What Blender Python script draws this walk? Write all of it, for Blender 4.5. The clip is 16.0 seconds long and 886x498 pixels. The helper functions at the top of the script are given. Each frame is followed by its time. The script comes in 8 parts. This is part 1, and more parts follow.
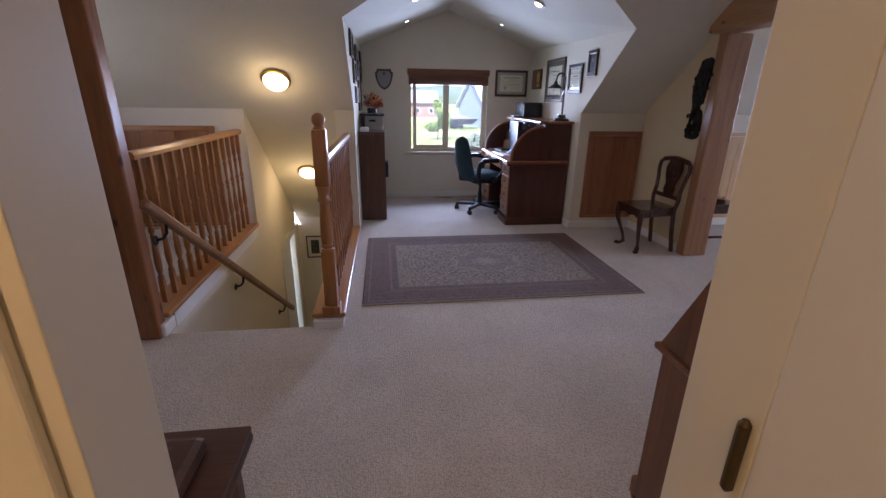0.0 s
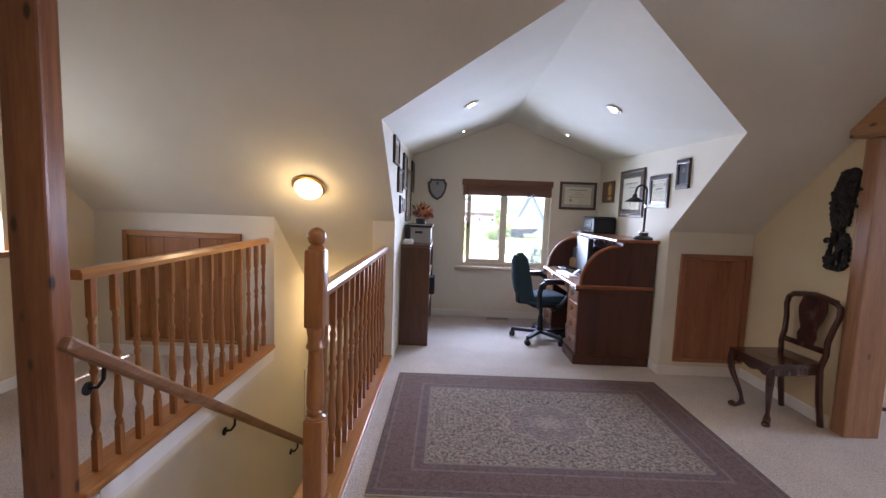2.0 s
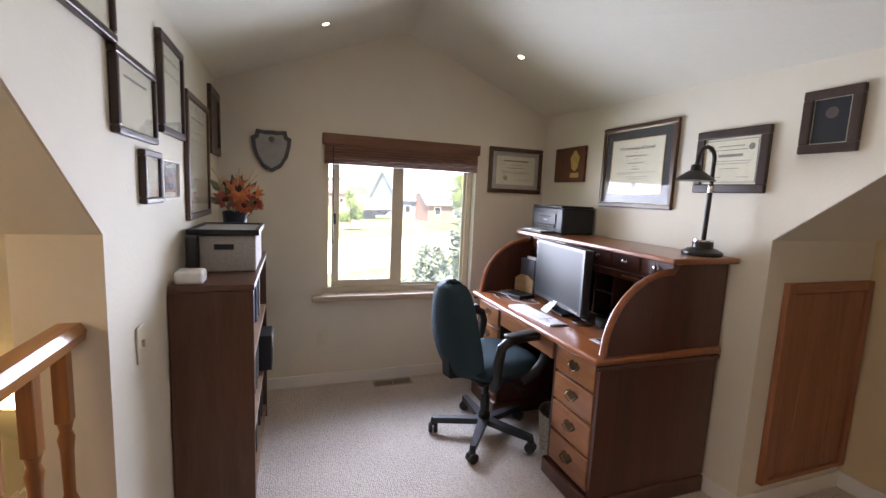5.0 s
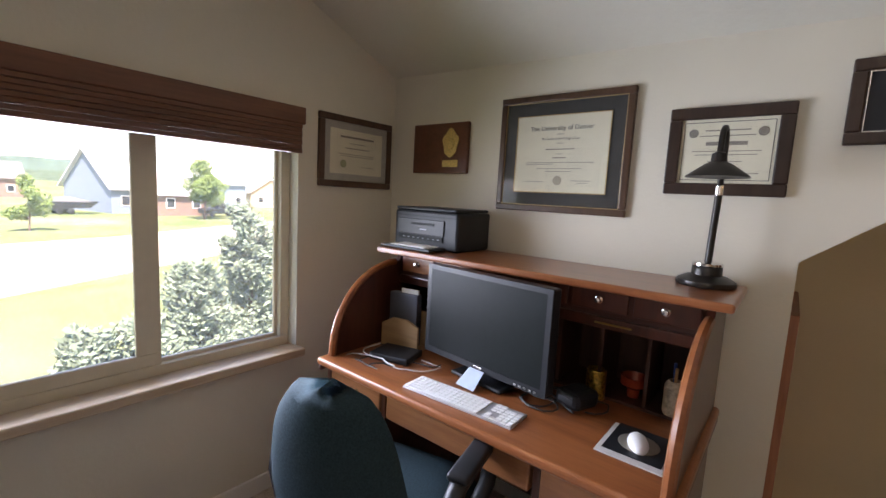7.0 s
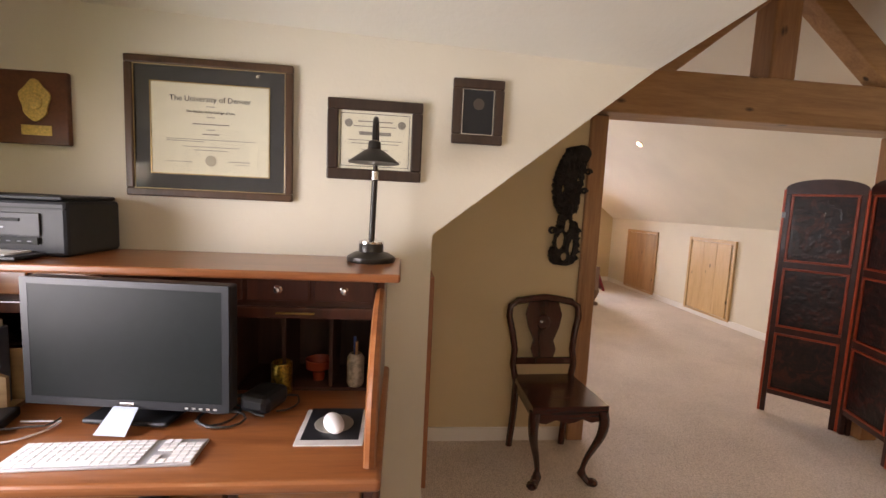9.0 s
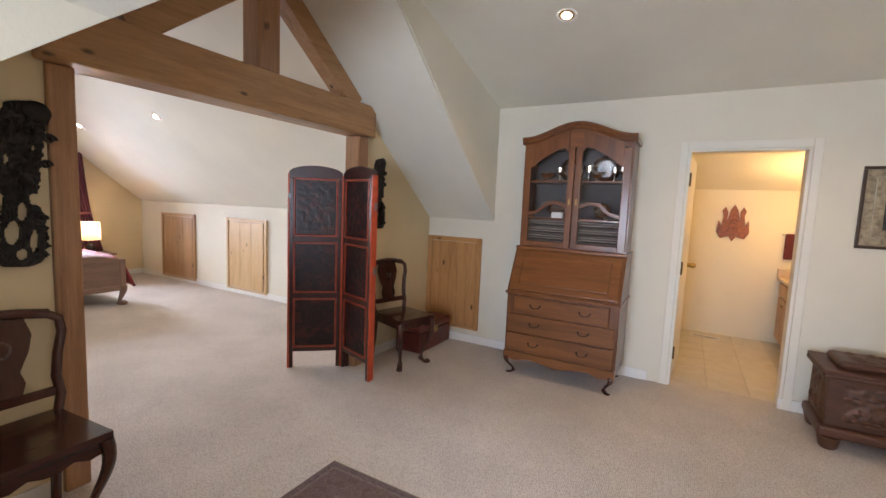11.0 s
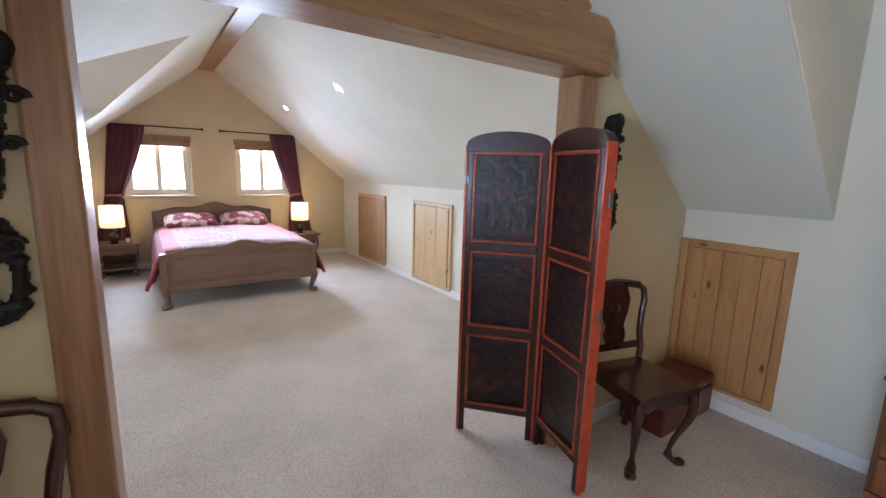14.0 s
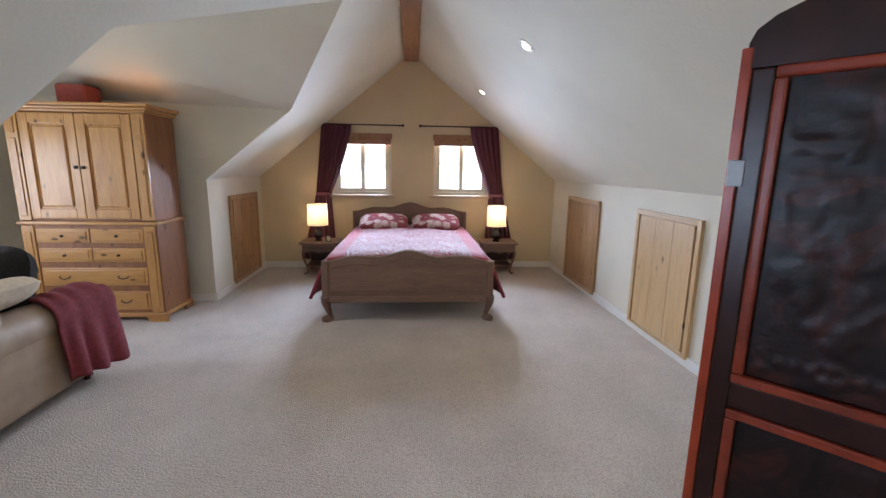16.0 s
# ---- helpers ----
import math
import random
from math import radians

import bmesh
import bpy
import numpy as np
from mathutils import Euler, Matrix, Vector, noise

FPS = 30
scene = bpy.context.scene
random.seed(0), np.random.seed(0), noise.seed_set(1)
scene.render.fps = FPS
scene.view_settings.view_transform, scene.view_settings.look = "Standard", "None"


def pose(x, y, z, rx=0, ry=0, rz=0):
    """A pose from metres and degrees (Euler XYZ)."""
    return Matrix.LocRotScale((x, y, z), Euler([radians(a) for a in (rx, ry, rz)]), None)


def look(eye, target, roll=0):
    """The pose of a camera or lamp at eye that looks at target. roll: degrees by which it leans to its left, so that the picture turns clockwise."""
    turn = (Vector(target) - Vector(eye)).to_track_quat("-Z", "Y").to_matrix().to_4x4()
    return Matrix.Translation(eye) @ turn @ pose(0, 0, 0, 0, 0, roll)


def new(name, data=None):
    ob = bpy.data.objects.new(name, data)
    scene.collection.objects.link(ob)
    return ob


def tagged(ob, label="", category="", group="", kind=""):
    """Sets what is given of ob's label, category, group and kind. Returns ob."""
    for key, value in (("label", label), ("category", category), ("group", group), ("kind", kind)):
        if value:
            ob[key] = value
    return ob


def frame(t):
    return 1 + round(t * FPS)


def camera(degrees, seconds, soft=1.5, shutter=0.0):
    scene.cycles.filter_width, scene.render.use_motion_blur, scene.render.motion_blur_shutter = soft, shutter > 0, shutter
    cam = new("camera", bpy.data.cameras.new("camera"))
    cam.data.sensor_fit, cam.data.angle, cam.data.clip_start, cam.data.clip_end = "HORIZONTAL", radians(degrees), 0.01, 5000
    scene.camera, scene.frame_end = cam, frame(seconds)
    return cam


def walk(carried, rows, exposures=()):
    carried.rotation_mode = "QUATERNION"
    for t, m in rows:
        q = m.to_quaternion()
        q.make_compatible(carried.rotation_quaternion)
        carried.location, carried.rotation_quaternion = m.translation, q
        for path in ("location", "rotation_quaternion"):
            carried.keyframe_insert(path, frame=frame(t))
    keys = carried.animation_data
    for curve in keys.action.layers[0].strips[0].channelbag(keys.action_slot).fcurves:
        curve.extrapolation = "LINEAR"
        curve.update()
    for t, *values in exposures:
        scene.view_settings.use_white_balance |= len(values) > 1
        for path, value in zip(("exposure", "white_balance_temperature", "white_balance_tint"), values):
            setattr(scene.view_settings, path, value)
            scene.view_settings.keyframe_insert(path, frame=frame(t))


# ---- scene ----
cam = camera(91.5, 16.0)
PATH = [
    (0, (0.086, -0.067, 1.403), (0.345, 1.806, 0.749), 0.9),
    (0.5, (0.118, 0.221, 1.429), (0.234, 2.145, 0.895), 1.5),
    (1, (0.186, 0.489, 1.449), (0.245, 2.458, 1.1), 1.8),
    (1.5, (0.222, 0.643, 1.457), (0.227, 2.633, 1.252), 1.9),
    (2, (0.252, 0.776, 1.423), (0.241, 2.767, 1.233), 2.1),
    (2.5, (0.283, 1.077, 1.387), (0.266, 3.066, 1.174), 2.0),
    (3, (0.32, 1.493, 1.389), (0.361, 3.479, 1.161), 2.0),
    (3.2, (0.336, 1.688, 1.393), (0.419, 3.673, 1.166), 2.1),
    (5.3, (0.233, 3.504, 1.429), (1.052, 5.31, 1.167), 2.6),
    (5.5, (0.251, 3.642, 1.424), (1.184, 5.391, 1.16), 2.6),
    (6, (0.302, 4.027, 1.445), (1.518, 5.593, 1.186), 2.6),
    (6.5, (0.331, 4.354, 1.455), (1.703, 5.787, 1.204), 2.7),
    (7, (0.441, 4.599, 1.438), (1.99, 5.841, 1.198), 3.1),
    (7.5, (0.503, 4.745, 1.43), (2.19, 5.794, 1.202), 3.1),
    (8, (0.517, 4.788, 1.428), (2.39, 5.458, 1.215), 3.1),
    (8.5, (0.506, 4.769, 1.424), (2.484, 4.975, 1.214), 3.0),
    (9, (0.498, 4.695, 1.417), (2.477, 4.497, 1.208), 2.7),
    (9.5, (0.498, 4.598, 1.399), (2.357, 3.888, 1.194), 2.3),
    (9.6, (0.495, 4.58, 1.399), (2.311, 3.771, 1.186), 2.8),
    (10, (0.461, 4.507, 1.41), (2.087, 3.364, 1.188), 2.4),
    (10.2, (0.45, 4.487, 1.408), (1.969, 3.206, 1.182), 1.9),
    (10.8, (0.478, 4.456, 1.417), (1.591, 2.807, 1.207), 2.2),
    (11.4, (0.550, 4.392, 1.435), (1.322, 2.556, 1.257), 2.9),
    (11.9, (0.608, 4.346, 1.449), (1.294, 2.473, 1.293), 3.4),
    (12.3, (0.631, 4.331, 1.453), (1.445, 2.51, 1.304), 3.6),
    (12.5, (0.708, 4.266, 1.456), (1.632, 2.5, 1.278), 3.4),
    (13, (0.956, 4.039, 1.471), (2.185, 2.482, 1.209), 2.4),
    (13.5, (1.211, 3.747, 1.48), (2.634, 2.377, 1.165), 1.8),
    (14, (1.505, 3.412, 1.488), (3.117, 2.282, 1.137), 1.6),
    (14.5, (1.785, 3.086, 1.493), (3.562, 2.249, 1.117), 1.1),
    (15, (2.069, 2.811, 1.503), (3.948, 2.24, 1.126), 1.2),
    (15.5, (2.392, 2.622, 1.484), (4.331, 2.31, 1.105), 1.0),
    (16, (2.702, 2.477, 1.453), (4.661, 2.335, 1.079), 0.9),
]
EXPOSURES = [
    (0.0, 2.02, 5800, 33), (0.5, 2.42, 5550, 33), (1.5, 2.62, 6050, 31), (3.0, 2.66, 6150, 30), (5.5, 2.45, 7100, 29), (6.5, 2.16, 7100, 29), (7.5, 2.02, 7100, 28),
    (8.5, 2.42, 8600, 34), (9.3, 2.68, 8800, 33), (10.0, 2.97, 8000, 28), (12.3, 2.95, 6100, 20), (13.5, 2.86, 5950, 18), (14.5, 2.82, 6050, 18), (16.0, 2.34, 6050, 19),
]
walk(cam, [(t, look(eye, target, roll)) for t, eye, target, roll in PATH], EXPOSURES)

# ---- world, sun, lights ----
world = bpy.data.worlds.new("sky")
scene.world = world
world.use_nodes = True
wn = world.node_tree
sky = wn.nodes.new("ShaderNodeTexSky")
sky.sky_type, sky.sun_disc = "NISHITA", False
sky.sun_elevation, sky.sun_rotation = radians(52), radians(200)
wn.links.new(sky.outputs[0], wn.nodes["Background"].inputs[0])
wn.nodes["Background"].inputs[1].default_value = 0.15

sun = new("sun", bpy.data.lights.new("sun", "SUN"))
sun.data.energy, sun.data.angle, sun.data.color = 5.0, radians(0.5), (1.0, 0.95, 0.87)
sun.matrix_world = look((0, 0, 0), (0.25, 0.62, -1.0))


def area_light(name, m, w, h, watts, color, spread=180):
    li = bpy.data.lights.new(name, "AREA")
    li.shape, li.size, li.size_y = "RECTANGLE", w, h
    li.energy, li.color, li.spread = watts, color, radians(spread)
    ob = new(name, li)
    ob.matrix_world = m
    return ob


DAY = (0.80, 0.90, 1.0)
WARM = (1.0, 0.80, 0.55)
area_light("window_daylight", look((1.02, 6.435, 1.2), (1.02, 0, 0.6)), 1.05, 0.88, 9.6, (0.64, 0.81, 1.0), 122)
area_light("window_daylight", look((9.0, 3.17, 1.45), (4.0, 3.17, 0.1)), 0.7, 0.72, 9.5, (0.68, 0.83, 1.0), 96)
area_light("window_daylight", look((9.0, 1.8, 1.45), (4.0, 1.8, 0.1)), 0.7, 0.72, 9.5, (0.68, 0.83, 1.0), 96)
area_light("window_daylight", look((-2.95, 3.3, 1.4), (0, 3.0, 0.9)), 0.8, 0.72, 1.3, DAY, 140)
# Lamp in an assumed, unseen dormer window, added to brighten the armoire.
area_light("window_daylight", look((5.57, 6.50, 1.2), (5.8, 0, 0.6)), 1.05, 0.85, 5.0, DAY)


def bulb(name, p, watts, color=WARM, r=0.05):
    li = bpy.data.lights.new(name, "POINT")
    li.energy, li.color, li.shadow_soft_size = watts, color, r
    ob = new(name, li)
    ob.location = p
    return ob


def spot(name, p, target, watts, color=WARM, angle=120):
    li = bpy.data.lights.new(name, "SPOT")
    li.energy, li.color, li.spot_size, li.spot_blend, li.shadow_soft_size = watts, color, radians(angle), 0.8, 0.05
    ob = new(name, li)
    ob.matrix_world = look(p, target)
    return ob

# ---- materials ----
def mat_base(name, rough=0.6, metal=0.0, spec=0.5):
    m = bpy.data.materials.new(name)
    m.use_nodes = True
    b = m.node_tree.nodes["Principled BSDF"]
    b.inputs["Roughness"].default_value = rough
    b.inputs["Metallic"].default_value = metal
    b.inputs["Specular IOR Level"].default_value = spec
    return m, m.node_tree.nodes, m.node_tree.links, b


def coords(n, l, scale=(1, 1, 1), kind="Object"):
    tc = n.new("ShaderNodeTexCoord")
    mp = n.new("ShaderNodeMapping")
    mp.inputs["Scale"].default_value = scale
    l.new(tc.outputs[kind], mp.inputs[0])
    return mp.outputs[0]


def noise_node(n, l, vec, scale, detail=4, rough=0.55, dist=0.0):
    t = n.new("ShaderNodeTexNoise")
    t.inputs["Scale"].default_value, t.inputs["Detail"].default_value = scale, detail
    t.inputs["Roughness"].default_value, t.inputs["Distortion"].default_value = rough, dist
    l.new(vec, t.inputs["Vector"])
    return t.outputs[0]


def ramp(n, l, fac, *stops):
    r = n.new("ShaderNodeValToRGB")
    while len(r.color_ramp.elements) < len(stops):
        r.color_ramp.elements.new(0.5)
    for e, (p, c) in zip(r.color_ramp.elements, stops):
        e.position, e.color = p, (*c, 1)
    l.new(fac, r.inputs[0])
    return r.outputs[0]


def mixc(n, l, fac, a, b, mode="MIX"):
    x = n.new("ShaderNodeMix")
    x.data_type, x.blend_type = "RGBA", mode
    if isinstance(fac, (int, float)):
        x.inputs[0].default_value = fac
    else:
        l.new(fac, x.inputs[0])
    for s, v in ((6, a), (7, b)):
        if isinstance(v, tuple):
            x.inputs[s].default_value = (*v, 1)
        else:
            l.new(v, x.inputs[s])
    return x.outputs[2]


def bump(n, l, b, height, strength=0.3, dist=0.01):
    u = n.new("ShaderNodeBump")
    u.inputs["Strength"].default_value, u.inputs["Distance"].default_value = strength, dist
    l.new(height, u.inputs["Height"])
    l.new(u.outputs[0], b.inputs["Normal"])


def shade(c, k):
    return tuple(min(1, v * k) for v in c)


def paint(name, c, rough=0.75, var=0.05, bumps=0.25, scale=60):
    """Rolled wall paint with a fine stipple and faint broad unevenness."""
    m, n, l, b = mat_base(name, rough, 0, 0.3)
    v = coords(n, l)
    col = ramp(n, l, noise_node(n, l, v, 1.3, 5), (0.3, shade(c, 1 - var)), (0.7, shade(c, 1 + var)))
    l.new(col, b.inputs["Base Color"])
    bump(n, l, b, noise_node(n, l, v, scale, 3), bumps, 0.004)
    return m


def plain(name, c, rough=0.5, metal=0.0, var=0.08, scale=25, bumps=0.08, spec=0.5):
    m, n, l, b = mat_base(name, rough, metal, spec)
    v = coords(n, l)
    f = noise_node(n, l, v, scale, 5)
    l.new(ramp(n, l, f, (0.3, shade(c, 1 - var)), (0.7, shade(c, 1 + var))), b.inputs["Base Color"])
    if bumps:
        bump(n, l, b, f, bumps, 0.003)
    return m


def wood(name, c, dark, axis="z", rough=0.35, grain=9.0, knots=False, coat=0.0, rnd=0.12):
    """Wood with long grain along one axis, finer pores on it and, for pine, dark knots."""
    m, n, l, b = mat_base(name, rough)
    sc = {"x": (0.09, 1, 1), "y": (1, 0.09, 1), "z": (1, 1, 0.09)}[axis]
    v = coords(n, l, sc)
    info = n.new("ShaderNodeObjectInfo")
    off = n.new("ShaderNodeVectorMath")
    off.operation = "ADD"
    comb = n.new("ShaderNodeCombineXYZ")
    mul = n.new("ShaderNodeMath")
    mul.operation = "MULTIPLY"
    mul.inputs[1].default_value = 17.0
    l.new(info.outputs["Random"], mul.inputs[0])
    for i in range(3):
        l.new(mul.outputs[0], comb.inputs[i])
    l.new(v, off.inputs[0])
    l.new(comb.outputs[0], off.inputs[1])
    v = off.outputs[0]
    g = noise_node(n, l, v, grain, 6, 0.6, 1.2)
    fine = noise_node(n, l, v, grain * 9, 3, 0.6)
    col = ramp(n, l, g, (0.28, dark), (0.5, shade(tuple((a + d) / 2 for a, d in zip(c, dark)), 1.1)), (0.72, c))
    col = mixc(n, l, 0.24, col, ramp(n, l, fine, (0.3, shade(dark, 0.8)), (0.65, (1, 1, 1))), "MULTIPLY")
    if knots:
        kv = n.new("ShaderNodeTexVoronoi")
        kv.inputs["Scale"].default_value = 8.0
        ks = {"x": (0.45, 1, 1), "y": (1, 0.45, 1), "z": (1, 1, 0.45)}[axis]
        l.new(coords(n, l, ks), kv.inputs["Vector"])
        k = ramp(n, l, kv.outputs["Distance"], (0.07, (1, 1, 1)), (0.14, (0, 0, 0)))
        col = mixc(n, l, k, col, shade(dark, 0.28))
    l.new(mixc(n, l, info.outputs["Random"], shade(c, 1), shade(c, 1 - rnd), "MIX"), n.new("NodeReroute").inputs[0])
    l.new(col, b.inputs["Base Color"])
    b.inputs["Coat Weight"].default_value = coat
    b.inputs["Coat Roughness"].default_value = 0.15
    bump(n, l, b, fine, 0.12, 0.002)
    return m


def carpet_mat(name, c):
    m, n, l, b = mat_base(name, 1.0, 0, 0.05)
    v = coords(n, l)
    cell = n.new("ShaderNodeTexVoronoi")
    cell.inputs["Scale"].default_value = 105
    cell.inputs["Randomness"].default_value = 0.5
    l.new(v, cell.inputs["Vector"])
    blot = noise_node(n, l, v, 2.2, 4)
    fleck = noise_node(n, l, v, 160, 3)
    col = ramp(n, l, blot, (0.3, shade(c, 0.88)), (0.7, shade(c, 1.06)))
    col = mixc(n, l, 0.55, col, ramp(n, l, cell.outputs["Distance"], (0.30, (1, 1, 1)), (0.78, (0.36, 0.335, 0.305))), "MULTIPLY")
    col = mixc(n, l, 0.4, col, ramp(n, l, fleck, (0.35, (0.62, 0.6, 0.57)), (0.6, (1, 1, 1))), "MULTIPLY")
    l.new(col, b.inputs["Base Color"])
    inv = n.new("ShaderNodeMath")
    inv.operation = "MULTIPLY_ADD"
    inv.inputs[1].default_value, inv.inputs[2].default_value = -1, 1
    l.new(cell.outputs["Distance"], inv.inputs[0])
    bump(n, l, b, inv.outputs[0], 0.9, 0.008)
    b.inputs["Sheen Weight"].default_value = 0.2
    return m


def glow(name, c, strength):
    m, n, l, b = mat_base(name)
    b.inputs["Base Color"].default_value = (*c, 1)
    b.inputs["Emission Color"].default_value = (*c, 1)
    b.inputs["Emission Strength"].default_value = strength
    return m


def glass_mat(name, rough=0.0, tint=(1, 1, 1), veil=0.0):
    """Thin pane: clear, with a mirror-like sheen that grows at a slant."""
    m = bpy.data.materials.new(name)
    m.use_nodes = True
    n, l = m.node_tree.nodes, m.node_tree.links
    n.remove(n["Principled BSDF"])
    tr, gl, mx, lw, pw, ma = (n.new("ShaderNode" + k) for k in ("BsdfTransparent", "BsdfGlossy", "MixShader", "LayerWeight", "Math", "Math"))
    tr.inputs[0].default_value = (*tint, 1)
    gl.inputs["Roughness"].default_value = rough
    lw.inputs[0].default_value = 0.5
    pw.operation, ma.operation = "POWER", "MULTIPLY_ADD"
    pw.inputs[1].default_value = 5.0
    ma.inputs[1].default_value, ma.inputs[2].default_value = 0.85, 0.022
    l.new(lw.outputs["Facing"], pw.inputs[0])
    l.new(pw.outputs[0], ma.inputs[0])
    l.new(ma.outputs[0], mx.inputs[0])
    l.new(tr.outputs[0], mx.inputs[1])
    l.new(gl.outputs[0], mx.inputs[2])
    out = mx.outputs[0]
    # Translucent share imitates the glare that veils the view outside.
    if veil:
        glare, mf = n.new("ShaderNodeBsdfTranslucent"), n.new("ShaderNodeMixShader")
        glare.inputs[0].default_value = (0.9, 0.92, 0.95, 1)
        mf.inputs[0].default_value = veil
        l.new(out, mf.inputs[1])
        l.new(glare.outputs[0], mf.inputs[2])
        out = mf.outputs[0]
    l.new(out, n["Material Output"].inputs[0])
    return m


M_WHITE = paint("off_white_paint", (0.73, 0.69, 0.575))
M_CEIL = paint("ceiling_paint", (0.74, 0.72, 0.62), bumps=0.4, scale=45)
M_TAN = paint("tan_paint", (0.66, 0.545, 0.345))
M_TRIM = paint("white_trim_paint", (0.80, 0.79, 0.75), rough=0.45, bumps=0.05)
M_CARPET = carpet_mat("beige_loop_carpet", (0.74, 0.665, 0.60))
M_FIRX = wood("stained_fir_x", (0.41, 0.205, 0.085), (0.23, 0.10, 0.04), "x", knots=True, coat=0.1)
M_FIRY = wood("stained_fir_y", (0.46, 0.265, 0.12), (0.30, 0.15, 0.06), "y", knots=True, coat=0.1)
M_FIRZ = wood("stained_fir_z", (0.36, 0.15, 0.06), (0.17, 0.06, 0.025), "z", knots=True, coat=0.1)
M_FIRTZ = wood("pale_stained_fir_z", (0.43, 0.235, 0.115), (0.27, 0.13, 0.06), "z", knots=True, coat=0.1)
M_OAKY = wood("honey_oak_y", (0.50, 0.24, 0.075), (0.28, 0.11, 0.03), "y", 0.28, coat=0.3)
M_OAKX = wood("honey_oak_x", (0.50, 0.24, 0.075), (0.28, 0.11, 0.03), "x", 0.28, coat=0.3)
M_OAKZ = wood("honey_oak_z", (0.42, 0.185, 0.055), (0.22, 0.08, 0.022), "z", 0.3, coat=0.25)
M_PINEZ = wood("knotty_pine_z", (0.56, 0.31, 0.125), (0.38, 0.175, 0.058), "z", 0.4, knots=True)
M_PINEX = wood("knotty_pine_x", (0.60, 0.35, 0.14), (0.42, 0.20, 0.06), "x", 0.4, knots=True)
# Pine of the hatch beside the office; its shade is coloured in as red-brown.
M_SHADEPINEZ = wood("shade_browned_pine_z", (0.40, 0.17, 0.085), (0.27, 0.105, 0.05), "z", 0.45)
M_SHADEPINEX = wood("shade_browned_pine_x", (0.40, 0.18, 0.09), (0.27, 0.105, 0.05), "x", 0.45)
# Window panes carry a slight imitated glare veil.
M_GLASS = glass_mat("window_glass", veil=0.07)
M_VINYL = plain("almond_vinyl", (0.72, 0.66, 0.52), 0.4, bumps=0.02, var=0.03)
M_BLACK = plain("black_metal", (0.02, 0.02, 0.022), 0.35, 0.6)
M_BLKPLAS = plain("black_plastic", (0.016, 0.018, 0.021), 0.42, spec=0.35)
M_AGED = plain("darkened_brass", (0.13, 0.09, 0.045), 0.4, 0.9)
M_BRASS = plain("aged_brass", (0.45, 0.30, 0.10), 0.35, 1.0)
M_CHROME = plain("bright_metal", (0.75, 0.74, 0.72), 0.15, 1.0, bumps=0.0)
M_LAMPGLASS = glow("lit_frosted_glass", (1.0, 0.74, 0.36), 3.0)
M_SPOTGLOW = glow("lit_downlight_bulb", (1.0, 0.86, 0.62), 5.0)

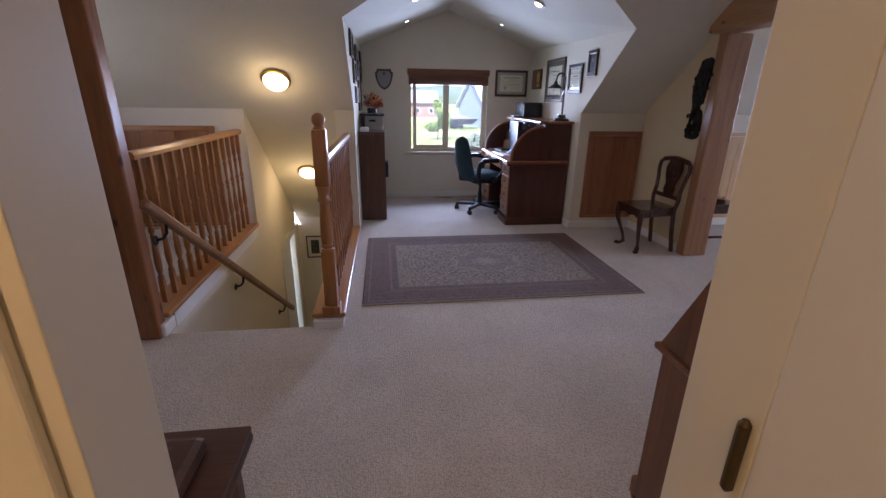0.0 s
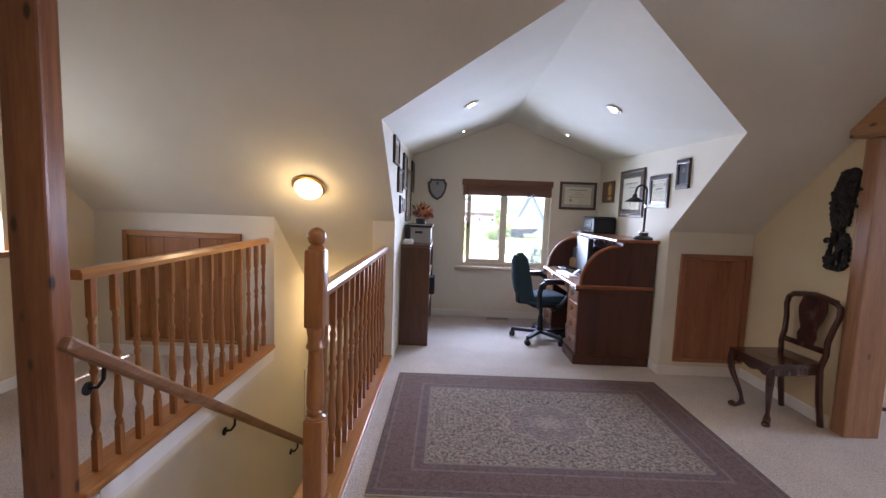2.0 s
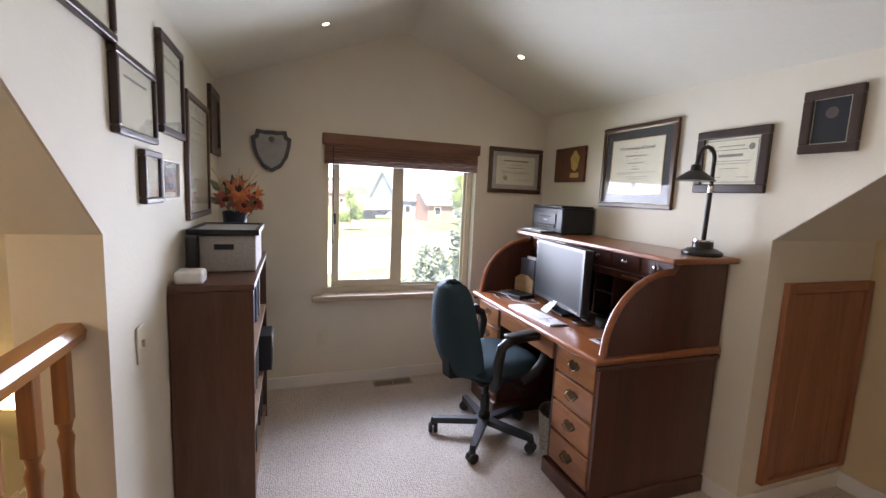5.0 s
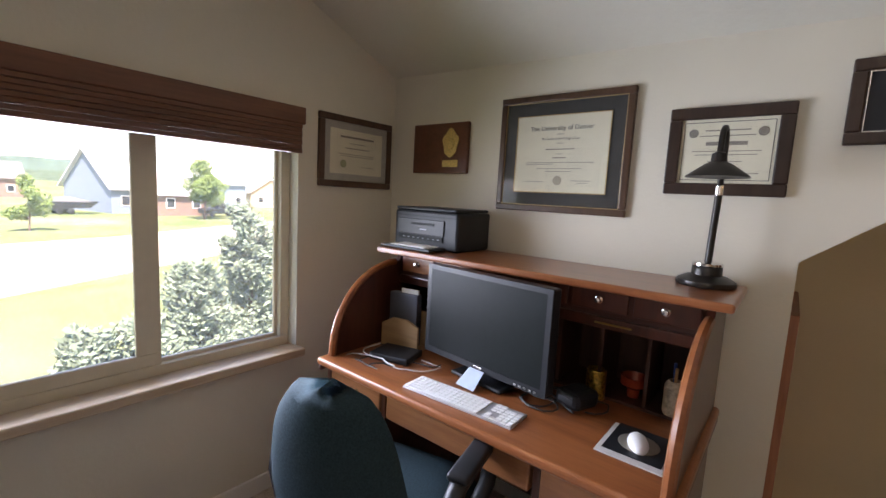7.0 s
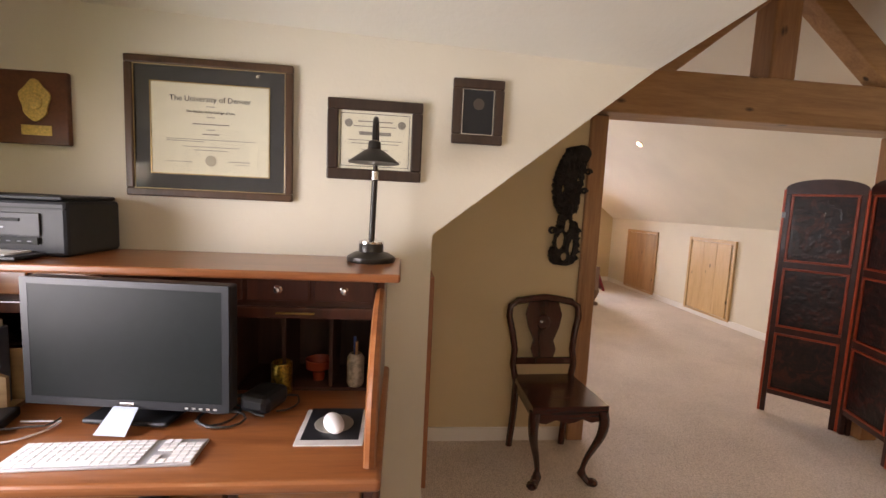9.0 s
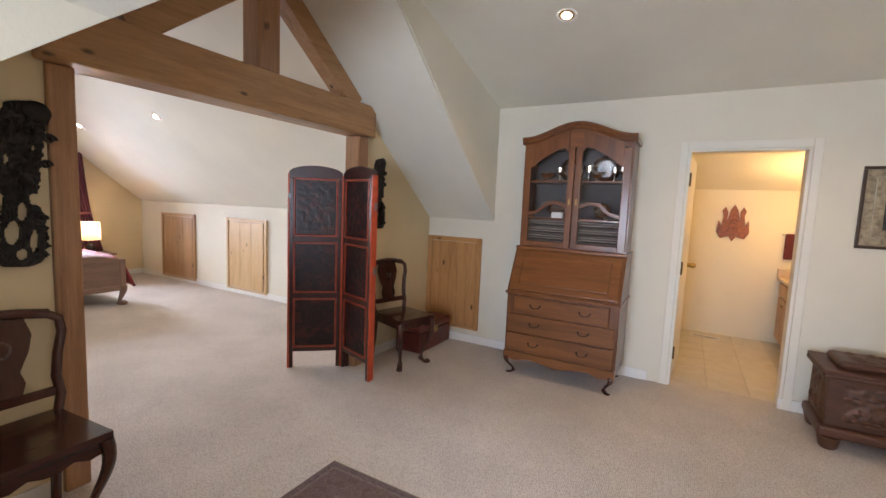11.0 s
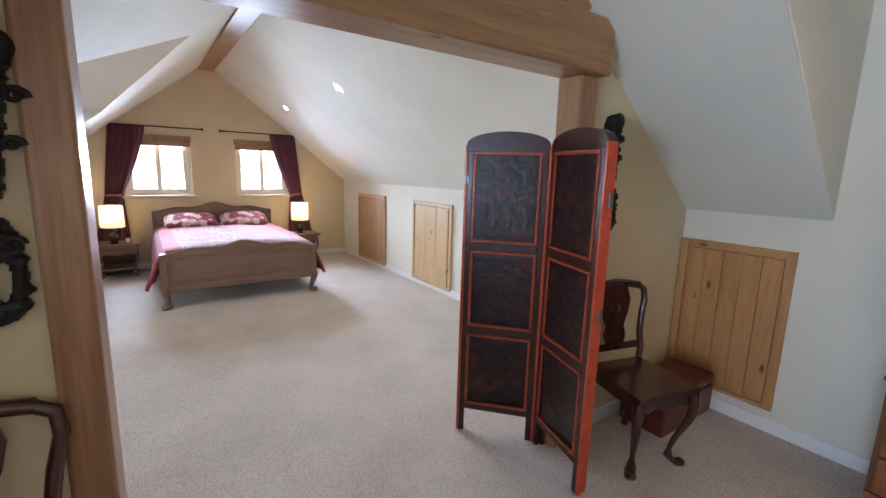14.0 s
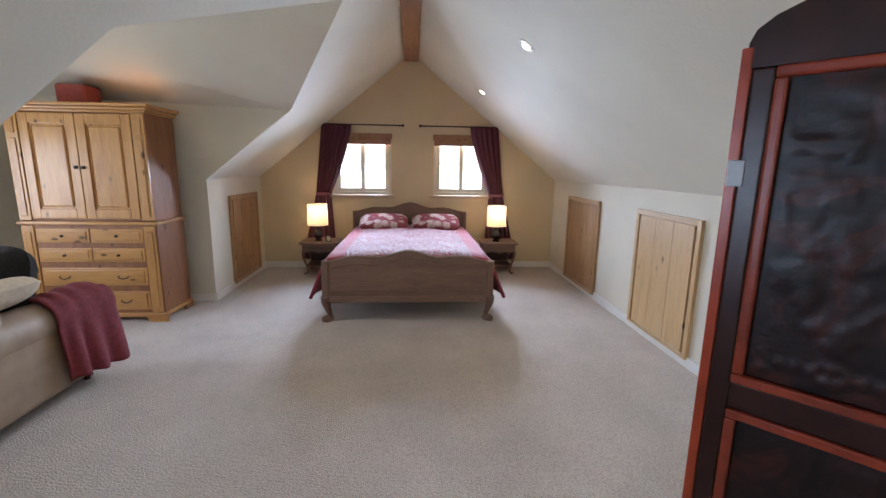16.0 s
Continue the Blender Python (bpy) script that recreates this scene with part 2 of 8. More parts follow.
# ---- building tools ----
class Mesh:
    """Collects shapes into one bmesh."""

    def __init__(self):
        self.bm = bmesh.new()

    def box(self, x0, x1, y0, y1, z0, z1, bev=0.0, seg=2):
        r = bmesh.ops.create_cube(self.bm, size=1)
        vs = r["verts"]
        for v in vs:
            v.co = Vector((x0 + (v.co.x + 0.5) * (x1 - x0), y0 + (v.co.y + 0.5) * (y1 - y0), z0 + (v.co.z + 0.5) * (z1 - z0)))
        if bev:
            es = list({e for v in vs for e in v.link_edges})
            bmesh.ops.bevel(self.bm, geom=es, offset=bev, segments=seg, affect="EDGES", profile=0.5)
        return self

    def turned(self, m, shape):
        """Adds the shapes that shape(Mesh) makes, placed by the matrix m."""
        t = Mesh()
        shape(t)
        t.bm.transform(m)
        me = bpy.data.meshes.new("tmp")
        t.bm.to_mesh(me)
        t.bm.free()
        self.bm.from_mesh(me)
        bpy.data.meshes.remove(me)
        return self

    def prism(self, pts, way):
        """A plane polygon of 3D points pushed along a vector."""
        a = [self.bm.verts.new(p) for p in pts]
        b = [self.bm.verts.new(Vector(p) + Vector(way)) for p in pts]
        fs = [self.bm.faces.new(a), self.bm.faces.new(b[::-1])]
        k = len(a)
        for i in range(k):
            fs.append(self.bm.faces.new((a[i], b[i], b[(i + 1) % k], a[(i + 1) % k])))
        bmesh.ops.recalc_face_normals(self.bm, faces=fs)
        return self

    def lathe(self, c, prof, n=20, axis="z"):
        """Turned shape: prof is (radius, height) from bottom to top."""
        rings = []
        for r, h in prof:
            ring = []
            for i in range(n):
                a = 2 * math.pi * i / n
                p = {"z": (r * math.cos(a), r * math.sin(a), h), "y": (r * math.cos(a), h, -r * math.sin(a)), "x": (h, r * math.cos(a), r * math.sin(a))}[axis]
                ring.append(self.bm.verts.new(Vector(c) + Vector(p)))
            rings.append(ring)
        for p, q in zip(rings, rings[1:]):
            for i in range(n):
                self.bm.faces.new((p[i], p[(i + 1) % n], q[(i + 1) % n], q[i]))
        self.bm.faces.new(rings[0][::-1])
        self.bm.faces.new(rings[-1])
        return self

    def tube(self, pts, r, n=8, r2=None):
        """A round bar along points; r2: radius at the far end."""
        pts = [Vector(p) for p in pts]
        rings = []
        for i, p in enumerate(pts):
            d = (pts[min(i + 1, len(pts) - 1)] - pts[max(i - 1, 0)]).normalized()
            u = d.orthogonal().normalized() if i == 0 else (u - d * u.dot(d)).normalized()
            w = d.cross(u)
            rr = r if r2 is None else r + (r2 - r) * i / (len(pts) - 1)
            rings.append([self.bm.verts.new(p + rr * (math.cos(2 * math.pi * k / n) * u + math.sin(2 * math.pi * k / n) * w)) for k in range(n)])
        for p, q in zip(rings, rings[1:]):
            for k in range(n):
                self.bm.faces.new((p[k], p[(k + 1) % n], q[(k + 1) % n], q[k]))
        self.bm.faces.new(rings[0][::-1])
        self.bm.faces.new(rings[-1])
        return self

    def ball(self, c, r, squash=(1, 1, 1), n=14):
        res = bmesh.ops.create_uvsphere(self.bm, u_segments=n, v_segments=max(6, n // 2), radius=1)
        for v in res["verts"]:
            v.co = Vector(c) + Vector((v.co.x * r * squash[0], v.co.y * r * squash[1], v.co.z * r * squash[2]))
        return self

    def bar(self, p0, p1, w, h, up=(0, 0, 1), bev=0.0):
        """A square bar from p0 to p1, w wide and h high."""
        p0, p1 = Vector(p0), Vector(p1)
        d = p1 - p0
        x = d.normalized()
        y = Vector(up).cross(x).normalized()
        z = x.cross(y)
        m = Matrix((x, y, z)).transposed().to_4x4()
        m.translation = p0
        return self.turned(m, lambda t: t.box(0, d.length, -w / 2, w / 2, -h / 2, h / 2, bev))


def part(name, mesh, material, parent=None, label="", smooth=False):
    me = bpy.data.meshes.new(name)
    mesh.bm.to_mesh(me)
    mesh.bm.free()
    me.materials.append(material)
    if smooth:
        me.shade_smooth()
        me.set_sharp_from_angle(angle=radians(38))
    ob = new(name, me)
    ob.parent = parent
    if label:
        ob["label"] = label
    return ob


def thing(name, label, category, m=None, group="", kind=""):
    ob = new(name)
    ob.empty_display_size = 0.1
    ob.matrix_basis = m if m is not None else Matrix()
    return tagged(ob, label, category, group, kind)


def structure(name, mesh, material, label, category):
    return tagged(part(name, mesh, material), label, category, kind="structure")


# ---- the house shell ----
YS, YN, YR, ZE, SL = 0.42, 4.57, 2.495, 1.29, 0.80
XW, XE = -2.86, 8.91
ZR = ZE + SL * (YR - YS)
T = 0.12
D1 = (-0.20, 2.21)      # office dormer, its side walls
D2 = (4.69, 7.31)       # bedroom dormer
DE, DR, YB = 1.99, 2.58, 6.42   # dormer eave and ridge at its mouth, back wall
DEB, DRB = 2.08, 2.545           # eave and ridge at the back wall
SHED = 2.383            # wall height under the shed ceiling
XC = 2.19               # cheek of the shed
XT = 2.95               # truss wall


def zn(y):
    return ZE + SL * (YN - y)


ye, yv = YN - (DE - ZE) / SL, YN - (DR - ZE) / SL

m = Mesh()
G5 = 0.006
north = [(XW, YR), (XE, YR), (XE, YN), (D2[1] + G5, YN), (D2[1] + G5, ye), (sum(D2) / 2, yv), (D2[0] - G5, ye), (D2[0] - G5, YN),
         (D1[1] + G5, YN), (D1[1] + G5, ye), (sum(D1) / 2, yv), (D1[0] - G5, ye), (D1[0] - G5, YN), (-0.385, YN), (-0.385, 6.6), (-1.27, 6.6), (-1.27, YN), (XW, YN)]
m.prism([(x, y, zn(y)) for x, y in north], (0, 0.07, 0.09))
structure("ceiling_north", m, M_CEIL, "cream textured sloped attic ceiling", "ceiling")
m = Mesh()
m.prism([(XC + 0.006, YS, ZE), (XE, YS, ZE), (XE, YR, ZR), (XC + 0.006, YR, ZR)], (0, -0.07, 0.09))
structure("ceiling_south", m, M_CEIL, "cream textured sloped bedroom ceiling", "ceiling")
m = Mesh()
m.prism([(XW, YS, SHED), (XC, YS, SHED), (XC, YR, ZR), (XW, YR, ZR)], (0, -0.03, 0.1))
m.prism([(XC, YS, ZE + 0.002), (XC, YS, SHED + 0.04), (XC, YR, ZR + 0.04)], (0.1, 0, 0))
structure("ceiling_shed", m, M_CEIL, "cream ceiling of the raised shed dormer", "ceiling")
for i, (a, b) in enumerate((D1, D2)):
    c = (a + b) / 2
    m = Mesh()
    m.prism([(a, ye, DE), (c, yv, DR), (c, YB, DRB), (a, YB, DEB)], (0, 0, 0.1))
    m.prism([(b, ye, DE), (c, yv, DR), (c, YB, DRB), (b, YB, DEB)], (0, 0, 0.1))
    structure("ceiling_dormer_%d" % (i + 1), m, M_CEIL, "cream vaulted ceiling of a gable dormer", "ceiling")

# Unseen cap over the ridge, added to keep sun from leaking inside.
m = Mesh().prism([(XW - T, 2.02, ZR + 0.13), (XW - T, 2.96, ZR + 0.13), (XW - T, YR, ZR + 0.34)], (XE - XW + 2 * T, 0, 0))
structure("roof_ridge", m, plain("ridge_block_dark", (0.12, 0.11, 0.10), 0.9), "unseen dark cap added over the ridge to stop sun leaks", "roof")

# dormer side walls, back walls
m = Mesh()
m.prism([(D1[1], ye, DE + 0.0015), (D1[1], YN, ZE + 0.0015), (D1[1], YN, 0), (D1[1], YB, 0), (D1[1], YB, DEB + 0.03)], (T, 0, 0))
structure("wall_office_east", m, M_WHITE, "off-white painted dormer side wall", "wall")
m = Mesh()
m.prism([(D1[0], ye, DE + 0.0015), (D1[0], YN, ZE + 0.0015), (D1[0], YN, -0.1), (D1[0], YB, -0.1), (D1[0], YB, DEB + 0.03)], (-0.19, 0, 0))
m.box(-0.39, -0.2, YN, 6.6, -2.5, -0.1)
m.box(-0.39, -0.27, 2.5, YN, -2.5, 0.0)
structure("wall_office_west", m, M_WHITE, "off-white painted wall between stairs and office", "wall")


def wall_y(name, y0, y1, x0, x1, top, hole, material, label):
    """A wall along x with one opening (x0, x1, z0, z1) and a ridge top given by points (x, z)."""
    hx0, hx1, hz0, hz1 = hole
    m = Mesh()
    m.box(x0, hx0, y0, y1, 0, top[0])
    m.box(hx1, x1, y0, y1, 0, top[0])
    m.box(hx0, hx1, y0, y1, 0, hz0)
    m.box(hx0, hx1, y0, y1, hz1, top[0])
    if len(top) > 1:
        m.prism([(x0, y0, top[0]), (x1, y0, top[0]), ((x0 + x1) / 2, y0, top[1])], (0, y1 - y0, 0))
    return structure(name, m, material, label, "wall")


WIN = (0.45, 1.60, 0.668, 1.80)
wall_y("wall_office_north", YB, YB + 0.16, D1[0] - 0.19, D1[1] + T, (DEB, DRB + 0.05), WIN, M_WHITE, "off-white gable wall of the office dormer")
# Opening for the assumed dormer window; it stays out of view.
WIN_ASSUMED = (5.0, 6.15, 0.70, 1.80)
wall_y("wall_dormer_north", YB, YB + 0.16, D2[0] - T, D2[1] + T, (DEB, DRB + 0.05), WIN_ASSUMED, M_WHITE, "off-white gable wall of the bedroom dormer")
for x, s in ((D2[0], -T), (D2[1], T)):
    m = Mesh()
    m.prism([(x, ye, DE + 0.0015), (x, YN, ZE + 0.0015), (x, YN, 0), (x, YB, 0), (x, YB, DEB + 0.03)], (s, 0, 0))
    structure("wall_dormer_side", m, M_WHITE, "off-white side wall of the bedroom dormer", "wall")

# knee walls
for nm, x0, x1 in (("a", D1[1] + T, XT), ("b", XT + T, D2[0] - T), ("c", D2[1] + T, XE), ("d", XW, -1.40)):
    m = Mesh().box(x0, x1, YN, YN + T, 0, ZE)
    structure("wall_knee_north_" + nm, m, M_WHITE, "low off-white knee wall under the slope", "wall")
m = Mesh().box(XC, XE, YS - T, YS, 0, ZE)
structure("wall_knee_south", m, M_WHITE, "low off-white knee wall under the slope", "wall")

# south wall with the bathroom doorway
DOOR = (-0.225, 0.545, 1.95)
m = Mesh()
m.box(XW, DOOR[0], YS - T, YS - 0.03, 0, SHED + 0.12)
m.box(XW, DOOR[0], YS - 0.03, YS, 0, SHED)
m.box(DOOR[1], XC, YS - T, YS - 0.03, 0, SHED + 0.12)
m.box(DOOR[1], XC, YS - 0.03, YS, 0, SHED)
m.box(DOOR[0], DOOR[1], YS - T, YS - 0.03, DOOR[2], SHED + 0.12)
m.box(DOOR[0], DOOR[1], YS - 0.03, YS, DOOR[2], SHED)
structure("wall_south", m, M_WHITE, "off-white wall with the bathroom doorway", "wall")

# truss walls of tan paint
for nm, y0, y1 in (("north", 3.635, YN), ("south", YS, 1.53)):
    m = Mesh()
    z0, z1 = (zn(y0), zn(y1)) if nm == "north" else (ZE + SL * (y0 - YS), ZE + SL * (y1 - YS))
    m.prism([(XT, y0, 0), (XT, y1, 0), (XT, y1, z1), (XT, y0, z0)], (T, 0, 0))
    structure("wall_truss_" + nm, m, M_TAN, "tan painted stub wall beside the timber truss", "wall")

# gable ends: bedroom with two windows, stair side with one
BW = ((2.77, 3.58), (1.38, 2.18))
BZ = (1.045, 1.87)
m = Mesh()
cuts = [YS, 1.38, 2.18, 2.77, 3.58, YN]
for i, (a, b) in enumerate(zip(cuts, cuts[1:])):
    if i in (1, 3):
        m.box(XE, XE + T, a, b, 0, BZ[0])
        m.box(XE, XE + T, a, b, BZ[1], 1.88)
    else:
        m.box(XE, XE + T, a, b, 0, 1.88)
m.prism([(XE, YS - 0.2, 1.88), (XE, YN + 0.2, 1.88), (XE, YR, ZR + 0.35)], (T, 0, 0))
structure("wall_gable_east", m, M_TAN, "tan painted bedroom gable wall", "wall")
m = Mesh()
m.box(XW - T, XW, YS, 2.85, 0, 1.78)
m.box(XW - T, XW, 3.78, YN, 0, 1.78)
m.box(XW - T, XW, 2.85, 3.78, 0, 1.0)
m.prism([(XW, YS, 1.78), (XW, YN, 1.78), (XW, YN, ZE), (XW, YR, ZR + 0.1), (XW, YS, SHED + 0.1)][0:1] + [(XW, YN, 1.78), (XW, YR, ZR + 0.35), (XW, YS, SHED + 0.2)], (-T, 0, 0))
structure("wall_gable_west", m, M_TAN, "tan painted gable wall by the stairs", "wall")

# stairwell
m = Mesh()
m.box(-1.40, -1.264, 2.5, YN, -2.5, 0.0)
m.prism([(-1.40, YN, -2.5), (-1.40, YN, ZE + 0.03), (-1.40, 5.42, zn(5.42) + 0.03), (-1.40, 5.42, -2.5)], (0.136, 0, 0))
m.prism([(-1.40, 5.42, -0.42), (-1.40, 5.42, zn(5.42) + 0.03), (-1.40, 6.41, zn(6.41) + 0.03), (-1.40, 6.41, -0.42)], (0.136, 0, 0))
m.box(-1.40, -1.264, 6.32, 6.6, -2.5, -0.42)
structure("wall_stair_west", m, M_WHITE, "cream wall of the stairwell", "wall")
m = Mesh().box(-1.4, -0.2, 6.6, 6.72, -2.5, 0.5)
structure("wall_stair_north", m, M_WHITE, "cream end wall of the lower hall", "wall")

# floors
m = Mesh()
m.box(XW - T, -1.40, YS, YN, -0.2, 0)
m.box(-1.40, -1.264, YS, 2.5, -0.2, 0)
m.box(-1.264, -0.39, YS, 2.5, -0.2, 0)
m.box(-0.39, -0.27, YS, 2.5, -0.2, 0)
m.box(-0.27, XE, YS, YN, -0.2, 0)
m.box(-0.2, D1[1], YN, YB, -0.2, 0)
m.box(D2[0], D2[1], YN, YB, -0.2, 0)
m.box(DOOR[0], DOOR[1], YS - T, YS, -0.2, 0)
structure("floor", m, M_CARPET, "beige loop-pile wall to wall carpet", "carpet")
m = Mesh().box(-1.264, -0.39, 5.7, 6.6, -2.5, -2.34)
structure("floor_lower", m, M_CARPET, "beige carpet of the lower hall", "carpet")

# bathroom beyond the doorway
BX0, BX1, BY0 = -0.95, 0.75, -1.72
m = Mesh()
m.box(BX0, BX1, BY0, YS - T, -0.2, -0.004)
structure("floor_bath", m, plain("grout", (0.50, 0.46, 0.39), 0.8), "tiled bathroom floor", "floor")
m = Mesh()
m.box(BX0 - T, BX1 + T, BY0 - T, BY0, 0, 2.4)
m.box(BX0 - T, BX0, BY0, YS - T, 0, 2.4)
m.box(BX1, BX1 + T, BY0, YS - T, 0, 2.4)
M_BATH = paint("bath_cream_paint", (0.74, 0.69, 0.55))
structure("wall_bath", m, M_BATH, "cream painted bathroom walls", "wall")
m = Mesh()
m.prism([(BX0, BY0, 1.75), (BX1, BY0, 1.75), (BX1, YS - T, 2.42), (BX0, YS - T, 2.42)], (0, 0, 0.1))
structure("ceiling_bath", m, M_CEIL, "sloped cream bathroom ceiling", "ceiling")
bulb("bath_lamp", (-0.5, -0.9, 1.6), 2.6, (1.0, 0.64, 0.26), 0.08)

# timber truss, ridge beam, ridge post
truss = thing("timber_truss", "heavy reddish-brown timber truss with king post and knotted beam", "truss", kind="structure")
part("beam", Mesh().box(2.85, 3.06, 1.50, 3.67, 1.965, 2.215, 0.012), M_FIRY, truss)
part("post", Mesh().box(2.93, 3.17, 3.53, 3.634, 0, 1.963, 0.01), M_FIRTZ, truss)
part("post", Mesh().box(2.90, 3.05, 1.532, 1.655, 0, 1.963, 0.01), M_FIRTZ, truss)
part("king_post", Mesh().box(2.88, 3.04, 2.46, 2.62, 2.217, 2.93, 0.01), M_FIRTZ, truss)
for s in (-1, 1):
    y0, y1 = YR + s * 0.82, YR + s * 0.09
    part("rafter", Mesh().bar((2.96, y0, ZR - SL * 0.82 - 0.09), (2.96, y1, ZR - SL * 0.09 - 0.09), 0.13, 0.14, bev=0.008), M_FIRY, truss)
rb = structure("ridge_beam", Mesh().box(3.06, XE, 2.40, 2.59, 2.84, 3.02, 0.01), M_FIRX, "stained timber ridge beam", "beam")
rb = structure("ridge_beam_west", Mesh().box(XW, 2.85, 2.41, 2.58, 2.88, 3.02, 0.01), M_FIRX, "stained timber ridge beam", "beam")
structure("ridge_post", Mesh().box(-1.45, -1.285, 2.43, 2.525, 0, 2.88, 0.012), M_FIRZ, "tall reddish-brown timber post by the stairs", "post")

# ---- windows, doors, trim ----
def window(name, m, w, h, label, slider=1, depth=0.16):
    """A sliding window of two panes in its opening; local x across, y outwards, z up from the opening's lower edge."""
    win = thing(name, label, "window", m, kind="structure")
    f = Mesh()
    f.box(0, w, 0.07, 0.13, 0, 0.045, 0.004).box(0, w, 0.07, 0.13, h - 0.045, h, 0.004)
    f.box(0, 0.045, 0.07, 0.13, 0.045, h - 0.045, 0.004).box(w - 0.045, w, 0.07, 0.13, 0.045, h - 0.045, 0.004)
    part("window_frame", f, M_VINYL, win)
    wide = w > 1
    for i, (a, b) in enumerate(((0.07 if wide else 0.045, w / 2 + 0.02), (w / 2 - 0.02, w - 0.045))):
        y = 0.075 + 0.022 * i
        k = 0.05 if i == 0 or not wide else 0.016
        ka, kb = (0.05 if i == 0 or not wide else 0.03), (0.085 if wide and i == 0 else k)
        s = Mesh()
        s.box(a, b, y, y + 0.02, 0.045, 0.045 + k, 0.003).box(a, b, y, y + 0.02, h - 0.045 - k, h - 0.045, 0.003)
        s.box(a, a + ka, y, y + 0.02, 0.045 + k, h - 0.045 - k, 0.003).box(b - kb, b, y, y + 0.02, 0.045 + k, h - 0.045 - k, 0.003)
        sash = part("sash", s, M_VINYL, win)
        g = Mesh().box(a + ka, b - kb, y + 0.008, y + 0.012, 0.045 + k, h - 0.045 - k)
        pane = part("pane", g, M_GLASS, sash, "clear glass pane")
        pane.visible_shadow = False
    lx = 0.085 if wide else w / 2
    part("latch", Mesh().box(lx - 0.012, lx + 0.012, 0.058, 0.075, h * 0.45, h * 0.52, 0.003).box(lx - 0.005, lx + 0.005, 0.046, 0.058, h * 0.47, h * 0.495, 0.002), M_BLKPLAS if wide else M_VINYL, win)
    return win


office_win = window("window_1", pose(WIN[0], YB, WIN[2]), WIN[1] - WIN[0], WIN[3] - WIN[2], "almond vinyl sliding window over a wooden sill")
M_SILL = wood("pale_sill", (0.62, 0.50, 0.36), (0.48, 0.35, 0.22), "x", 0.35, coat=0.2)
part("window_sill", Mesh().box(-0.07, WIN[1] - WIN[0] + 0.02, -0.055, 0.07, -0.035, 0.006, 0.008), M_SILL, office_win, "honey-coloured wooden sill")


def blind(name, m, w, h, n, material, label):
    """A raised wooden blind: valance and a bundle of slats."""
    b = thing(name, label, "blind", m)
    part("valance", Mesh().box(-0.012, w + 0.012, -0.05, 0.0, h - 0.075, h, 0.006), material, b)
    hh = (h - 0.075) / n
    for i in range(n):
        part("slat", Mesh().box(0.004, w - 0.004, -0.047 + 0.002 * (i % 2), -0.004, i * hh + 0.0005, (i + 1) * hh - 0.0005, 0.002, 1), material, b)
    part("wand", Mesh().tube([(0.06, -0.052, h - 0.08), (0.062, -0.052, -0.55)], 0.004), M_BLKPLAS, b) if w > 1 else None
    return b


M_BLIND = wood("dark_blind_wood", (0.20, 0.085, 0.045), (0.10, 0.04, 0.02), "x", 0.45)
blind("wooden_blind", pose(0.455, YB, 1.60), 1.14, 0.205, 7, M_BLIND, "dark brown wooden blind pulled up above the window")
M_BLIND2 = wood("mid_blind_wood", (0.36, 0.20, 0.10), (0.22, 0.10, 0.05), "y", 0.45)
for i, (a, b) in enumerate(BW):
    w = window("window_%d" % (i + 2), pose(XE, b, BZ[0], 0, 0, -90), b - a, BZ[1] - BZ[0], "white vinyl bedroom window with a wooden sill")
    part("window_sill", Mesh().box(-0.05, b - a + 0.05, -0.045, 0.07, -0.032, 0.006, 0.006), M_SILL, w, "honey-coloured wooden sill")
    blind("wooden_blind", pose(XE, b, BZ[1] - 0.13, 0, 0, -90), b - a, 0.15, 3, M_BLIND2, "brown wooden blind pulled up over a bedroom window")
# Assumed window, out of view; added to give the armoire's light a source.
w = window("window_5", pose(WIN_ASSUMED[0], YB, WIN_ASSUMED[2]), WIN_ASSUMED[1] - WIN_ASSUMED[0], WIN_ASSUMED[3] - WIN_ASSUMED[2], "assumed almond vinyl sliding window, unseen, added in the bedroom dormer")
part("window_sill", Mesh().box(-0.05, WIN_ASSUMED[1] - WIN_ASSUMED[0] + 0.05, -0.045, 0.07, -0.032, 0.006, 0.006), M_SILL, w, "honey-coloured wooden sill")
w = window("window_4", pose(XW, 2.85, 1.0, 0, 0, 90), 0.93, 0.78, "white vinyl window by the stairs")
M_SILLD = wood("brown_sill", (0.40, 0.22, 0.12), (0.26, 0.12, 0.06), "x", 0.35)
part("window_sill", Mesh().box(-0.05, 0.98, -0.05, 0.07, -0.035, 0.006, 0.006), M_SILLD, w, "brown wooden sill")

# baseboards, butted run by run
def base(name, x0, x1, y0, y1, material=M_TRIM):
    tagged(part(name, Mesh().box(x0, x1, y0, y1, 0, 0.085, 0.004), material), "white painted baseboard along the wall", "baseboard", kind="structure")


B = 0.014
base("baseboard", D1[0], D1[1], YB - B, YB)
base("baseboard", D1[1] - B, D1[1], YN - B, YB - B)
base("baseboard", D1[1], XT - B, YN - B, YN)
base("baseboard", XT - B, XT, 3.66, YN)
base("baseboard", XT - B, XT, YS, 1.50)
base("baseboard", XC + 0.01, XT - B, YS, YS + B)
base("baseboard", 0.70, XC + 0.01, YS, YS + B)
base("baseboard", XW + B, -0.20, YS, YS + B)
base("baseboard", XW, XW + B, YS, YN)
base("baseboard", XW + B, -1.42, YN - B, YN)
base("baseboard", XT + T, XE - B, YS, YS + B)
base("baseboard", XE - B, XE, YS, YN)
base("baseboard", D2[1] + B, XE - B, YN - B, YN)
base("baseboard", D2[1], D2[1] + B, YN - B, YN)
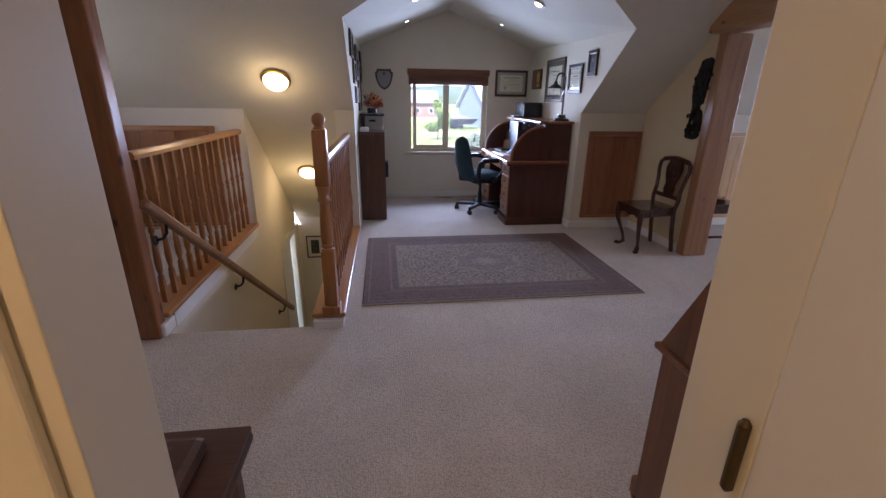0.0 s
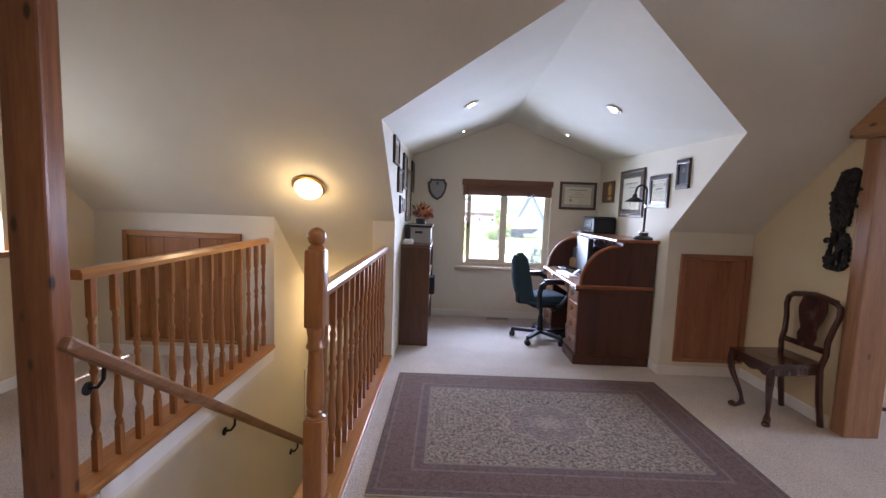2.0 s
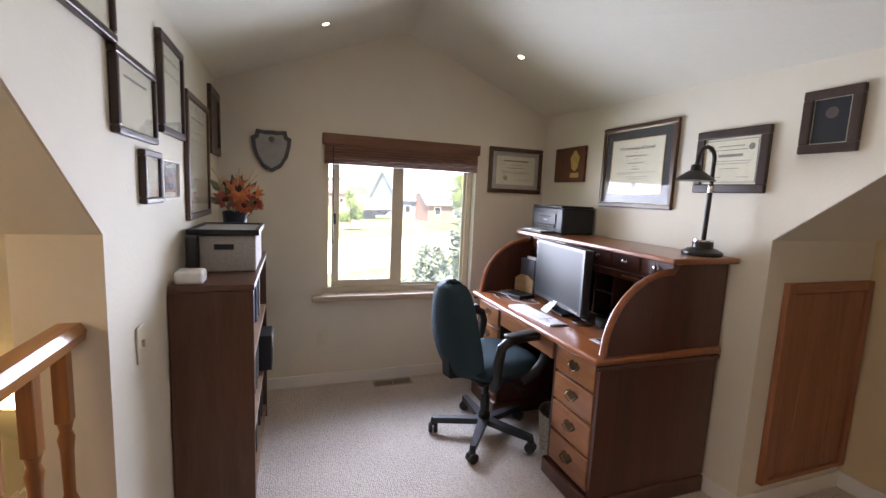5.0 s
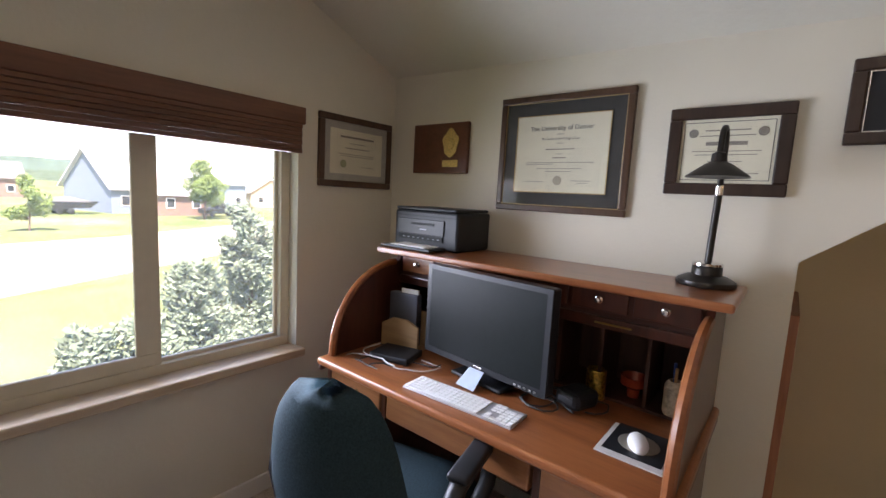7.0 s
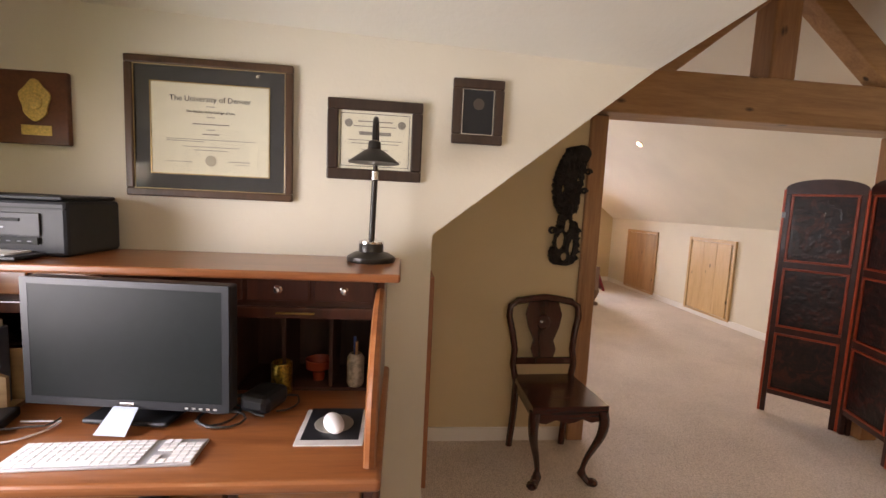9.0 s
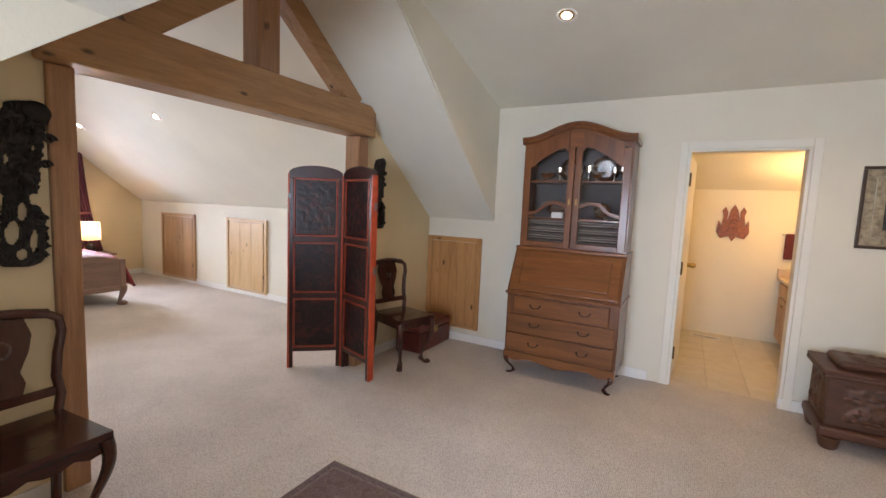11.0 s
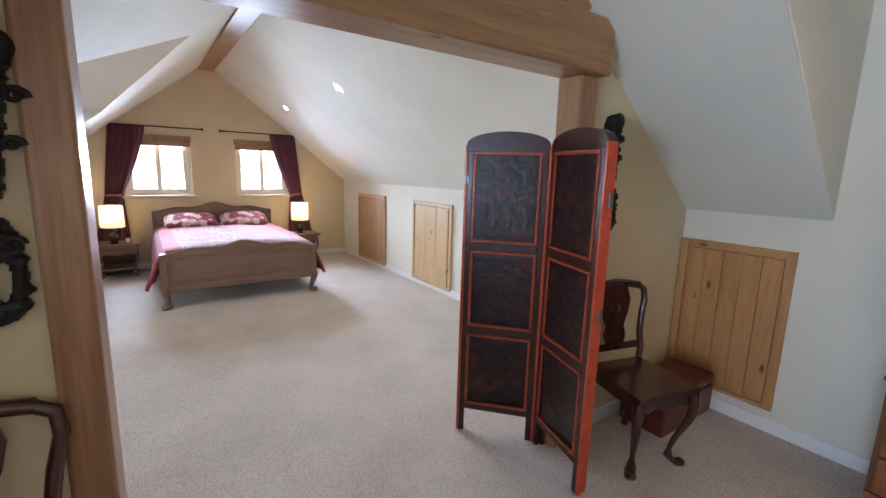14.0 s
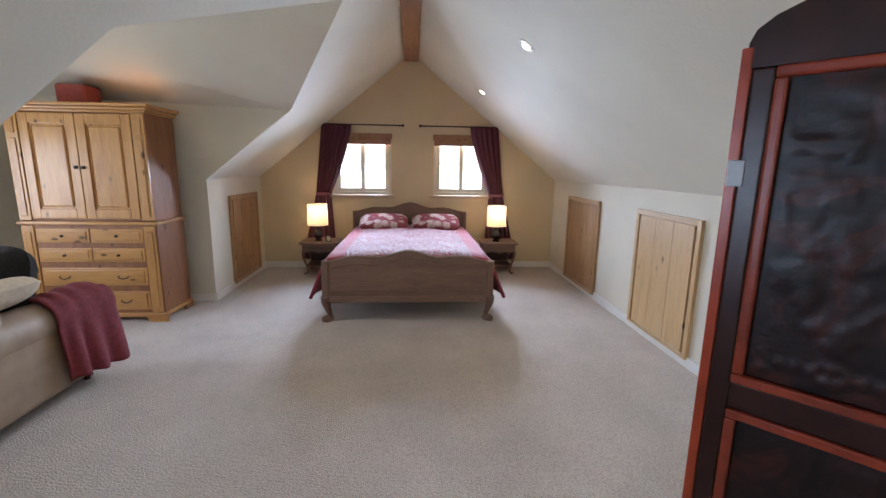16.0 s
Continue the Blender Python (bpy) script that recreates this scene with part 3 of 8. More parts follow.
base("baseboard", D2[1] - B, D2[1], YN, YB)
base("baseboard", XT + T, D2[0], YN - B, YN)
base("baseboard", XT + T, XT + T + B, 3.66, YN - B)
base("baseboard", XT + T, XT + T + B, YS + B, 1.50)


def knee_door(x0, x1, z0, z1, y, side, mz, mx, label, planks=4, gap=0.0):
    """A boarded hatch in a knee wall; side: the way it faces along y."""
    d = thing("knee_wall_door", label, "door", pose(x0, y, z0, 0, 0, 0), kind="structure")
    w, h, t, s = x1 - x0, z1 - z0, 0.045, side

    def slab(m, a, b, c, e, lo, hi, bev=0.003):
        return m.box(a, b, min(lo * s, hi * s), max(lo * s, hi * s), c, e, bev)
    for a, b, c, e, mt in ((0, t, 0, h, mz), (w - t, w, 0, h, mz), (t, w - t, h - t, h, mx), (t, w - t, 0, t * 0.5, mx)):
        part("trim", slab(Mesh(), a, b, c, e, 0.0, 0.028), mt, d)
    # Thin dark strip stands for the shadow between boards and trim.
    if gap:
        part("gap", slab(Mesh(), t if gap > 0 else w - t - 0.03, t + 0.03 if gap > 0 else w - t, t * 0.5, h - t, 0.0, 0.004, 0), M_GAP_SHADOW, d, "dark strip standing for the shadow beside the door")
    pw = (w - 2 * t - 0.012 - abs(gap)) / planks
    for i in range(planks):
        a = t + 0.006 + max(gap, 0) + i * pw
        part("plank", slab(Mesh(), a + 0.001, a + pw - 0.001, t * 0.5 + 0.004, h - t - 0.005, 0.0, 0.018 + 0.001 * (i % 2)), mz, d)
    return d


# Near-black tone of the hatches' shadow strips.
M_GAP_SHADOW = plain("gap_shadow_tone", (0.03, 0.02, 0.014), 0.9)
M_PALEZ = wood("pale_pine_z", (0.66, 0.47, 0.25), (0.52, 0.33, 0.15), "z", 0.42, knots=True, rnd=0.3)
M_PALEX = wood("pale_pine_x", (0.64, 0.46, 0.25), (0.50, 0.32, 0.15), "x", 0.42, knots=True)
M_TANZ = wood("tan_pine_z", (0.48, 0.29, 0.14), (0.34, 0.19, 0.085), "z", 0.42, knots=True)
M_TANX = wood("tan_pine_x", (0.55, 0.36, 0.18), (0.42, 0.24, 0.11), "x", 0.42, knots=True)
knee_door(2.325, 2.94, 0.13, 1.10, YN, -1, M_SHADEPINEZ, M_SHADEPINEX, "boarded hatch beside the office, coloured reddish-brown for its shade")
knee_door(-2.60, -1.55, 0.13, 1.13, YN, -1, M_OAKZ, M_OAKX, "honey-stained boarded hatch behind the stair railing", 6)
knee_door(3.62, 4.36, 0.10, 1.10, YN, -1, M_PALEZ, M_PALEX, "pale pine hatch behind the small table")
knee_door(7.78, 8.66, 0.06, 1.09, YN, -1, M_TANZ, M_TANX, "tan pine hatch standing slightly open in the bedroom knee wall", 3, 0.045)
knee_door(2.31, 2.94, 0.14, 1.10, YS, 1, M_PINEZ, M_PINEX, "knotty pine hatch beside the secretary cabinet", 5)
knee_door(5.58, 6.47, 0.06, 1.11, YS, 1, M_PALEZ, M_PALEX, "pale knotty pine hatch in the bedroom knee wall", 3, 0.03)
knee_door(7.28, 8.23, 0.05, 1.11, YS, 1, M_TANZ, M_TANX, "tan knotty pine hatch near the bed", 3, 0.02)

# bathroom doorway: jamb, casing, open door
M_CASING = paint("cream_casing_paint", (0.77, 0.74, 0.65), rough=0.5, bumps=0.05)
fr = thing("door_frame", "cream painted casing of the bathroom doorway", "door frame", kind="structure")
a, b, h = DOOR
part("jamb", Mesh().box(a, a + 0.02, YS - T - 0.004, YS + 0.004, 0, h - 0.02, 0.002), M_CASING, fr)
part("jamb", Mesh().box(b - 0.02, b, YS - T - 0.004, YS + 0.004, 0, h - 0.02, 0.002), M_CASING, fr)
part("head_jamb", Mesh().box(a, b, YS - T - 0.004, YS + 0.004, h - 0.02, h, 0.002), M_CASING, fr)
for y0, y1 in ((YS, YS + 0.016), (YS - T - 0.016, YS - T)):
    part("casing", Mesh().box(a - 0.06, a - 0.004, y0, y1, 0, h + 0.06, 0.004), M_CASING, fr)
    part("casing", Mesh().box(b + 0.004, b + 0.06, y0, y1, 0, h + 0.06, 0.004), M_CASING, fr)
    part("head_casing", Mesh().box(a - 0.004, b + 0.004, y0, y1, h, h + 0.06, 0.004), M_CASING, fr)
for z in (0.25, 0.98, 1.72):
    part("hinge", Mesh().lathe((b - 0.027, YS - T + 0.012, z - 0.05), [(0.004, -0.006), (0.008, 0.0), (0.008, 0.10), (0.004, 0.106)], 10), M_AGED, fr, "dark bronze hinge")
bd = thing("door_1", "white painted bathroom door standing open", "door", pose(b - 0.02, YS - T - 0.004, 0, 0, 0, -94), kind="structure")
part("leaf", Mesh().box(0, 0.70, 0, 0.035, 0.012, h - 0.025, 0.003), M_TRIM, bd)
for z in (0.25, 0.98, 1.72):
    part("hinge", Mesh().box(-0.010, 0.004, 0.004, 0.016, z - 0.045, z + 0.045, 0.002), plain("hinge_steel", (0.3, 0.28, 0.24), 0.35, 1.0) if z == 0.25 else bpy.data.materials["hinge_steel"], bd)
part("knob", Mesh().ball((0.64, -0.05, 0.95), 0.028, n=12).lathe((0.64, 0, 0.95), [(0.012, -0.05), (0.022, -0.004)], 10, "y"), M_BRASS, bd, smooth=True)

# lower hall door with its trim
ld = thing("door_2", "white painted door at the foot of the stairs", "door", pose(-1.40, 5.42, -2.34), kind="structure")
part("leaf", Mesh().box(0.03, 0.07, 0.06, 0.84, 0.01, 1.86), M_TRIM, ld)
for z0, z1 in ((0.15, 0.8), (0.95, 1.75)):
    part("panel", Mesh().box(0.07, 0.078, 0.16, 0.74, z0, z1, 0.004), M_TRIM, ld)
part("casing", Mesh().box(0.136, 0.152, -0.03, 0.06, 0, 1.92, 0.004), M_TRIM, ld)
part("casing", Mesh().box(0.136, 0.152, 0.84, 0.93, 0, 1.92, 0.004), M_TRIM, ld)
part("head_casing", Mesh().box(0.136, 0.152, 0.06, 0.84, 1.86, 1.95, 0.004), M_TRIM, ld)
for z in (0.3, 1.0, 1.65):
    part("hinge", Mesh().box(0.12, 0.138, 0.055, 0.065, z - 0.04, z + 0.04), M_BLACK, ld)

tagged(part("baseboard", Mesh().box(-1.478, -1.262, 2.455, 2.60, 0, 0.085, 0.012), M_TRIM), "white painted block at the foot of the timber post", "baseboard", kind="structure")

# ---- stairs and railings ----
st = thing("staircase", "carpeted staircase going down to the hall", "stairs", kind="structure")
for i in range(13):
    y = 2.5 + 0.255 * i
    part("step", Mesh().box(-1.262, -0.392, y - 0.02, y + 0.30, -0.18 * (i + 1) - 0.20, -0.18 * (i + 1), 0.012), M_CARPET, st)


def baluster(height):
    """A square-ended turned baluster."""
    h = height
    m = Mesh()
    m.box(-0.0158, 0.0158, -0.0158, 0.0158, 0, 0.17 * h, 0.002, 1)
    m.box(-0.0158, 0.0158, -0.0158, 0.0158, 0.80 * h, h, 0.002, 1)
    m.lathe((0, 0, 0), [(0.017, 0.17 * h), (0.021, 0.185 * h), (0.012, 0.21 * h), (0.020, 0.26 * h), (0.021, 0.31 * h), (0.013, 0.45 * h), (0.011, 0.50 * h),
                        (0.018, 0.52 * h), (0.012, 0.545 * h), (0.020, 0.57 * h), (0.012, 0.60 * h), (0.014, 0.72 * h), (0.018, 0.755 * h), (0.012, 0.775 * h), (0.017, 0.80 * h)], 12)
    return m


def railing(name, x, y0, y1, z0, z1, n, label, cap_w):
    r = thing(name, label, "railing", pose(x, 0, 0), kind="structure")
    part("cap", Mesh().box(-cap_w[0], cap_w[1], y0 - 0.09, y1, z0 - 0.035, z0, 0.01), M_OAKY, r)
    rail = Mesh()
    rail.prism([(-0.032, y0, z1 - 0.045), (0.032, y0, z1 - 0.045), (0.036, y0, z1 - 0.02), (0.024, y0, z1), (-0.024, y0, z1), (-0.036, y0, z1 - 0.02)], (0, y1 - y0, 0))
    part("handrail", rail, M_OAKY, r)
    first = part("baluster", baluster(z1 - 0.045 - z0), M_OAKZ, r, smooth=True)
    first.location = (0, y0 + 0.08, z0)
    for i in range(1, n):
        o = first.copy()
        scene.collection.objects.link(o)
        o.location = (0, y0 + 0.08 + (y1 - y0 - 0.13) * i / (n - 1), z0)
    return r


railing("stair_railing", -1.34, 2.60, YN, 0.14, 1.10, 14, "honey oak railing with turned balusters on the far side of the stairs", (0.12, 0.09))
re_ = railing("stair_railing", -0.28, 2.60, YN, 0.085, 1.07, 14, "honey oak railing with turned balusters beside the rug", (0.125, 0.09))
tagged(part("curb", Mesh().box(-1.43, -1.264, 2.60, YN, 0, 0.104), M_TRIM), "white curb under the railing", "curb", kind="structure")
tagged(part("curb", Mesh().box(-0.392, -0.205, 2.47, YN, 0, 0.049), M_TRIM), "white curb under the railing", "curb", kind="structure")
nw = thing("newel_post", "turned honey oak newel post with a ball finial", "newel post", pose(-0.275, 2.53, 0.085), kind="structure")
part("plinth", Mesh().box(-0.056, 0.056, -0.056, 0.056, 0, 0.06, 0.006), M_OAKZ, nw)
part("shaft", Mesh().box(-0.040, 0.040, -0.040, 0.040, 0.06, 0.43, 0.006).box(-0.040, 0.040, -0.040, 0.040, 0.825, 1.15, 0.010)
     .lathe((0, 0, 0), [(0.040, 0.43), (0.041, 0.437), (0.031, 0.445), (0.036, 0.462), (0.031, 0.474), (0.036, 0.487), (0.037, 0.51), (0.036, 0.57), (0.0335, 0.64), (0.030, 0.70), (0.0295, 0.73),
                        (0.038, 0.738), (0.038, 0.75), (0.033, 0.758), (0.033, 0.785), (0.036, 0.80), (0.038, 0.825)], 22), M_OAKZ, nw, smooth=True)
part("finial", Mesh().lathe((0, 0, 1.15), [(0.034, 0.0), (0.034, 0.008), (0.028, 0.014), (0.022, 0.020), (0.030, 0.026), (0.035, 0.038), (0.038, 0.052), (0.036, 0.066), (0.027, 0.079), (0.014, 0.087), (0.003, 0.09)], 22), M_OAKZ, nw, smooth=True)

hr = thing("wall_handrail", "dark oak handrail on iron brackets going down the stair wall", "handrail", kind="structure")
p0, p1 = Vector((-1.185, 2.36, 0.86)), Vector((-1.185, 5.38, -1.28))
part("rail", Mesh().bar(p0, p1, 0.05, 0.06, bev=0.015), wood("dark_oak_y", (0.30, 0.15, 0.07), (0.15, 0.065, 0.03), "y", 0.3), hr)
for y in (2.55, 3.68, 4.98):
    z = 0.86 + (y - 2.36) * (-2.14 / 3.02)
    part("bracket", Mesh().tube([(-1.262, y, z - 0.13), (-1.215, y, z - 0.12), (-1.19, y, z - 0.085), (-1.185, y, z - 0.03)], 0.009)
         .lathe((-1.262, y, z - 0.13), [(0.03, 0.0), (0.03, 0.006), (0.02, 0.012)], 14, "x"), M_BLACK, hr)

# ---- ceiling lamps ----
def flush_lamp(y):
    """Round flush lamp on the north slope above the stairs."""
    z = zn(y)
    n = Vector((0, -SL, -1)).normalized()
    m = n.to_track_quat("Z", "Y").to_matrix().to_4x4()
    m.translation = (-0.85, y, z)
    t = thing("flush_ceiling_lamp", "lit round frosted glass ceiling lamp with a bronze rim", "ceiling lamp", m, group="lamps above the stairs")
    part("rim", Mesh().lathe((0, 0, 0), [(0.125, 0.0), (0.13, 0.008), (0.128, 0.022), (0.115, 0.028)], 28), M_BRASS, t, smooth=True)
    part("glass_bowl", Mesh().lathe((0, 0, 0.022), [(0.108, 0.0), (0.104, 0.022), (0.085, 0.045), (0.05, 0.06), (0.005, 0.065)], 28), M_LAMPGLASS, t, "glowing frosted glass bowl", smooth=True)
    c = Vector((-0.88, y, z)) + n * 0.24
    bulb("stair_lamp_light", c, 0.66, (1.0, 0.74, 0.30), 0.08)


flush_lamp(4.235)
flush_lamp(5.50)


M_REFLECT = plain("bronze_reflector", (0.40, 0.27, 0.14), 0.35, 0.8)


def downlight(x, y, z, n, watts, group, off=0.07):
    n = Vector(n).normalized()
    m = n.to_track_quat("Z", "Y").to_matrix().to_4x4()
    m.translation = (x, y, z)
    t = thing("recessed_downlight", "lit round recessed downlight with a white trim ring", "downlight", m, group=group)
    ring = Mesh().lathe((0, 0, 0), [(0.066, 0.0), (0.064, 0.006), (0.05, 0.004)], 24)
    part("trim_ring", ring, M_TRIM, t, smooth=True)
    part("reflector", Mesh().lathe((0, 0, 0.002), [(0.052, 0.0), (0.050, 0.003), (0.034, 0.004)], 24), M_REFLECT, t, "bronze inner reflector", smooth=True)
    part("bulb", Mesh().lathe((0, 0, 0.005), [(0.034, 0.0), (0.028, 0.006), (0.004, 0.009)], 20), M_SPOTGLOW, t, "glowing bulb", smooth=True)
    c = Vector((x, y, z)) + n * off
    spot("downlight_lamp", c, c + Vector((n.x * 0.3, n.y * 0.3, -1)), watts, (1.0, 0.77, 0.48), 140)


cx = sum(D1) / 2
sl = (DR - DE) / (D1[1] - cx)


def dormer_z(dx, half, y):
    f = (y - yv) / (YB - yv)
    r, e = DR + (DRB - DR) * f, DE + (DEB - DE) * max(0, (y - ye) / (YB - ye))
    return r - (r - e) * abs(dx) / half


for x in (0.42, 1.59):
    s = 1 if x < cx else -1
    for y in (4.42, 5.80):
        downlight(x, y, dormer_z(x - cx, D1[1] - cx, y) - (0.022 if y < 5 else 0.0), (s * sl, 0, -1), 0.4, "downlights in the office dormer")
ss = (ZR - SHED) / (YR - YS)
for x in (-0.22, 1.30):
    downlight(x, 1.52, SHED + ss * (1.52 - YS), (0, ss, -1), 3.2, "downlights in the shed ceiling")
for x in (3.97, 5.90, 7.83):
    downlight(x, 1.68, ZE + SL * (1.68 - YS), (0, SL, -1), 2.6, "downlights in the bedroom slope")
cx2 = sum(D2) / 2
downlight(6.78, 4.86, dormer_z(6.78 - cx2, D2[1] - cx2, 4.86), (-sl, 0, -1), 1.6, "downlights in the bedroom dormer")

# ---- office: desk and what is on it ----
M_CHERRY = wood("cherry_desk_y", (0.37, 0.13, 0.046), (0.20, 0.06, 0.02), "y", 0.28, coat=0.35)
# Same cherry, darkened: the backlit side's shade is put into the colour.
M_CHERRY_SHADED = wood("cherry_desk_shaded_z", (0.105, 0.032, 0.018), (0.045, 0.014, 0.008), "z", 0.3, coat=0.3)
# Drawer cherry, a little paler: window light is blended into the colour.
M_CHERRY_LIT = wood("cherry_drawer_lit", (0.37, 0.155, 0.06), (0.22, 0.082, 0.03), "y", 0.3, coat=0.3)
# Near-black wood for recessed faces; their shade is put into the colour.
M_RECESS = wood("recess_shade_wood", (0.075, 0.028, 0.016), (0.04, 0.014, 0.008), "z", 0.45)
Y0, Y1 = 4.74, 6.035
desk = thing("rolltop_desk", "reddish cherry roll-top desk with drawers, standing open against the wall", "desk")
part("writing_surface", Mesh().box(1.462, 2.195, Y0 - 0.02, Y1 + 0.02, 0.725, 0.757, 0.012, 3), M_CHERRY, desk)
part("hutch_top", Mesh().box(1.80, 2.20, Y0 - 0.05, Y1 + 0.05, 1.168, 1.195, 0.009, 3), M_CHERRY, desk)
for y0, y1 in ((Y0, Y0 + 0.022), (Y1 - 0.022, Y1)):
    part("side_panel", Mesh().box(1.505, 2.195, y0, y1, 0.09, 0.724, 0.003), M_CHERRY_SHADED, desk)
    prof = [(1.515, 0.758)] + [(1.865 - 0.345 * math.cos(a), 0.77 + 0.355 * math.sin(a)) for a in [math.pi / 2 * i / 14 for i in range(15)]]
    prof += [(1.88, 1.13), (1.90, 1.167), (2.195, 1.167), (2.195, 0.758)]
    part("roll_side", Mesh().prism([(x, y0, z) for x, z in prof], (0, y1 - y0, 0)), M_CHERRY_SHADED, desk)
    edge = [(x, (y0 + y1) / 2, z) for x, z in prof[:-4]]
    part("side_molding", Mesh().tube(edge, 0.016, 8), M_CHERRY, desk, smooth=True)
    part("waist_molding", Mesh().box(1.47, 2.195, y0 - 0.018, y0, 0.700, 0.724, 0.008) if y0 < 5 else Mesh().box(1.47, 2.195, y1, y1 + 0.018, 0.700, 0.724, 0.008), M_CHERRY_SHADED, desk)
part("back_panel", Mesh().box(2.175, 2.195, Y0 + 0.022, Y1 - 0.022, 0.09, 1.167), M_RECESS, desk)
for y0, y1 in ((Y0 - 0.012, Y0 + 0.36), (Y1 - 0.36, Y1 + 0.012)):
    part("plinth", Mesh().box(1.485, 2.195, y0, y1, 0, 0.09, 0.012), M_CHERRY_SHADED, desk)
part("pedestal_side", Mesh().box(1.51, 2.17, Y0 + 0.325, Y0 + 0.345, 0.09, 0.724), M_CHERRY_SHADED, desk)
part("pedestal_side", Mesh().box(1.51, 2.17, Y1 - 0.345, Y1 - 0.325, 0.09, 0.724), M_CHERRY_SHADED, desk)
part("pedestal_face", Mesh().box(1.52, 1.535, Y0 + 0.022, Y0 + 0.325, 0.09, 0.724), M_RECESS, desk)
part("pedestal_face", Mesh().box(1.52, 1.535, Y1 - 0.325, Y1 - 0.022, 0.09, 0.724), M_RECESS, desk)


def bail_pull(parent, x, y, z, s=1.0):
    """A brass plate with a drop bail handle, on a face towards -x."""
    p = part("handle", Mesh().prism([(x, y - 0.035 * s, z + 0.004), (x, y - 0.012 * s, z + 0.018 * s), (x, y, z + 0.01), (x, y + 0.012 * s, z + 0.018 * s), (x, y + 0.035 * s, z + 0.004),
                                     (x, y + 0.02 * s, z - 0.014 * s), (x, y, z - 0.022 * s), (x, y - 0.02 * s, z - 0.014 * s)], (-0.003, 0, 0))
             .tube([(x - 0.004, y - 0.026 * s, z), (x - 0.018, y - 0.025 * s, z - 0.012), (x - 0.02, y, z - 0.02 * s), (x - 0.018, y + 0.025 * s, z - 0.012), (x - 0.004, y + 0.026 * s, z)], 0.003, 6), M_AGED, parent, "darkened brass bail pull")
    return p


def drawer(y0, y1, z0, z1, pull=True, x=1.503):
    d = part("drawer", Mesh().box(x, 1.54, y0, y1, z0, z1, 0.006), M_CHERRY_LIT, desk)
    if pull:
        bail_pull(d, x, (y0 + y1) / 2, (z0 + z1) / 2 + 0.008, 1.3)


zs = [0.10, 0.265, 0.425, 0.575, 0.715]
for a, b in zip(zs, zs[1:]):
    drawer(Y0 + 0.028, Y0 + 0.322, a + 0.006, b - 0.006)
    drawer(Y1 - 0.322, Y1 - 0.028, a + 0.006, b - 0.006)
drawer(Y0 + 0.355, Y1 - 0.355, 0.615, 0.712, False)

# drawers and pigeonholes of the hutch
part("hutch_face", Mesh().box(1.905, 1.92, Y0 + 0.022, Y1 - 0.022, 1.075, 1.167), M_CHERRY_SHADED, desk)
part("hutch_floor", Mesh().box(1.905, 2.175, Y0 + 0.022, Y1 - 0.022, 1.064, 1.075), M_RECESS, desk)
tam = part("tambour_rail", Mesh().box(1.885, 1.905, Y0 + 0.024, Y1 - 0.024, 1.028, 1.066, 0.005), M_CHERRY_SHADED, desk)
for y in (Y0 + 0.28, Y1 - 0.28):
    part("pull_bar", Mesh().box(1.876, 1.885, y - 0.06, y + 0.06, 1.044, 1.050, 0.002), M_BRASS, tam)
dw = (Y1 - Y0 - 0.05) / 6
for i in range(6):
    a = Y0 + 0.025 + i * dw
    # Drawers nearest the window get the lit tone, the others the shaded one.
    d = part("small_drawer", Mesh().box(1.893, 1.905, a + 0.008, a + dw - 0.008, 1.084, 1.160, 0.004), M_CHERRY_LIT if i > 3 else M_CHERRY_SHADED, desk)
    part("knob", Mesh().lathe((1.893, a + dw / 2, 1.122), [(0.012, 0.0), (0.014, -0.004), (0.006, -0.008), (0.011, -0.014), (0.009, -0.02), (0.002, -0.022)], 12, "x"), M_CHROME, d, smooth=True)
for i in range(1, 8):
    y = Y0 + 0.022 + (Y1 - Y0 - 0.044) * i / 8
    part("divider", Mesh().box(1.965, 2.175, y - 0.006, y + 0.006, 0.765, 1.064), M_RECESS, desk)
part("pigeonhole_base", Mesh().box(1.955, 2.175, Y0 + 0.022, Y1 - 0.022, 0.757, 0.768, 0.002), M_RECESS, desk)
part("shelf", Mesh().box(1.97, 2.175, Y1 - 0.49, Y1 - 0.022, 0.90, 0.91), M_RECESS, desk)
part("shelf", Mesh().box(1.97, 2.175, Y0 + 0.49, Y0 + 0.65, 0.90, 0.91), M_RECESS, desk)

ZT = 0.757
# monitor
mon = thing("computer_monitor", "black flat-screen computer monitor switched off on the desk", "monitor", pose(1.733, 5.438, ZT + 0.005, 0, 0, -96.5))
M_SCREEN = plain("dark_screen", (0.009, 0.012, 0.012), 0.42, bumps=0.0, spec=0.14)
part("bezel", Mesh().box(-0.288, 0.288, 0.0, 0.05, 0.045, 0.405, 0.008), M_BLKPLAS, mon)
part("screen", Mesh().box(-0.268, 0.268, -0.0045, 0.01, 0.068, 0.387, 0.001), M_SCREEN, mon, "dark matt screen")
part("frame_edge", Mesh().box(-0.288, -0.268, -0.005, 0.0, 0.045, 0.405).box(0.268, 0.288, -0.005, 0.0, 0.045, 0.405).box(-0.268, 0.268, -0.005, 0.0, 0.387, 0.405).box(-0.268, 0.268, -0.005, 0.0, 0.045, 0.068), M_BLKPLAS, mon)
part("neck", Mesh().box(-0.05, 0.05, 0.05, 0.085, 0.012, 0.25, 0.006), M_BLKPLAS, mon)
part("base", Mesh().box(-0.12, 0.12, -0.02, 0.15, 0, 0.014, 0.006), M_BLKPLAS, mon)
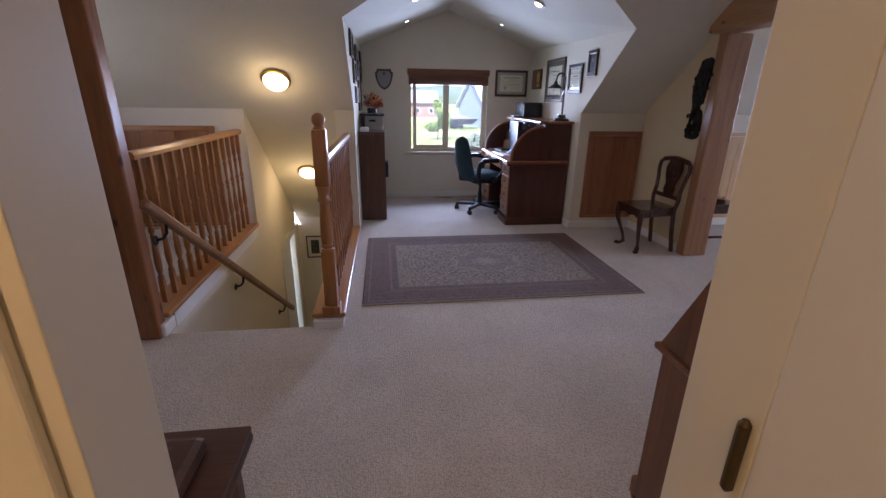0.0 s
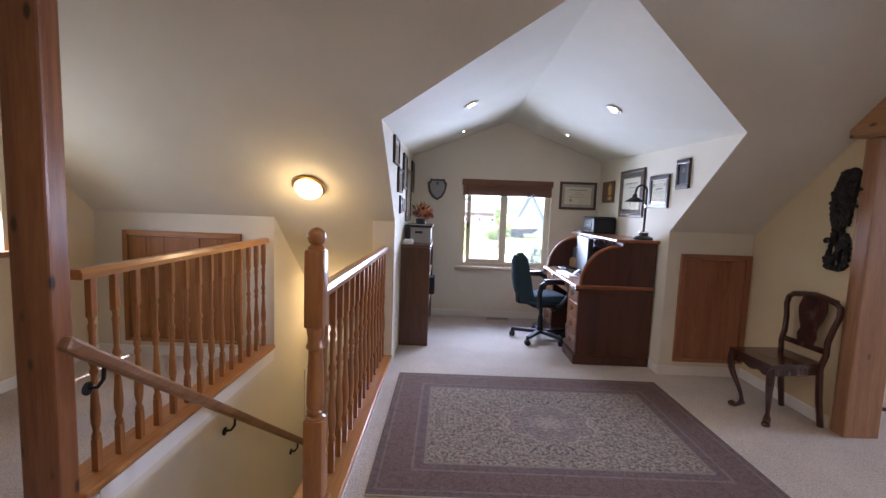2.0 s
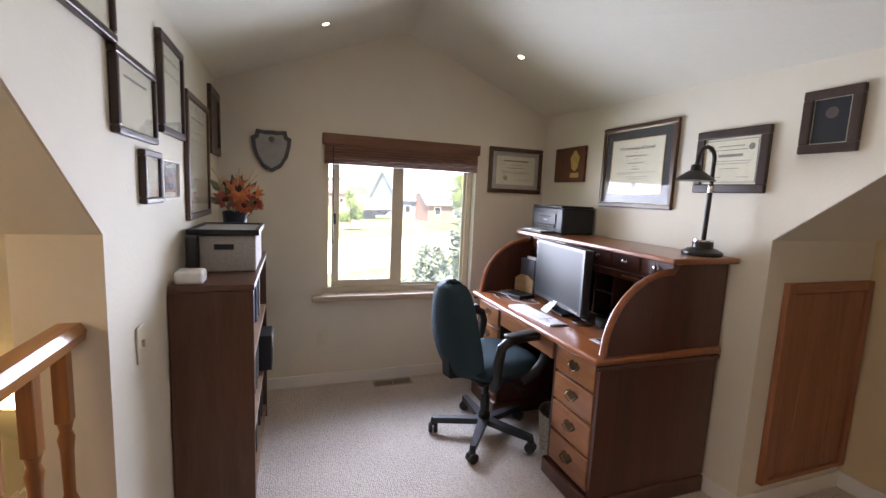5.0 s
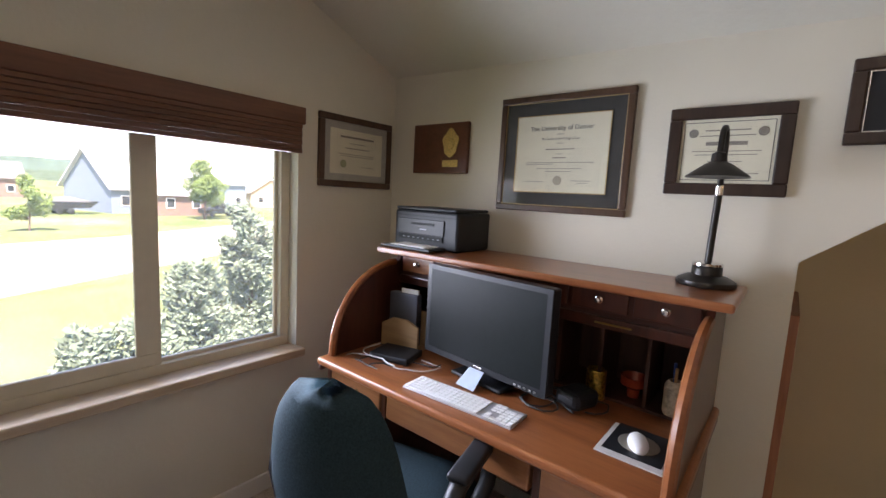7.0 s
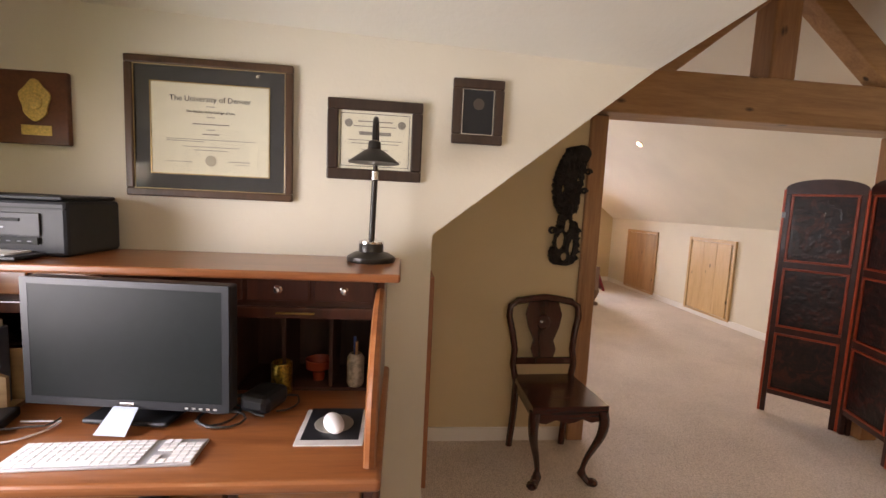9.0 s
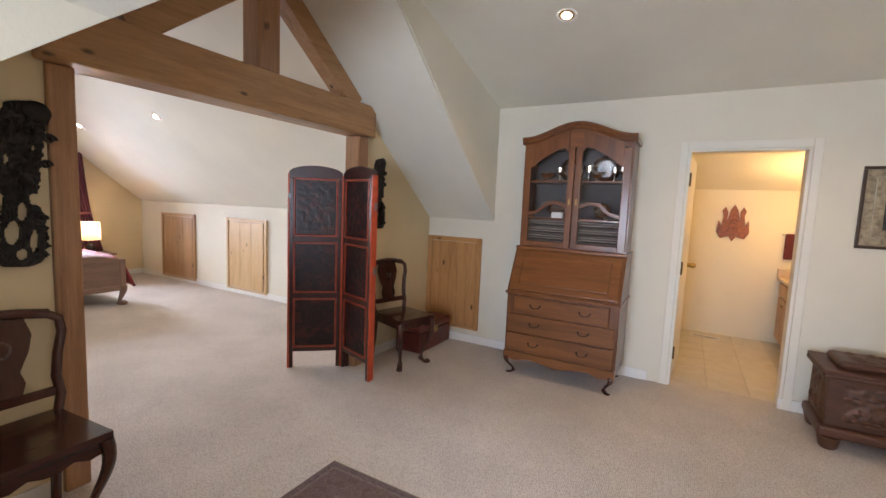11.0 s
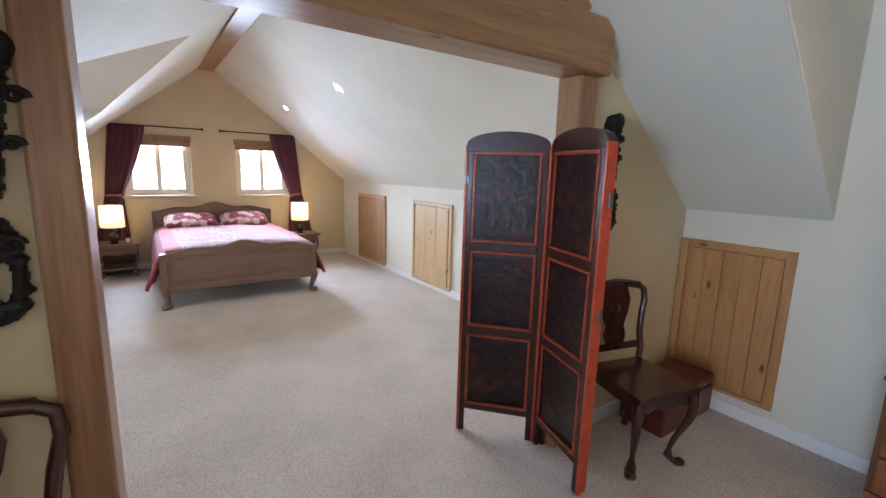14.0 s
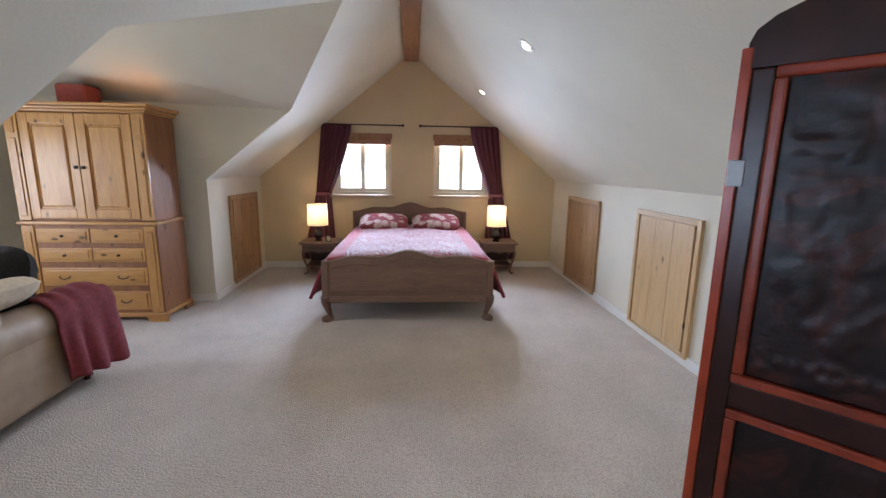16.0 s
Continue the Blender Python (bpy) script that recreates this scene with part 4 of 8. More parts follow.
# Bluish card leaning in front of the monitor, no part of its stand.
part("light_plate", Mesh().prism([(-0.04, -0.075, 0.002), (0.045, -0.075, 0.002), (0.04, -0.02, 0.05), (-0.03, -0.02, 0.05)], (0, 0.006, 0.004)), plain("pale_blue_card", (0.42, 0.5, 0.62), 0.4), mon, "pale blue-grey card below the monitor")
for i in range(5):
    part("button", Mesh().box(0.165 + 0.02 * i, 0.175 + 0.02 * i, -0.008, -0.005, 0.052, 0.058), M_CHROME, mon)
part("logo", Mesh().box(-0.02, 0.02, -0.0065, -0.005, 0.053, 0.061, 0.001), M_CHROME, mon)

# keyboard
M_KEYW = plain("white_keys", (0.78, 0.78, 0.77), 0.45, bumps=0.0, var=0.02)
M_ALU = plain("grey_aluminium", (0.55, 0.55, 0.56), 0.35, 0.6, bumps=0.0)
kb = thing("keyboard", "white full-size computer keyboard lying on the desk", "keyboard", pose(1.578, 5.395, ZT, 0, 0, -87.5))
part("plate", Mesh().box(-0.215, 0.215, -0.057, 0.057, 0, 0.008, 0.003), M_ALU, kb)
key = None
for r in range(6):
    y = 0.043 - r * 0.0175
    for c in range(21):
        x = -0.203 + c * 0.0203
        if c in (15,) or (r in (0,) and c > 17) or (c == 16 and r == 3) or (r == 3 and 15 <= c <= 17) or (r == 4 and c in (15, 17)):
            continue
        if r == 5 and 4 <= c <= 9:
            if c == 4:
                part("space_bar", Mesh().box(x - 0.008, x + 0.11, y - 0.0075, y + 0.0075, 0.008, 0.012, 0.001, 1), M_KEYW, kb)
            continue
        if key is None:
            key = part("key", Mesh().box(-0.0088, 0.0088, -0.0076, 0.0076, 0.008, 0.012, 0.001, 1), M_KEYW, kb)
            key.location = (x, y, 0)
        else:
            k = key.copy()
            scene.collection.objects.link(k)
            k.location = (x, y, 0)

# mouse on its pad
pad = thing("mouse_pad", "black and silver mouse pad with an oval emblem", "mouse pad", pose(1.712, 4.868, ZT))
part("border", Mesh().box(-0.10, 0.10, -0.092, 0.092, 0, 0.004, 0.002), plain("silver_border", (0.55, 0.54, 0.52), 0.5), pad)
part("field", Mesh().box(-0.075, 0.105, -0.078, 0.078, 0.0042, 0.0056, 0.001), M_BLKPLAS, pad, "black field")
part("emblem", Mesh().lathe((0.012, 0, 0), [(0.056, 0.0057), (0.054, 0.0066)], 28), plain("emblem_silver", (0.35, 0.33, 0.28), 0.4, 0.5), pad, "silver oval ring")
mouse = thing("computer_mouse", "white wireless computer mouse on the pad", "mouse", pose(1.715, 4.868, ZT + 0.007, 0, 0, 20))
part("shell", Mesh().ball((0, 0, 0.004), 0.055, (1.0, 0.52, 0.38), 20), M_KEYW, mouse, smooth=True)

# printer
pr = thing("printer", "black inkjet printer standing on the desk hutch", "printer", pose(1.935, 5.72, 1.195))
part("body", Mesh().box(0.0, 0.255, 0.0, 0.385, 0.0, 0.175, 0.012), M_BLKPLAS, pr)
part("lid", Mesh().box(-0.004, 0.25, 0.01, 0.375, 0.176, 0.190, 0.006), M_BLKPLAS, pr)
part("front_panel", Mesh().box(-0.006, 0.0, 0.075, 0.355, 0.065, 0.135, 0.002), plain("grey_panel", (0.022, 0.024, 0.027), 0.45), pr)
part("card_slot", Mesh().box(-0.009, -0.005, 0.13, 0.27, 0.108, 0.118, 0.001), M_SCREEN, pr)
part("scanner_seam", Mesh().box(-0.003, 0.252, 0.004, 0.381, 0.148, 0.152), M_SCREEN, pr)
part("control_strip", Mesh().box(-0.009, -0.006, 0.08, 0.35, 0.038, 0.060, 0.001), M_SCREEN, pr)
M_BTN = plain("grey_button", (0.30, 0.32, 0.35), 0.5, bumps=0)
for i in range(8):
    part("button", Mesh().box(-0.012, -0.009, 0.095 + 0.03 * i, 0.106 + 0.03 * i, 0.047, 0.0495), M_BTN, pr)
part("logo", Mesh().box(-0.008, -0.006, 0.175, 0.215, 0.087, 0.092), M_BTN, pr)
part("output_tray", Mesh().box(-0.115, -0.002, 0.06, 0.36, 0.004, 0.014, 0.003), M_BLKPLAS, pr)
part("paper", Mesh().box(-0.10, -0.004, 0.10, 0.31, 0.0145, 0.020, 0.001), plain("paper_white", (0.75, 0.75, 0.72), 0.8), pr, "white paper")

# desk lamp
M_LAMPB = plain("bronze_black", (0.03, 0.027, 0.024), 0.35, 0.5)
lamp = thing("desk_lamp", "black metal desk lamp with a gooseneck and conical shade", "lamp", pose(2.085, 4.80, 1.195))
part("base", Mesh().lathe((0, 0, 0), [(0.085, 0.0), (0.088, 0.008), (0.086, 0.018), (0.062, 0.032), (0.045, 0.036), (0.044, 0.066), (0.04, 0.072)], 28), M_LAMPB, lamp, smooth=True)
part("collar", Mesh().lathe((0, 0, 0.066), [(0.046, 0), (0.046, 0.008), (0.03, 0.012)], 24), M_CHROME, lamp, smooth=True)
part("stem", Mesh().tube([(0, 0, 0.07), (0.0, -0.006, 0.30)], 0.011, 12), M_LAMPB, lamp, smooth=True)
part("joint", Mesh().lathe((0, -0.006, 0.295), [(0.013, 0), (0.013, 0.03)], 12), M_CHROME, lamp, smooth=True)
neck = [(0, -0.006, 0.32), (0.0, -0.007, 0.42)] + [(-0.05 + 0.05 * math.cos(a), -0.008, 0.445 + 0.055 * math.sin(a)) for a in [math.pi * i / 10 for i in range(11)]] + [(-0.105, -0.008, 0.42)]
part("gooseneck", Mesh().tube(neck, 0.009, 10), M_LAMPB, lamp, smooth=True)
part("shade", Mesh().lathe((-0.107, -0.008, 0.345), [(0.085, 0.0), (0.083, 0.004), (0.035, 0.040), (0.022, 0.046), (0.020, 0.070), (0.008, 0.076)], 28), M_LAMPB, lamp, smooth=True)

# small things on the desk
M_PLYWOOD = wood("light_wood", (0.52, 0.36, 0.19), (0.40, 0.25, 0.12), "y", 0.5)
lh = thing("letter_holder", "pale wooden letter holder with dark folders", "letter holder", pose(1.80, 5.895, ZT, 0, 0, 8) @ Matrix.Scale(1.3, 4))
part("front", Mesh().prism([(-0.02, -0.075, 0), (-0.02, 0.075, 0), (-0.02, 0.075, 0.08), (-0.02, 0.03, 0.105), (-0.02, -0.03, 0.105), (-0.02, -0.075, 0.085)], (0.01, 0, 0)), M_PLYWOOD, lh)
part("rear", Mesh().box(0.04, 0.05, -0.075, 0.075, 0, 0.13, 0.002), M_PLYWOOD, lh)
part("floor", Mesh().box(-0.01, 0.04, -0.075, 0.075, 0, 0.01), M_PLYWOOD, lh)
part("folder", Mesh().box(0.0, 0.03, -0.055, 0.06, 0.011, 0.19, 0.003), plain("slate_folder", (0.08, 0.09, 0.11), 0.6), lh)
part("paper", Mesh().box(0.012, 0.02, -0.05, 0.02, 0.19, 0.205), plain("paper_edge", (0.6, 0.58, 0.52), 0.8), lh)
ext = thing("external_drive", "flat black box with grey cables on the desk", "hard drive", pose(1.70, 5.83, ZT, 0, 0, 15))
part("case", Mesh().box(-0.07, 0.07, -0.09, 0.09, 0, 0.028, 0.006), M_BLKPLAS, ext)
M_CABLEW = plain("white_cable", (0.6, 0.6, 0.6), 0.5, bumps=0)
M_CABLEB = plain("black_cable", (0.02, 0.02, 0.02), 0.5, bumps=0)
rng = random.Random(4)
for i in range(7):
    pts, x, y, a = [], rng.uniform(1.60, 1.70), rng.uniform(5.70, 5.95), rng.uniform(0, 6)
    for k in range(16):
        a += rng.uniform(-0.5, 0.8)
        x = min(1.74, max(1.55, x + 0.025 * math.cos(a)))
        y = min(5.97, max(5.62, y + 0.03 * math.sin(a)))
        pts.append((x, y, ZT + 0.004 + 0.002 * i))
    tagged(part("cable", Mesh().tube(pts, 0.0028, 6), M_CABLEW if i % 2 else M_CABLEB, smooth=True), "loose computer cable coiled on the desk", "cable", "cables on the desk")
for i in range(5):
    pts, x, y, a = [], 1.80, rng.uniform(5.05, 5.2), rng.uniform(0, 6)
    for k in range(16):
        a += rng.uniform(0.1, 0.75)
        x = min(1.90, max(1.68, x + 0.028 * math.cos(a)))
        y = min(5.28, max(4.99, y + 0.03 * math.sin(a)))
        pts.append((x, y, ZT + 0.004 + 0.002 * i))
    tagged(part("cable", Mesh().tube(pts, 0.003, 6), M_CABLEB, smooth=True), "loose black cable on the desk", "cable", "cables on the desk")
sp = thing("desk_speaker", "small black computer speaker beside the monitor", "speaker", pose(1.84, 5.10, ZT, 0, 0, -20))
part("cabinet", Mesh().box(-0.06, 0.06, -0.05, 0.05, 0, 0.06, 0.02), M_BLKPLAS, sp)
mug = thing("brass_cup", "gold-patterned cup in the desk pigeonhole", "cup", pose(1.94, 5.075, ZT))
part("cup", Mesh().lathe((0, 0, 0), [(0.03, 0.0), (0.034, 0.004), (0.034, 0.105), (0.031, 0.108), (0.030, 0.02), (0.002, 0.018)], 24), plain("gold_pattern", (0.42, 0.27, 0.05), 0.3, 0.9, var=0.9, scale=90, bumps=0.6), mug, smooth=True)
bowl = thing("red_bowl", "small red lacquer bowl in a pigeonhole", "bowl", pose(2.03, 4.97, 0.769))
part("bowl", Mesh().lathe((0, 0, 0), [(0.02, 0.0), (0.022, 0.03), (0.045, 0.045), (0.047, 0.075), (0.042, 0.075), (0.03, 0.05), (0.002, 0.04)], 24), plain("red_lacquer", (0.28, 0.045, 0.02), 0.2), bowl, smooth=True)
vase = thing("pen_pot", "pale patterned pot with pens at the desk side", "pot", pose(1.98, 4.835, 0.769))
part("pot", Mesh().lathe((0, 0, 0), [(0.025, 0.0), (0.03, 0.01), (0.03, 0.10), (0.02, 0.115), (0.017, 0.115), (0.016, 0.02), (0.002, 0.02)], 18), plain("pale_pot", (0.45, 0.36, 0.24), 0.5, var=0.5, scale=60), vase, smooth=True)
part("pen", Mesh().tube([(0, 0, 0.03), (0.012, 0.006, 0.17)], 0.005), plain("blue_pen", (0.02, 0.08, 0.35), 0.4), vase)
part("pen", Mesh().tube([(0, 0, 0.03), (-0.012, -0.004, 0.16)], 0.005), plain("wood_pen", (0.4, 0.22, 0.09), 0.4), vase)
bin_ = thing("waste_basket", "woven waste basket under the desk", "basket", pose(1.66, 5.19, 0))
M_WICK = plain("grey_wicker", (0.30, 0.27, 0.22), 0.8, var=0.5, scale=80, bumps=0.8)
part("basket", Mesh().lathe((0, 0, 0), [(0.10, 0.0), (0.105, 0.005), (0.125, 0.25), (0.128, 0.26), (0.12, 0.26), (0.10, 0.02), (0.002, 0.02)], 20), M_WICK, bin_, smooth=True)

# ---- office chair ----
M_FABRIC = plain("blue_black_fabric", (0.024, 0.047, 0.058), 0.95, var=0.25, scale=180, bumps=0.4, spec=0.2)
oc = thing("office_chair", "dark blue-black fabric swivel office chair on castors", "office chair", pose(1.34, 5.505, 0, 0, 0, 13))


def cushion(m, w, h, t, bulge, curve, nx=12, nz=14, taper=0.0, rnd=0.35):
    """A padded slab: x across, z up, y thickness, with rounded outline; curve bends it about the upright."""
    vs = {}
    for side in (0, 1):
        for i in range(nx + 1):
            for k in range(nz + 1):
                u, v = 2 * i / nx - 1, 2 * k / nz - 1
                f = (1 - abs(u) ** 4) * (1 - abs(v) ** 4)
                sx = w / 2 * (1 - taper * max(0, v) ** 2) * (1 - rnd * max(0, abs(v) - 0.55) ** 2 * 2.2)
                y = (t / 2 * (max(f, 0) ** 0.4) + bulge * f) * (1 if side else -1) + curve * u * u
                vs[side, i, k] = m.bm.verts.new((u * sx, y, h / 2 * v * (1 - 0.10 * u ** 4)))
    for side in (0, 1):
        for i in range(nx):
            for k in range(nz):
                q = [vs[side, i, k], vs[side, i + 1, k], vs[side, i + 1, k + 1], vs[side, i, k + 1]]
                m.bm.faces.new(q if not side else q[::-1])
    bmesh.ops.remove_doubles(m.bm, verts=m.bm.verts[:], dist=1e-4)
    return m


def egg_back(m):
    """An upholstered shell, narrow at the top, widest low down and rounded under; x across, z up, y thickness."""
    nx, nz, vs = 16, 22, {}
    for side in (0, 1):
        for i in range(nx + 1):
            for k in range(nz + 1):
                u, v = 2 * i / nx - 1, 2 * k / nz - 1
                half = 0.225 * (1 - 0.24 * max(0, v + 0.25) ** 1.5) * max(0.0, 1 - abs(v) ** 5) ** 0.34 * (1 - 0.16 * max(0, -v - 0.15) ** 1.4)
                edge = max(0.0, (1 - abs(u) ** 4) * (1 - abs(v) ** 6)) ** 0.45
                y = (0.040 if side else -0.052) * edge + 0.055 * u * u + 0.045 * v * v * (1 if v < 0 else 0.35)
                vs[side, i, k] = m.bm.verts.new((u * half, y, 0.285 * v))
    for side in (0, 1):
        for i in range(nx):
            for k in range(nz):
                q = [vs[side, i, k], vs[side, i + 1, k], vs[side, i + 1, k + 1], vs[side, i, k + 1]]
                m.bm.faces.new(q if not side else q[::-1])
    bmesh.ops.remove_doubles(m.bm, verts=m.bm.verts[:], dist=1e-4)
    return m


part("backrest", Mesh().turned(pose(-0.285, 0, 0.680, 9, 0, -90), lambda t: egg_back(t)), M_FABRIC, oc, "dark fabric backrest", smooth=True)
part("seat", Mesh().turned(pose(0.02, 0, 0.475, 90, 0, 90), lambda t: cushion(t, 0.50, 0.50, 0.095, 0.012, 0.0)), M_FABRIC, oc, smooth=True)
part("seat_pan", Mesh().box(-0.17, 0.19, -0.17, 0.17, 0.395, 0.425, 0.012), M_BLKPLAS, oc)
part("back_post", Mesh().bar((-0.05, 0, 0.405), (-0.285, 0, 0.43), 0.07, 0.022).bar((-0.28, 0, 0.425), (-0.30, 0, 0.62), 0.07, 0.022, up=(1, 0, 0)), M_BLKPLAS, oc)
part("gas_lift", Mesh().lathe((0, 0, 0), [(0.036, 0.07), (0.036, 0.14), (0.028, 0.15), (0.028, 0.26), (0.018, 0.26), (0.018, 0.40)], 16), M_BLKPLAS, oc, smooth=True)
part("height_lever", Mesh().tube([(0.02, -0.05, 0.40), (0.02, -0.20, 0.395), (0.025, -0.25, 0.385)], 0.006).box(0.008, 0.042, -0.295, -0.25, 0.378, 0.392, 0.005), M_BLKPLAS, oc)
for s_ in (-1, 1):
    arm = [(-0.13, s_ * 0.22, 0.41), (-0.15, s_ * 0.275, 0.47), (-0.165, s_ * 0.29, 0.58), (-0.15, s_ * 0.292, 0.66), (-0.10, s_ * 0.292, 0.688), (0.0, s_ * 0.292, 0.695), (0.10, s_ * 0.292, 0.69),
           (0.165, s_ * 0.292, 0.665), (0.185, s_ * 0.29, 0.61), (0.165, s_ * 0.283, 0.53), (0.12, s_ * 0.262, 0.46), (0.08, s_ * 0.22, 0.41)]
    part("armrest", Mesh().tube(arm, 0.026, 12), M_BLKPLAS, oc, smooth=True)
    part("arm_pad", Mesh().box(-0.12, 0.13, s_ * 0.292 - 0.032, s_ * 0.292 + 0.032, 0.700, 0.724, 0.011, 3), M_BLKPLAS, oc, smooth=True)
for i in range(5):
    a = 2 * math.pi * i / 5 + radians(5)
    c, sn = math.cos(a), math.sin(a)
    leg = part("leg", Mesh().prism([(0.03 * c - 0.028 * sn, 0.03 * sn + 0.028 * c, 0.075), (0.03 * c + 0.028 * sn, 0.03 * sn - 0.028 * c, 0.075), (0.31 * c + 0.016 * sn, 0.31 * sn - 0.016 * c, 0.066), (0.31 * c - 0.016 * sn, 0.31 * sn + 0.016 * c, 0.066)], (0, 0, 0.034)), M_BLKPLAS, oc)
    part("castor", Mesh().turned(Matrix.Translation((0.305 * c, 0.305 * sn, 0.03)) @ Matrix.Rotation(a + 0.8 * i, 4, "Z"), lambda t: t.lathe((0, -0.028, 0), [(0.022, 0), (0.03, 0.006), (0.03, 0.022), (0.02, 0.026)], 14, "y").lathe((0, 0.002, 0), [(0.02, 0), (0.03, 0.004), (0.03, 0.02), (0.022, 0.026)], 14, "y").lathe((0, 0, 0.025), [(0.018, 0), (0.018, 0.02), (0.010, 0.045)], 10)), M_BLKPLAS, leg, smooth=True)

# ---- bookcase ----
M_BOOK = wood("dark_walnut_z", (0.13, 0.06, 0.035), (0.065, 0.028, 0.016), "z", 0.35)
M_BOOKE = wood("walnut_edge", (0.36, 0.24, 0.16), (0.22, 0.13, 0.08), "z", 0.35)
bk = thing("bookcase", "dark walnut open bookcase along the office wall", "bookcase")
bx0, bx1, by0, by1, bh = -0.195, 0.10, 5.11, 6.06, 1.04
for y in (by0, by1 - 0.022):
    part("side", Mesh().box(bx0, bx1, y, y + 0.022, 0, bh - 0.024, 0.002), M_BOOK, bk)
part("top", Mesh().box(bx0, bx1 + 0.004, by0, by1, bh - 0.023, bh, 0.003), M_BOOK, bk)
part("back", Mesh().box(bx0, bx0 + 0.01, by0 + 0.022, by1 - 0.022, 0.06, bh - 0.024), M_BOOK, bk)
part("kick", Mesh().box(bx1 - 0.03, bx1 - 0.012, by0 + 0.022, by1 - 0.022, 0, 0.06), M_BOOK, bk)
for z in (0.06, 0.38, 0.70):
    part("shelf", Mesh().box(bx0 + 0.011, bx1 - 0.004, by0 + 0.022, by1 - 0.022, z, z + 0.022, 0.002), M_BOOKE, bk)
rng = random.Random(9)
book_cols = [(0.05, 0.09, 0.14), (0.03, 0.05, 0.04), (0.16, 0.14, 0.11), (0.10, 0.03, 0.03), (0.05, 0.05, 0.06), (0.20, 0.19, 0.17)]
book_mats = [plain("book_cover", c, 0.6, bumps=0.02) for c in book_cols]
for z, hh in ((0.725, 0.23), (0.405, 0.22), (0.085, 0.25)):
    y = by0 + 0.03
    while y < by1 - 0.09:
        w = rng.uniform(0.022, 0.055)
        h2 = hh * rng.uniform(0.75, 1.08)
        o = thing("book", "upright hardcover book on the bookcase shelf", "book", pose(0.08 - rng.uniform(0, 0.03), y, z), "books in the bookcase")
        part("cover", Mesh().box(-0.16, 0, 0, w, 0, h2, 0.003), rng.choice(book_mats), o)
        y += w + rng.choice((0.002, 0.002, 0.002, 0.05))
car = thing("shelf_box", "black storage box jutting from the lower shelf", "box", pose(0.06, 5.85, 0.405))
part("box", Mesh().box(-0.14, 0.08, -0.07, 0.12, 0, 0.2, 0.006), M_BLKPLAS, car)
part("label", Mesh().box(0.08, 0.082, -0.03, 0.08, 0.12, 0.18), plain("box_label", (0.6, 0.6, 0.58), 0.6), car, "white paper label")
# file box on top
M_GREYBOX = plain("grey_fabric_box", (0.38, 0.36, 0.33), 0.9, var=0.12, scale=90)
fb = thing("storage_bin", "light grey storage bin with a black-rimmed clear lid", "storage bin", pose(-0.05, 5.60, bh))
part("bin", Mesh().box(-0.115, 0.14, -0.20, 0.20, 0, 0.165, 0.008), M_GREYBOX, fb)
part("handle_slot", Mesh().box(-0.03, 0.05, -0.203, -0.2, 0.10, 0.125, 0.001), M_BLKPLAS, fb)
part("lid_rim", Mesh().box(-0.135, 0.155, -0.215, -0.195, 0.166, 0.19, 0.003).box(-0.135, 0.155, 0.195, 0.215, 0.166, 0.19, 0.003).box(-0.135, -0.115, -0.195, 0.195, 0.166, 0.19, 0.003).box(0.135, 0.155, -0.195, 0.195, 0.166, 0.19, 0.003), M_BLKPLAS, fb, "black rim")
part("lid", Mesh().box(-0.115, 0.135, -0.195, 0.195, 0.168, 0.182), plain("frosted_lid", (0.45, 0.46, 0.45), 0.3), fb, "pale clear lid")
ph = thing("cordless_phone", "black cordless phone standing beside the bin", "phone", pose(-0.15, 5.33, bh))
part("receiver", Mesh().box(-0.025, 0.025, -0.02, 0.02, 0, 0.17, 0.012), M_BLKPLAS, ph)
dish = thing("white_dish", "small white porcelain box on the bookcase", "dish", pose(-0.13, 5.18, bh))
part("dish", Mesh().box(-0.05, 0.05, -0.045, 0.045, 0, 0.05, 0.01).box(-0.04, 0.04, -0.035, 0.035, 0.046, 0.052, 0.002), plain("porcelain", (0.72, 0.72, 0.70), 0.3), dish)
# flowers
fl = thing("flower_arrangement", "vase of orange and pink artificial flowers", "flower vase", pose(-0.05, 5.92, bh))
part("vase", Mesh().lathe((0, 0, 0), [(0.04, 0.0), (0.045, 0.01), (0.055, 0.12), (0.065, 0.24), (0.06, 0.245), (0.045, 0.12), (0.002, 0.02)], 18), plain("dark_blue_vase", (0.02, 0.028, 0.05), 0.3), fl, smooth=True)
M_PETAL = [plain("orange_petal", (0.62, 0.20, 0.07), 0.7), plain("pink_petal", (0.55, 0.14, 0.12), 0.7), plain("cream_petal", (0.62, 0.50, 0.33), 0.7), plain("rust_petal", (0.40, 0.10, 0.05), 0.7)]
M_LEAF = plain("dusty_leaf", (0.09, 0.11, 0.06), 0.7, var=0.4)
rng = random.Random(2)


def bloom(c, r, material, tilt):
    m = Mesh()
    rot = Euler(tilt).to_matrix().to_4x4()
    rot.translation = c
    def shape(t):
        for ring, k, lift in ((1.0, 11, 0.15), (0.7, 9, 0.4)):
            for i in range(k):
                a = 2 * math.pi * (i + 0.5 * (ring < 1)) / k
                d, s = Vector((math.cos(a), math.sin(a), 0)), Vector((-math.sin(a), math.cos(a), 0))
                p = [d * r * 0.12, d * r * ring * 0.6 + s * r * 0.2 + Vector((0, 0, r * lift * 0.6)), d * r * ring + Vector((0, 0, r * lift)), d * r * ring * 0.6 - s * r * 0.2 + Vector((0, 0, r * lift * 0.6))]
                t.prism(p, (0, 0, 0.003))
    return m.turned(rot, shape)


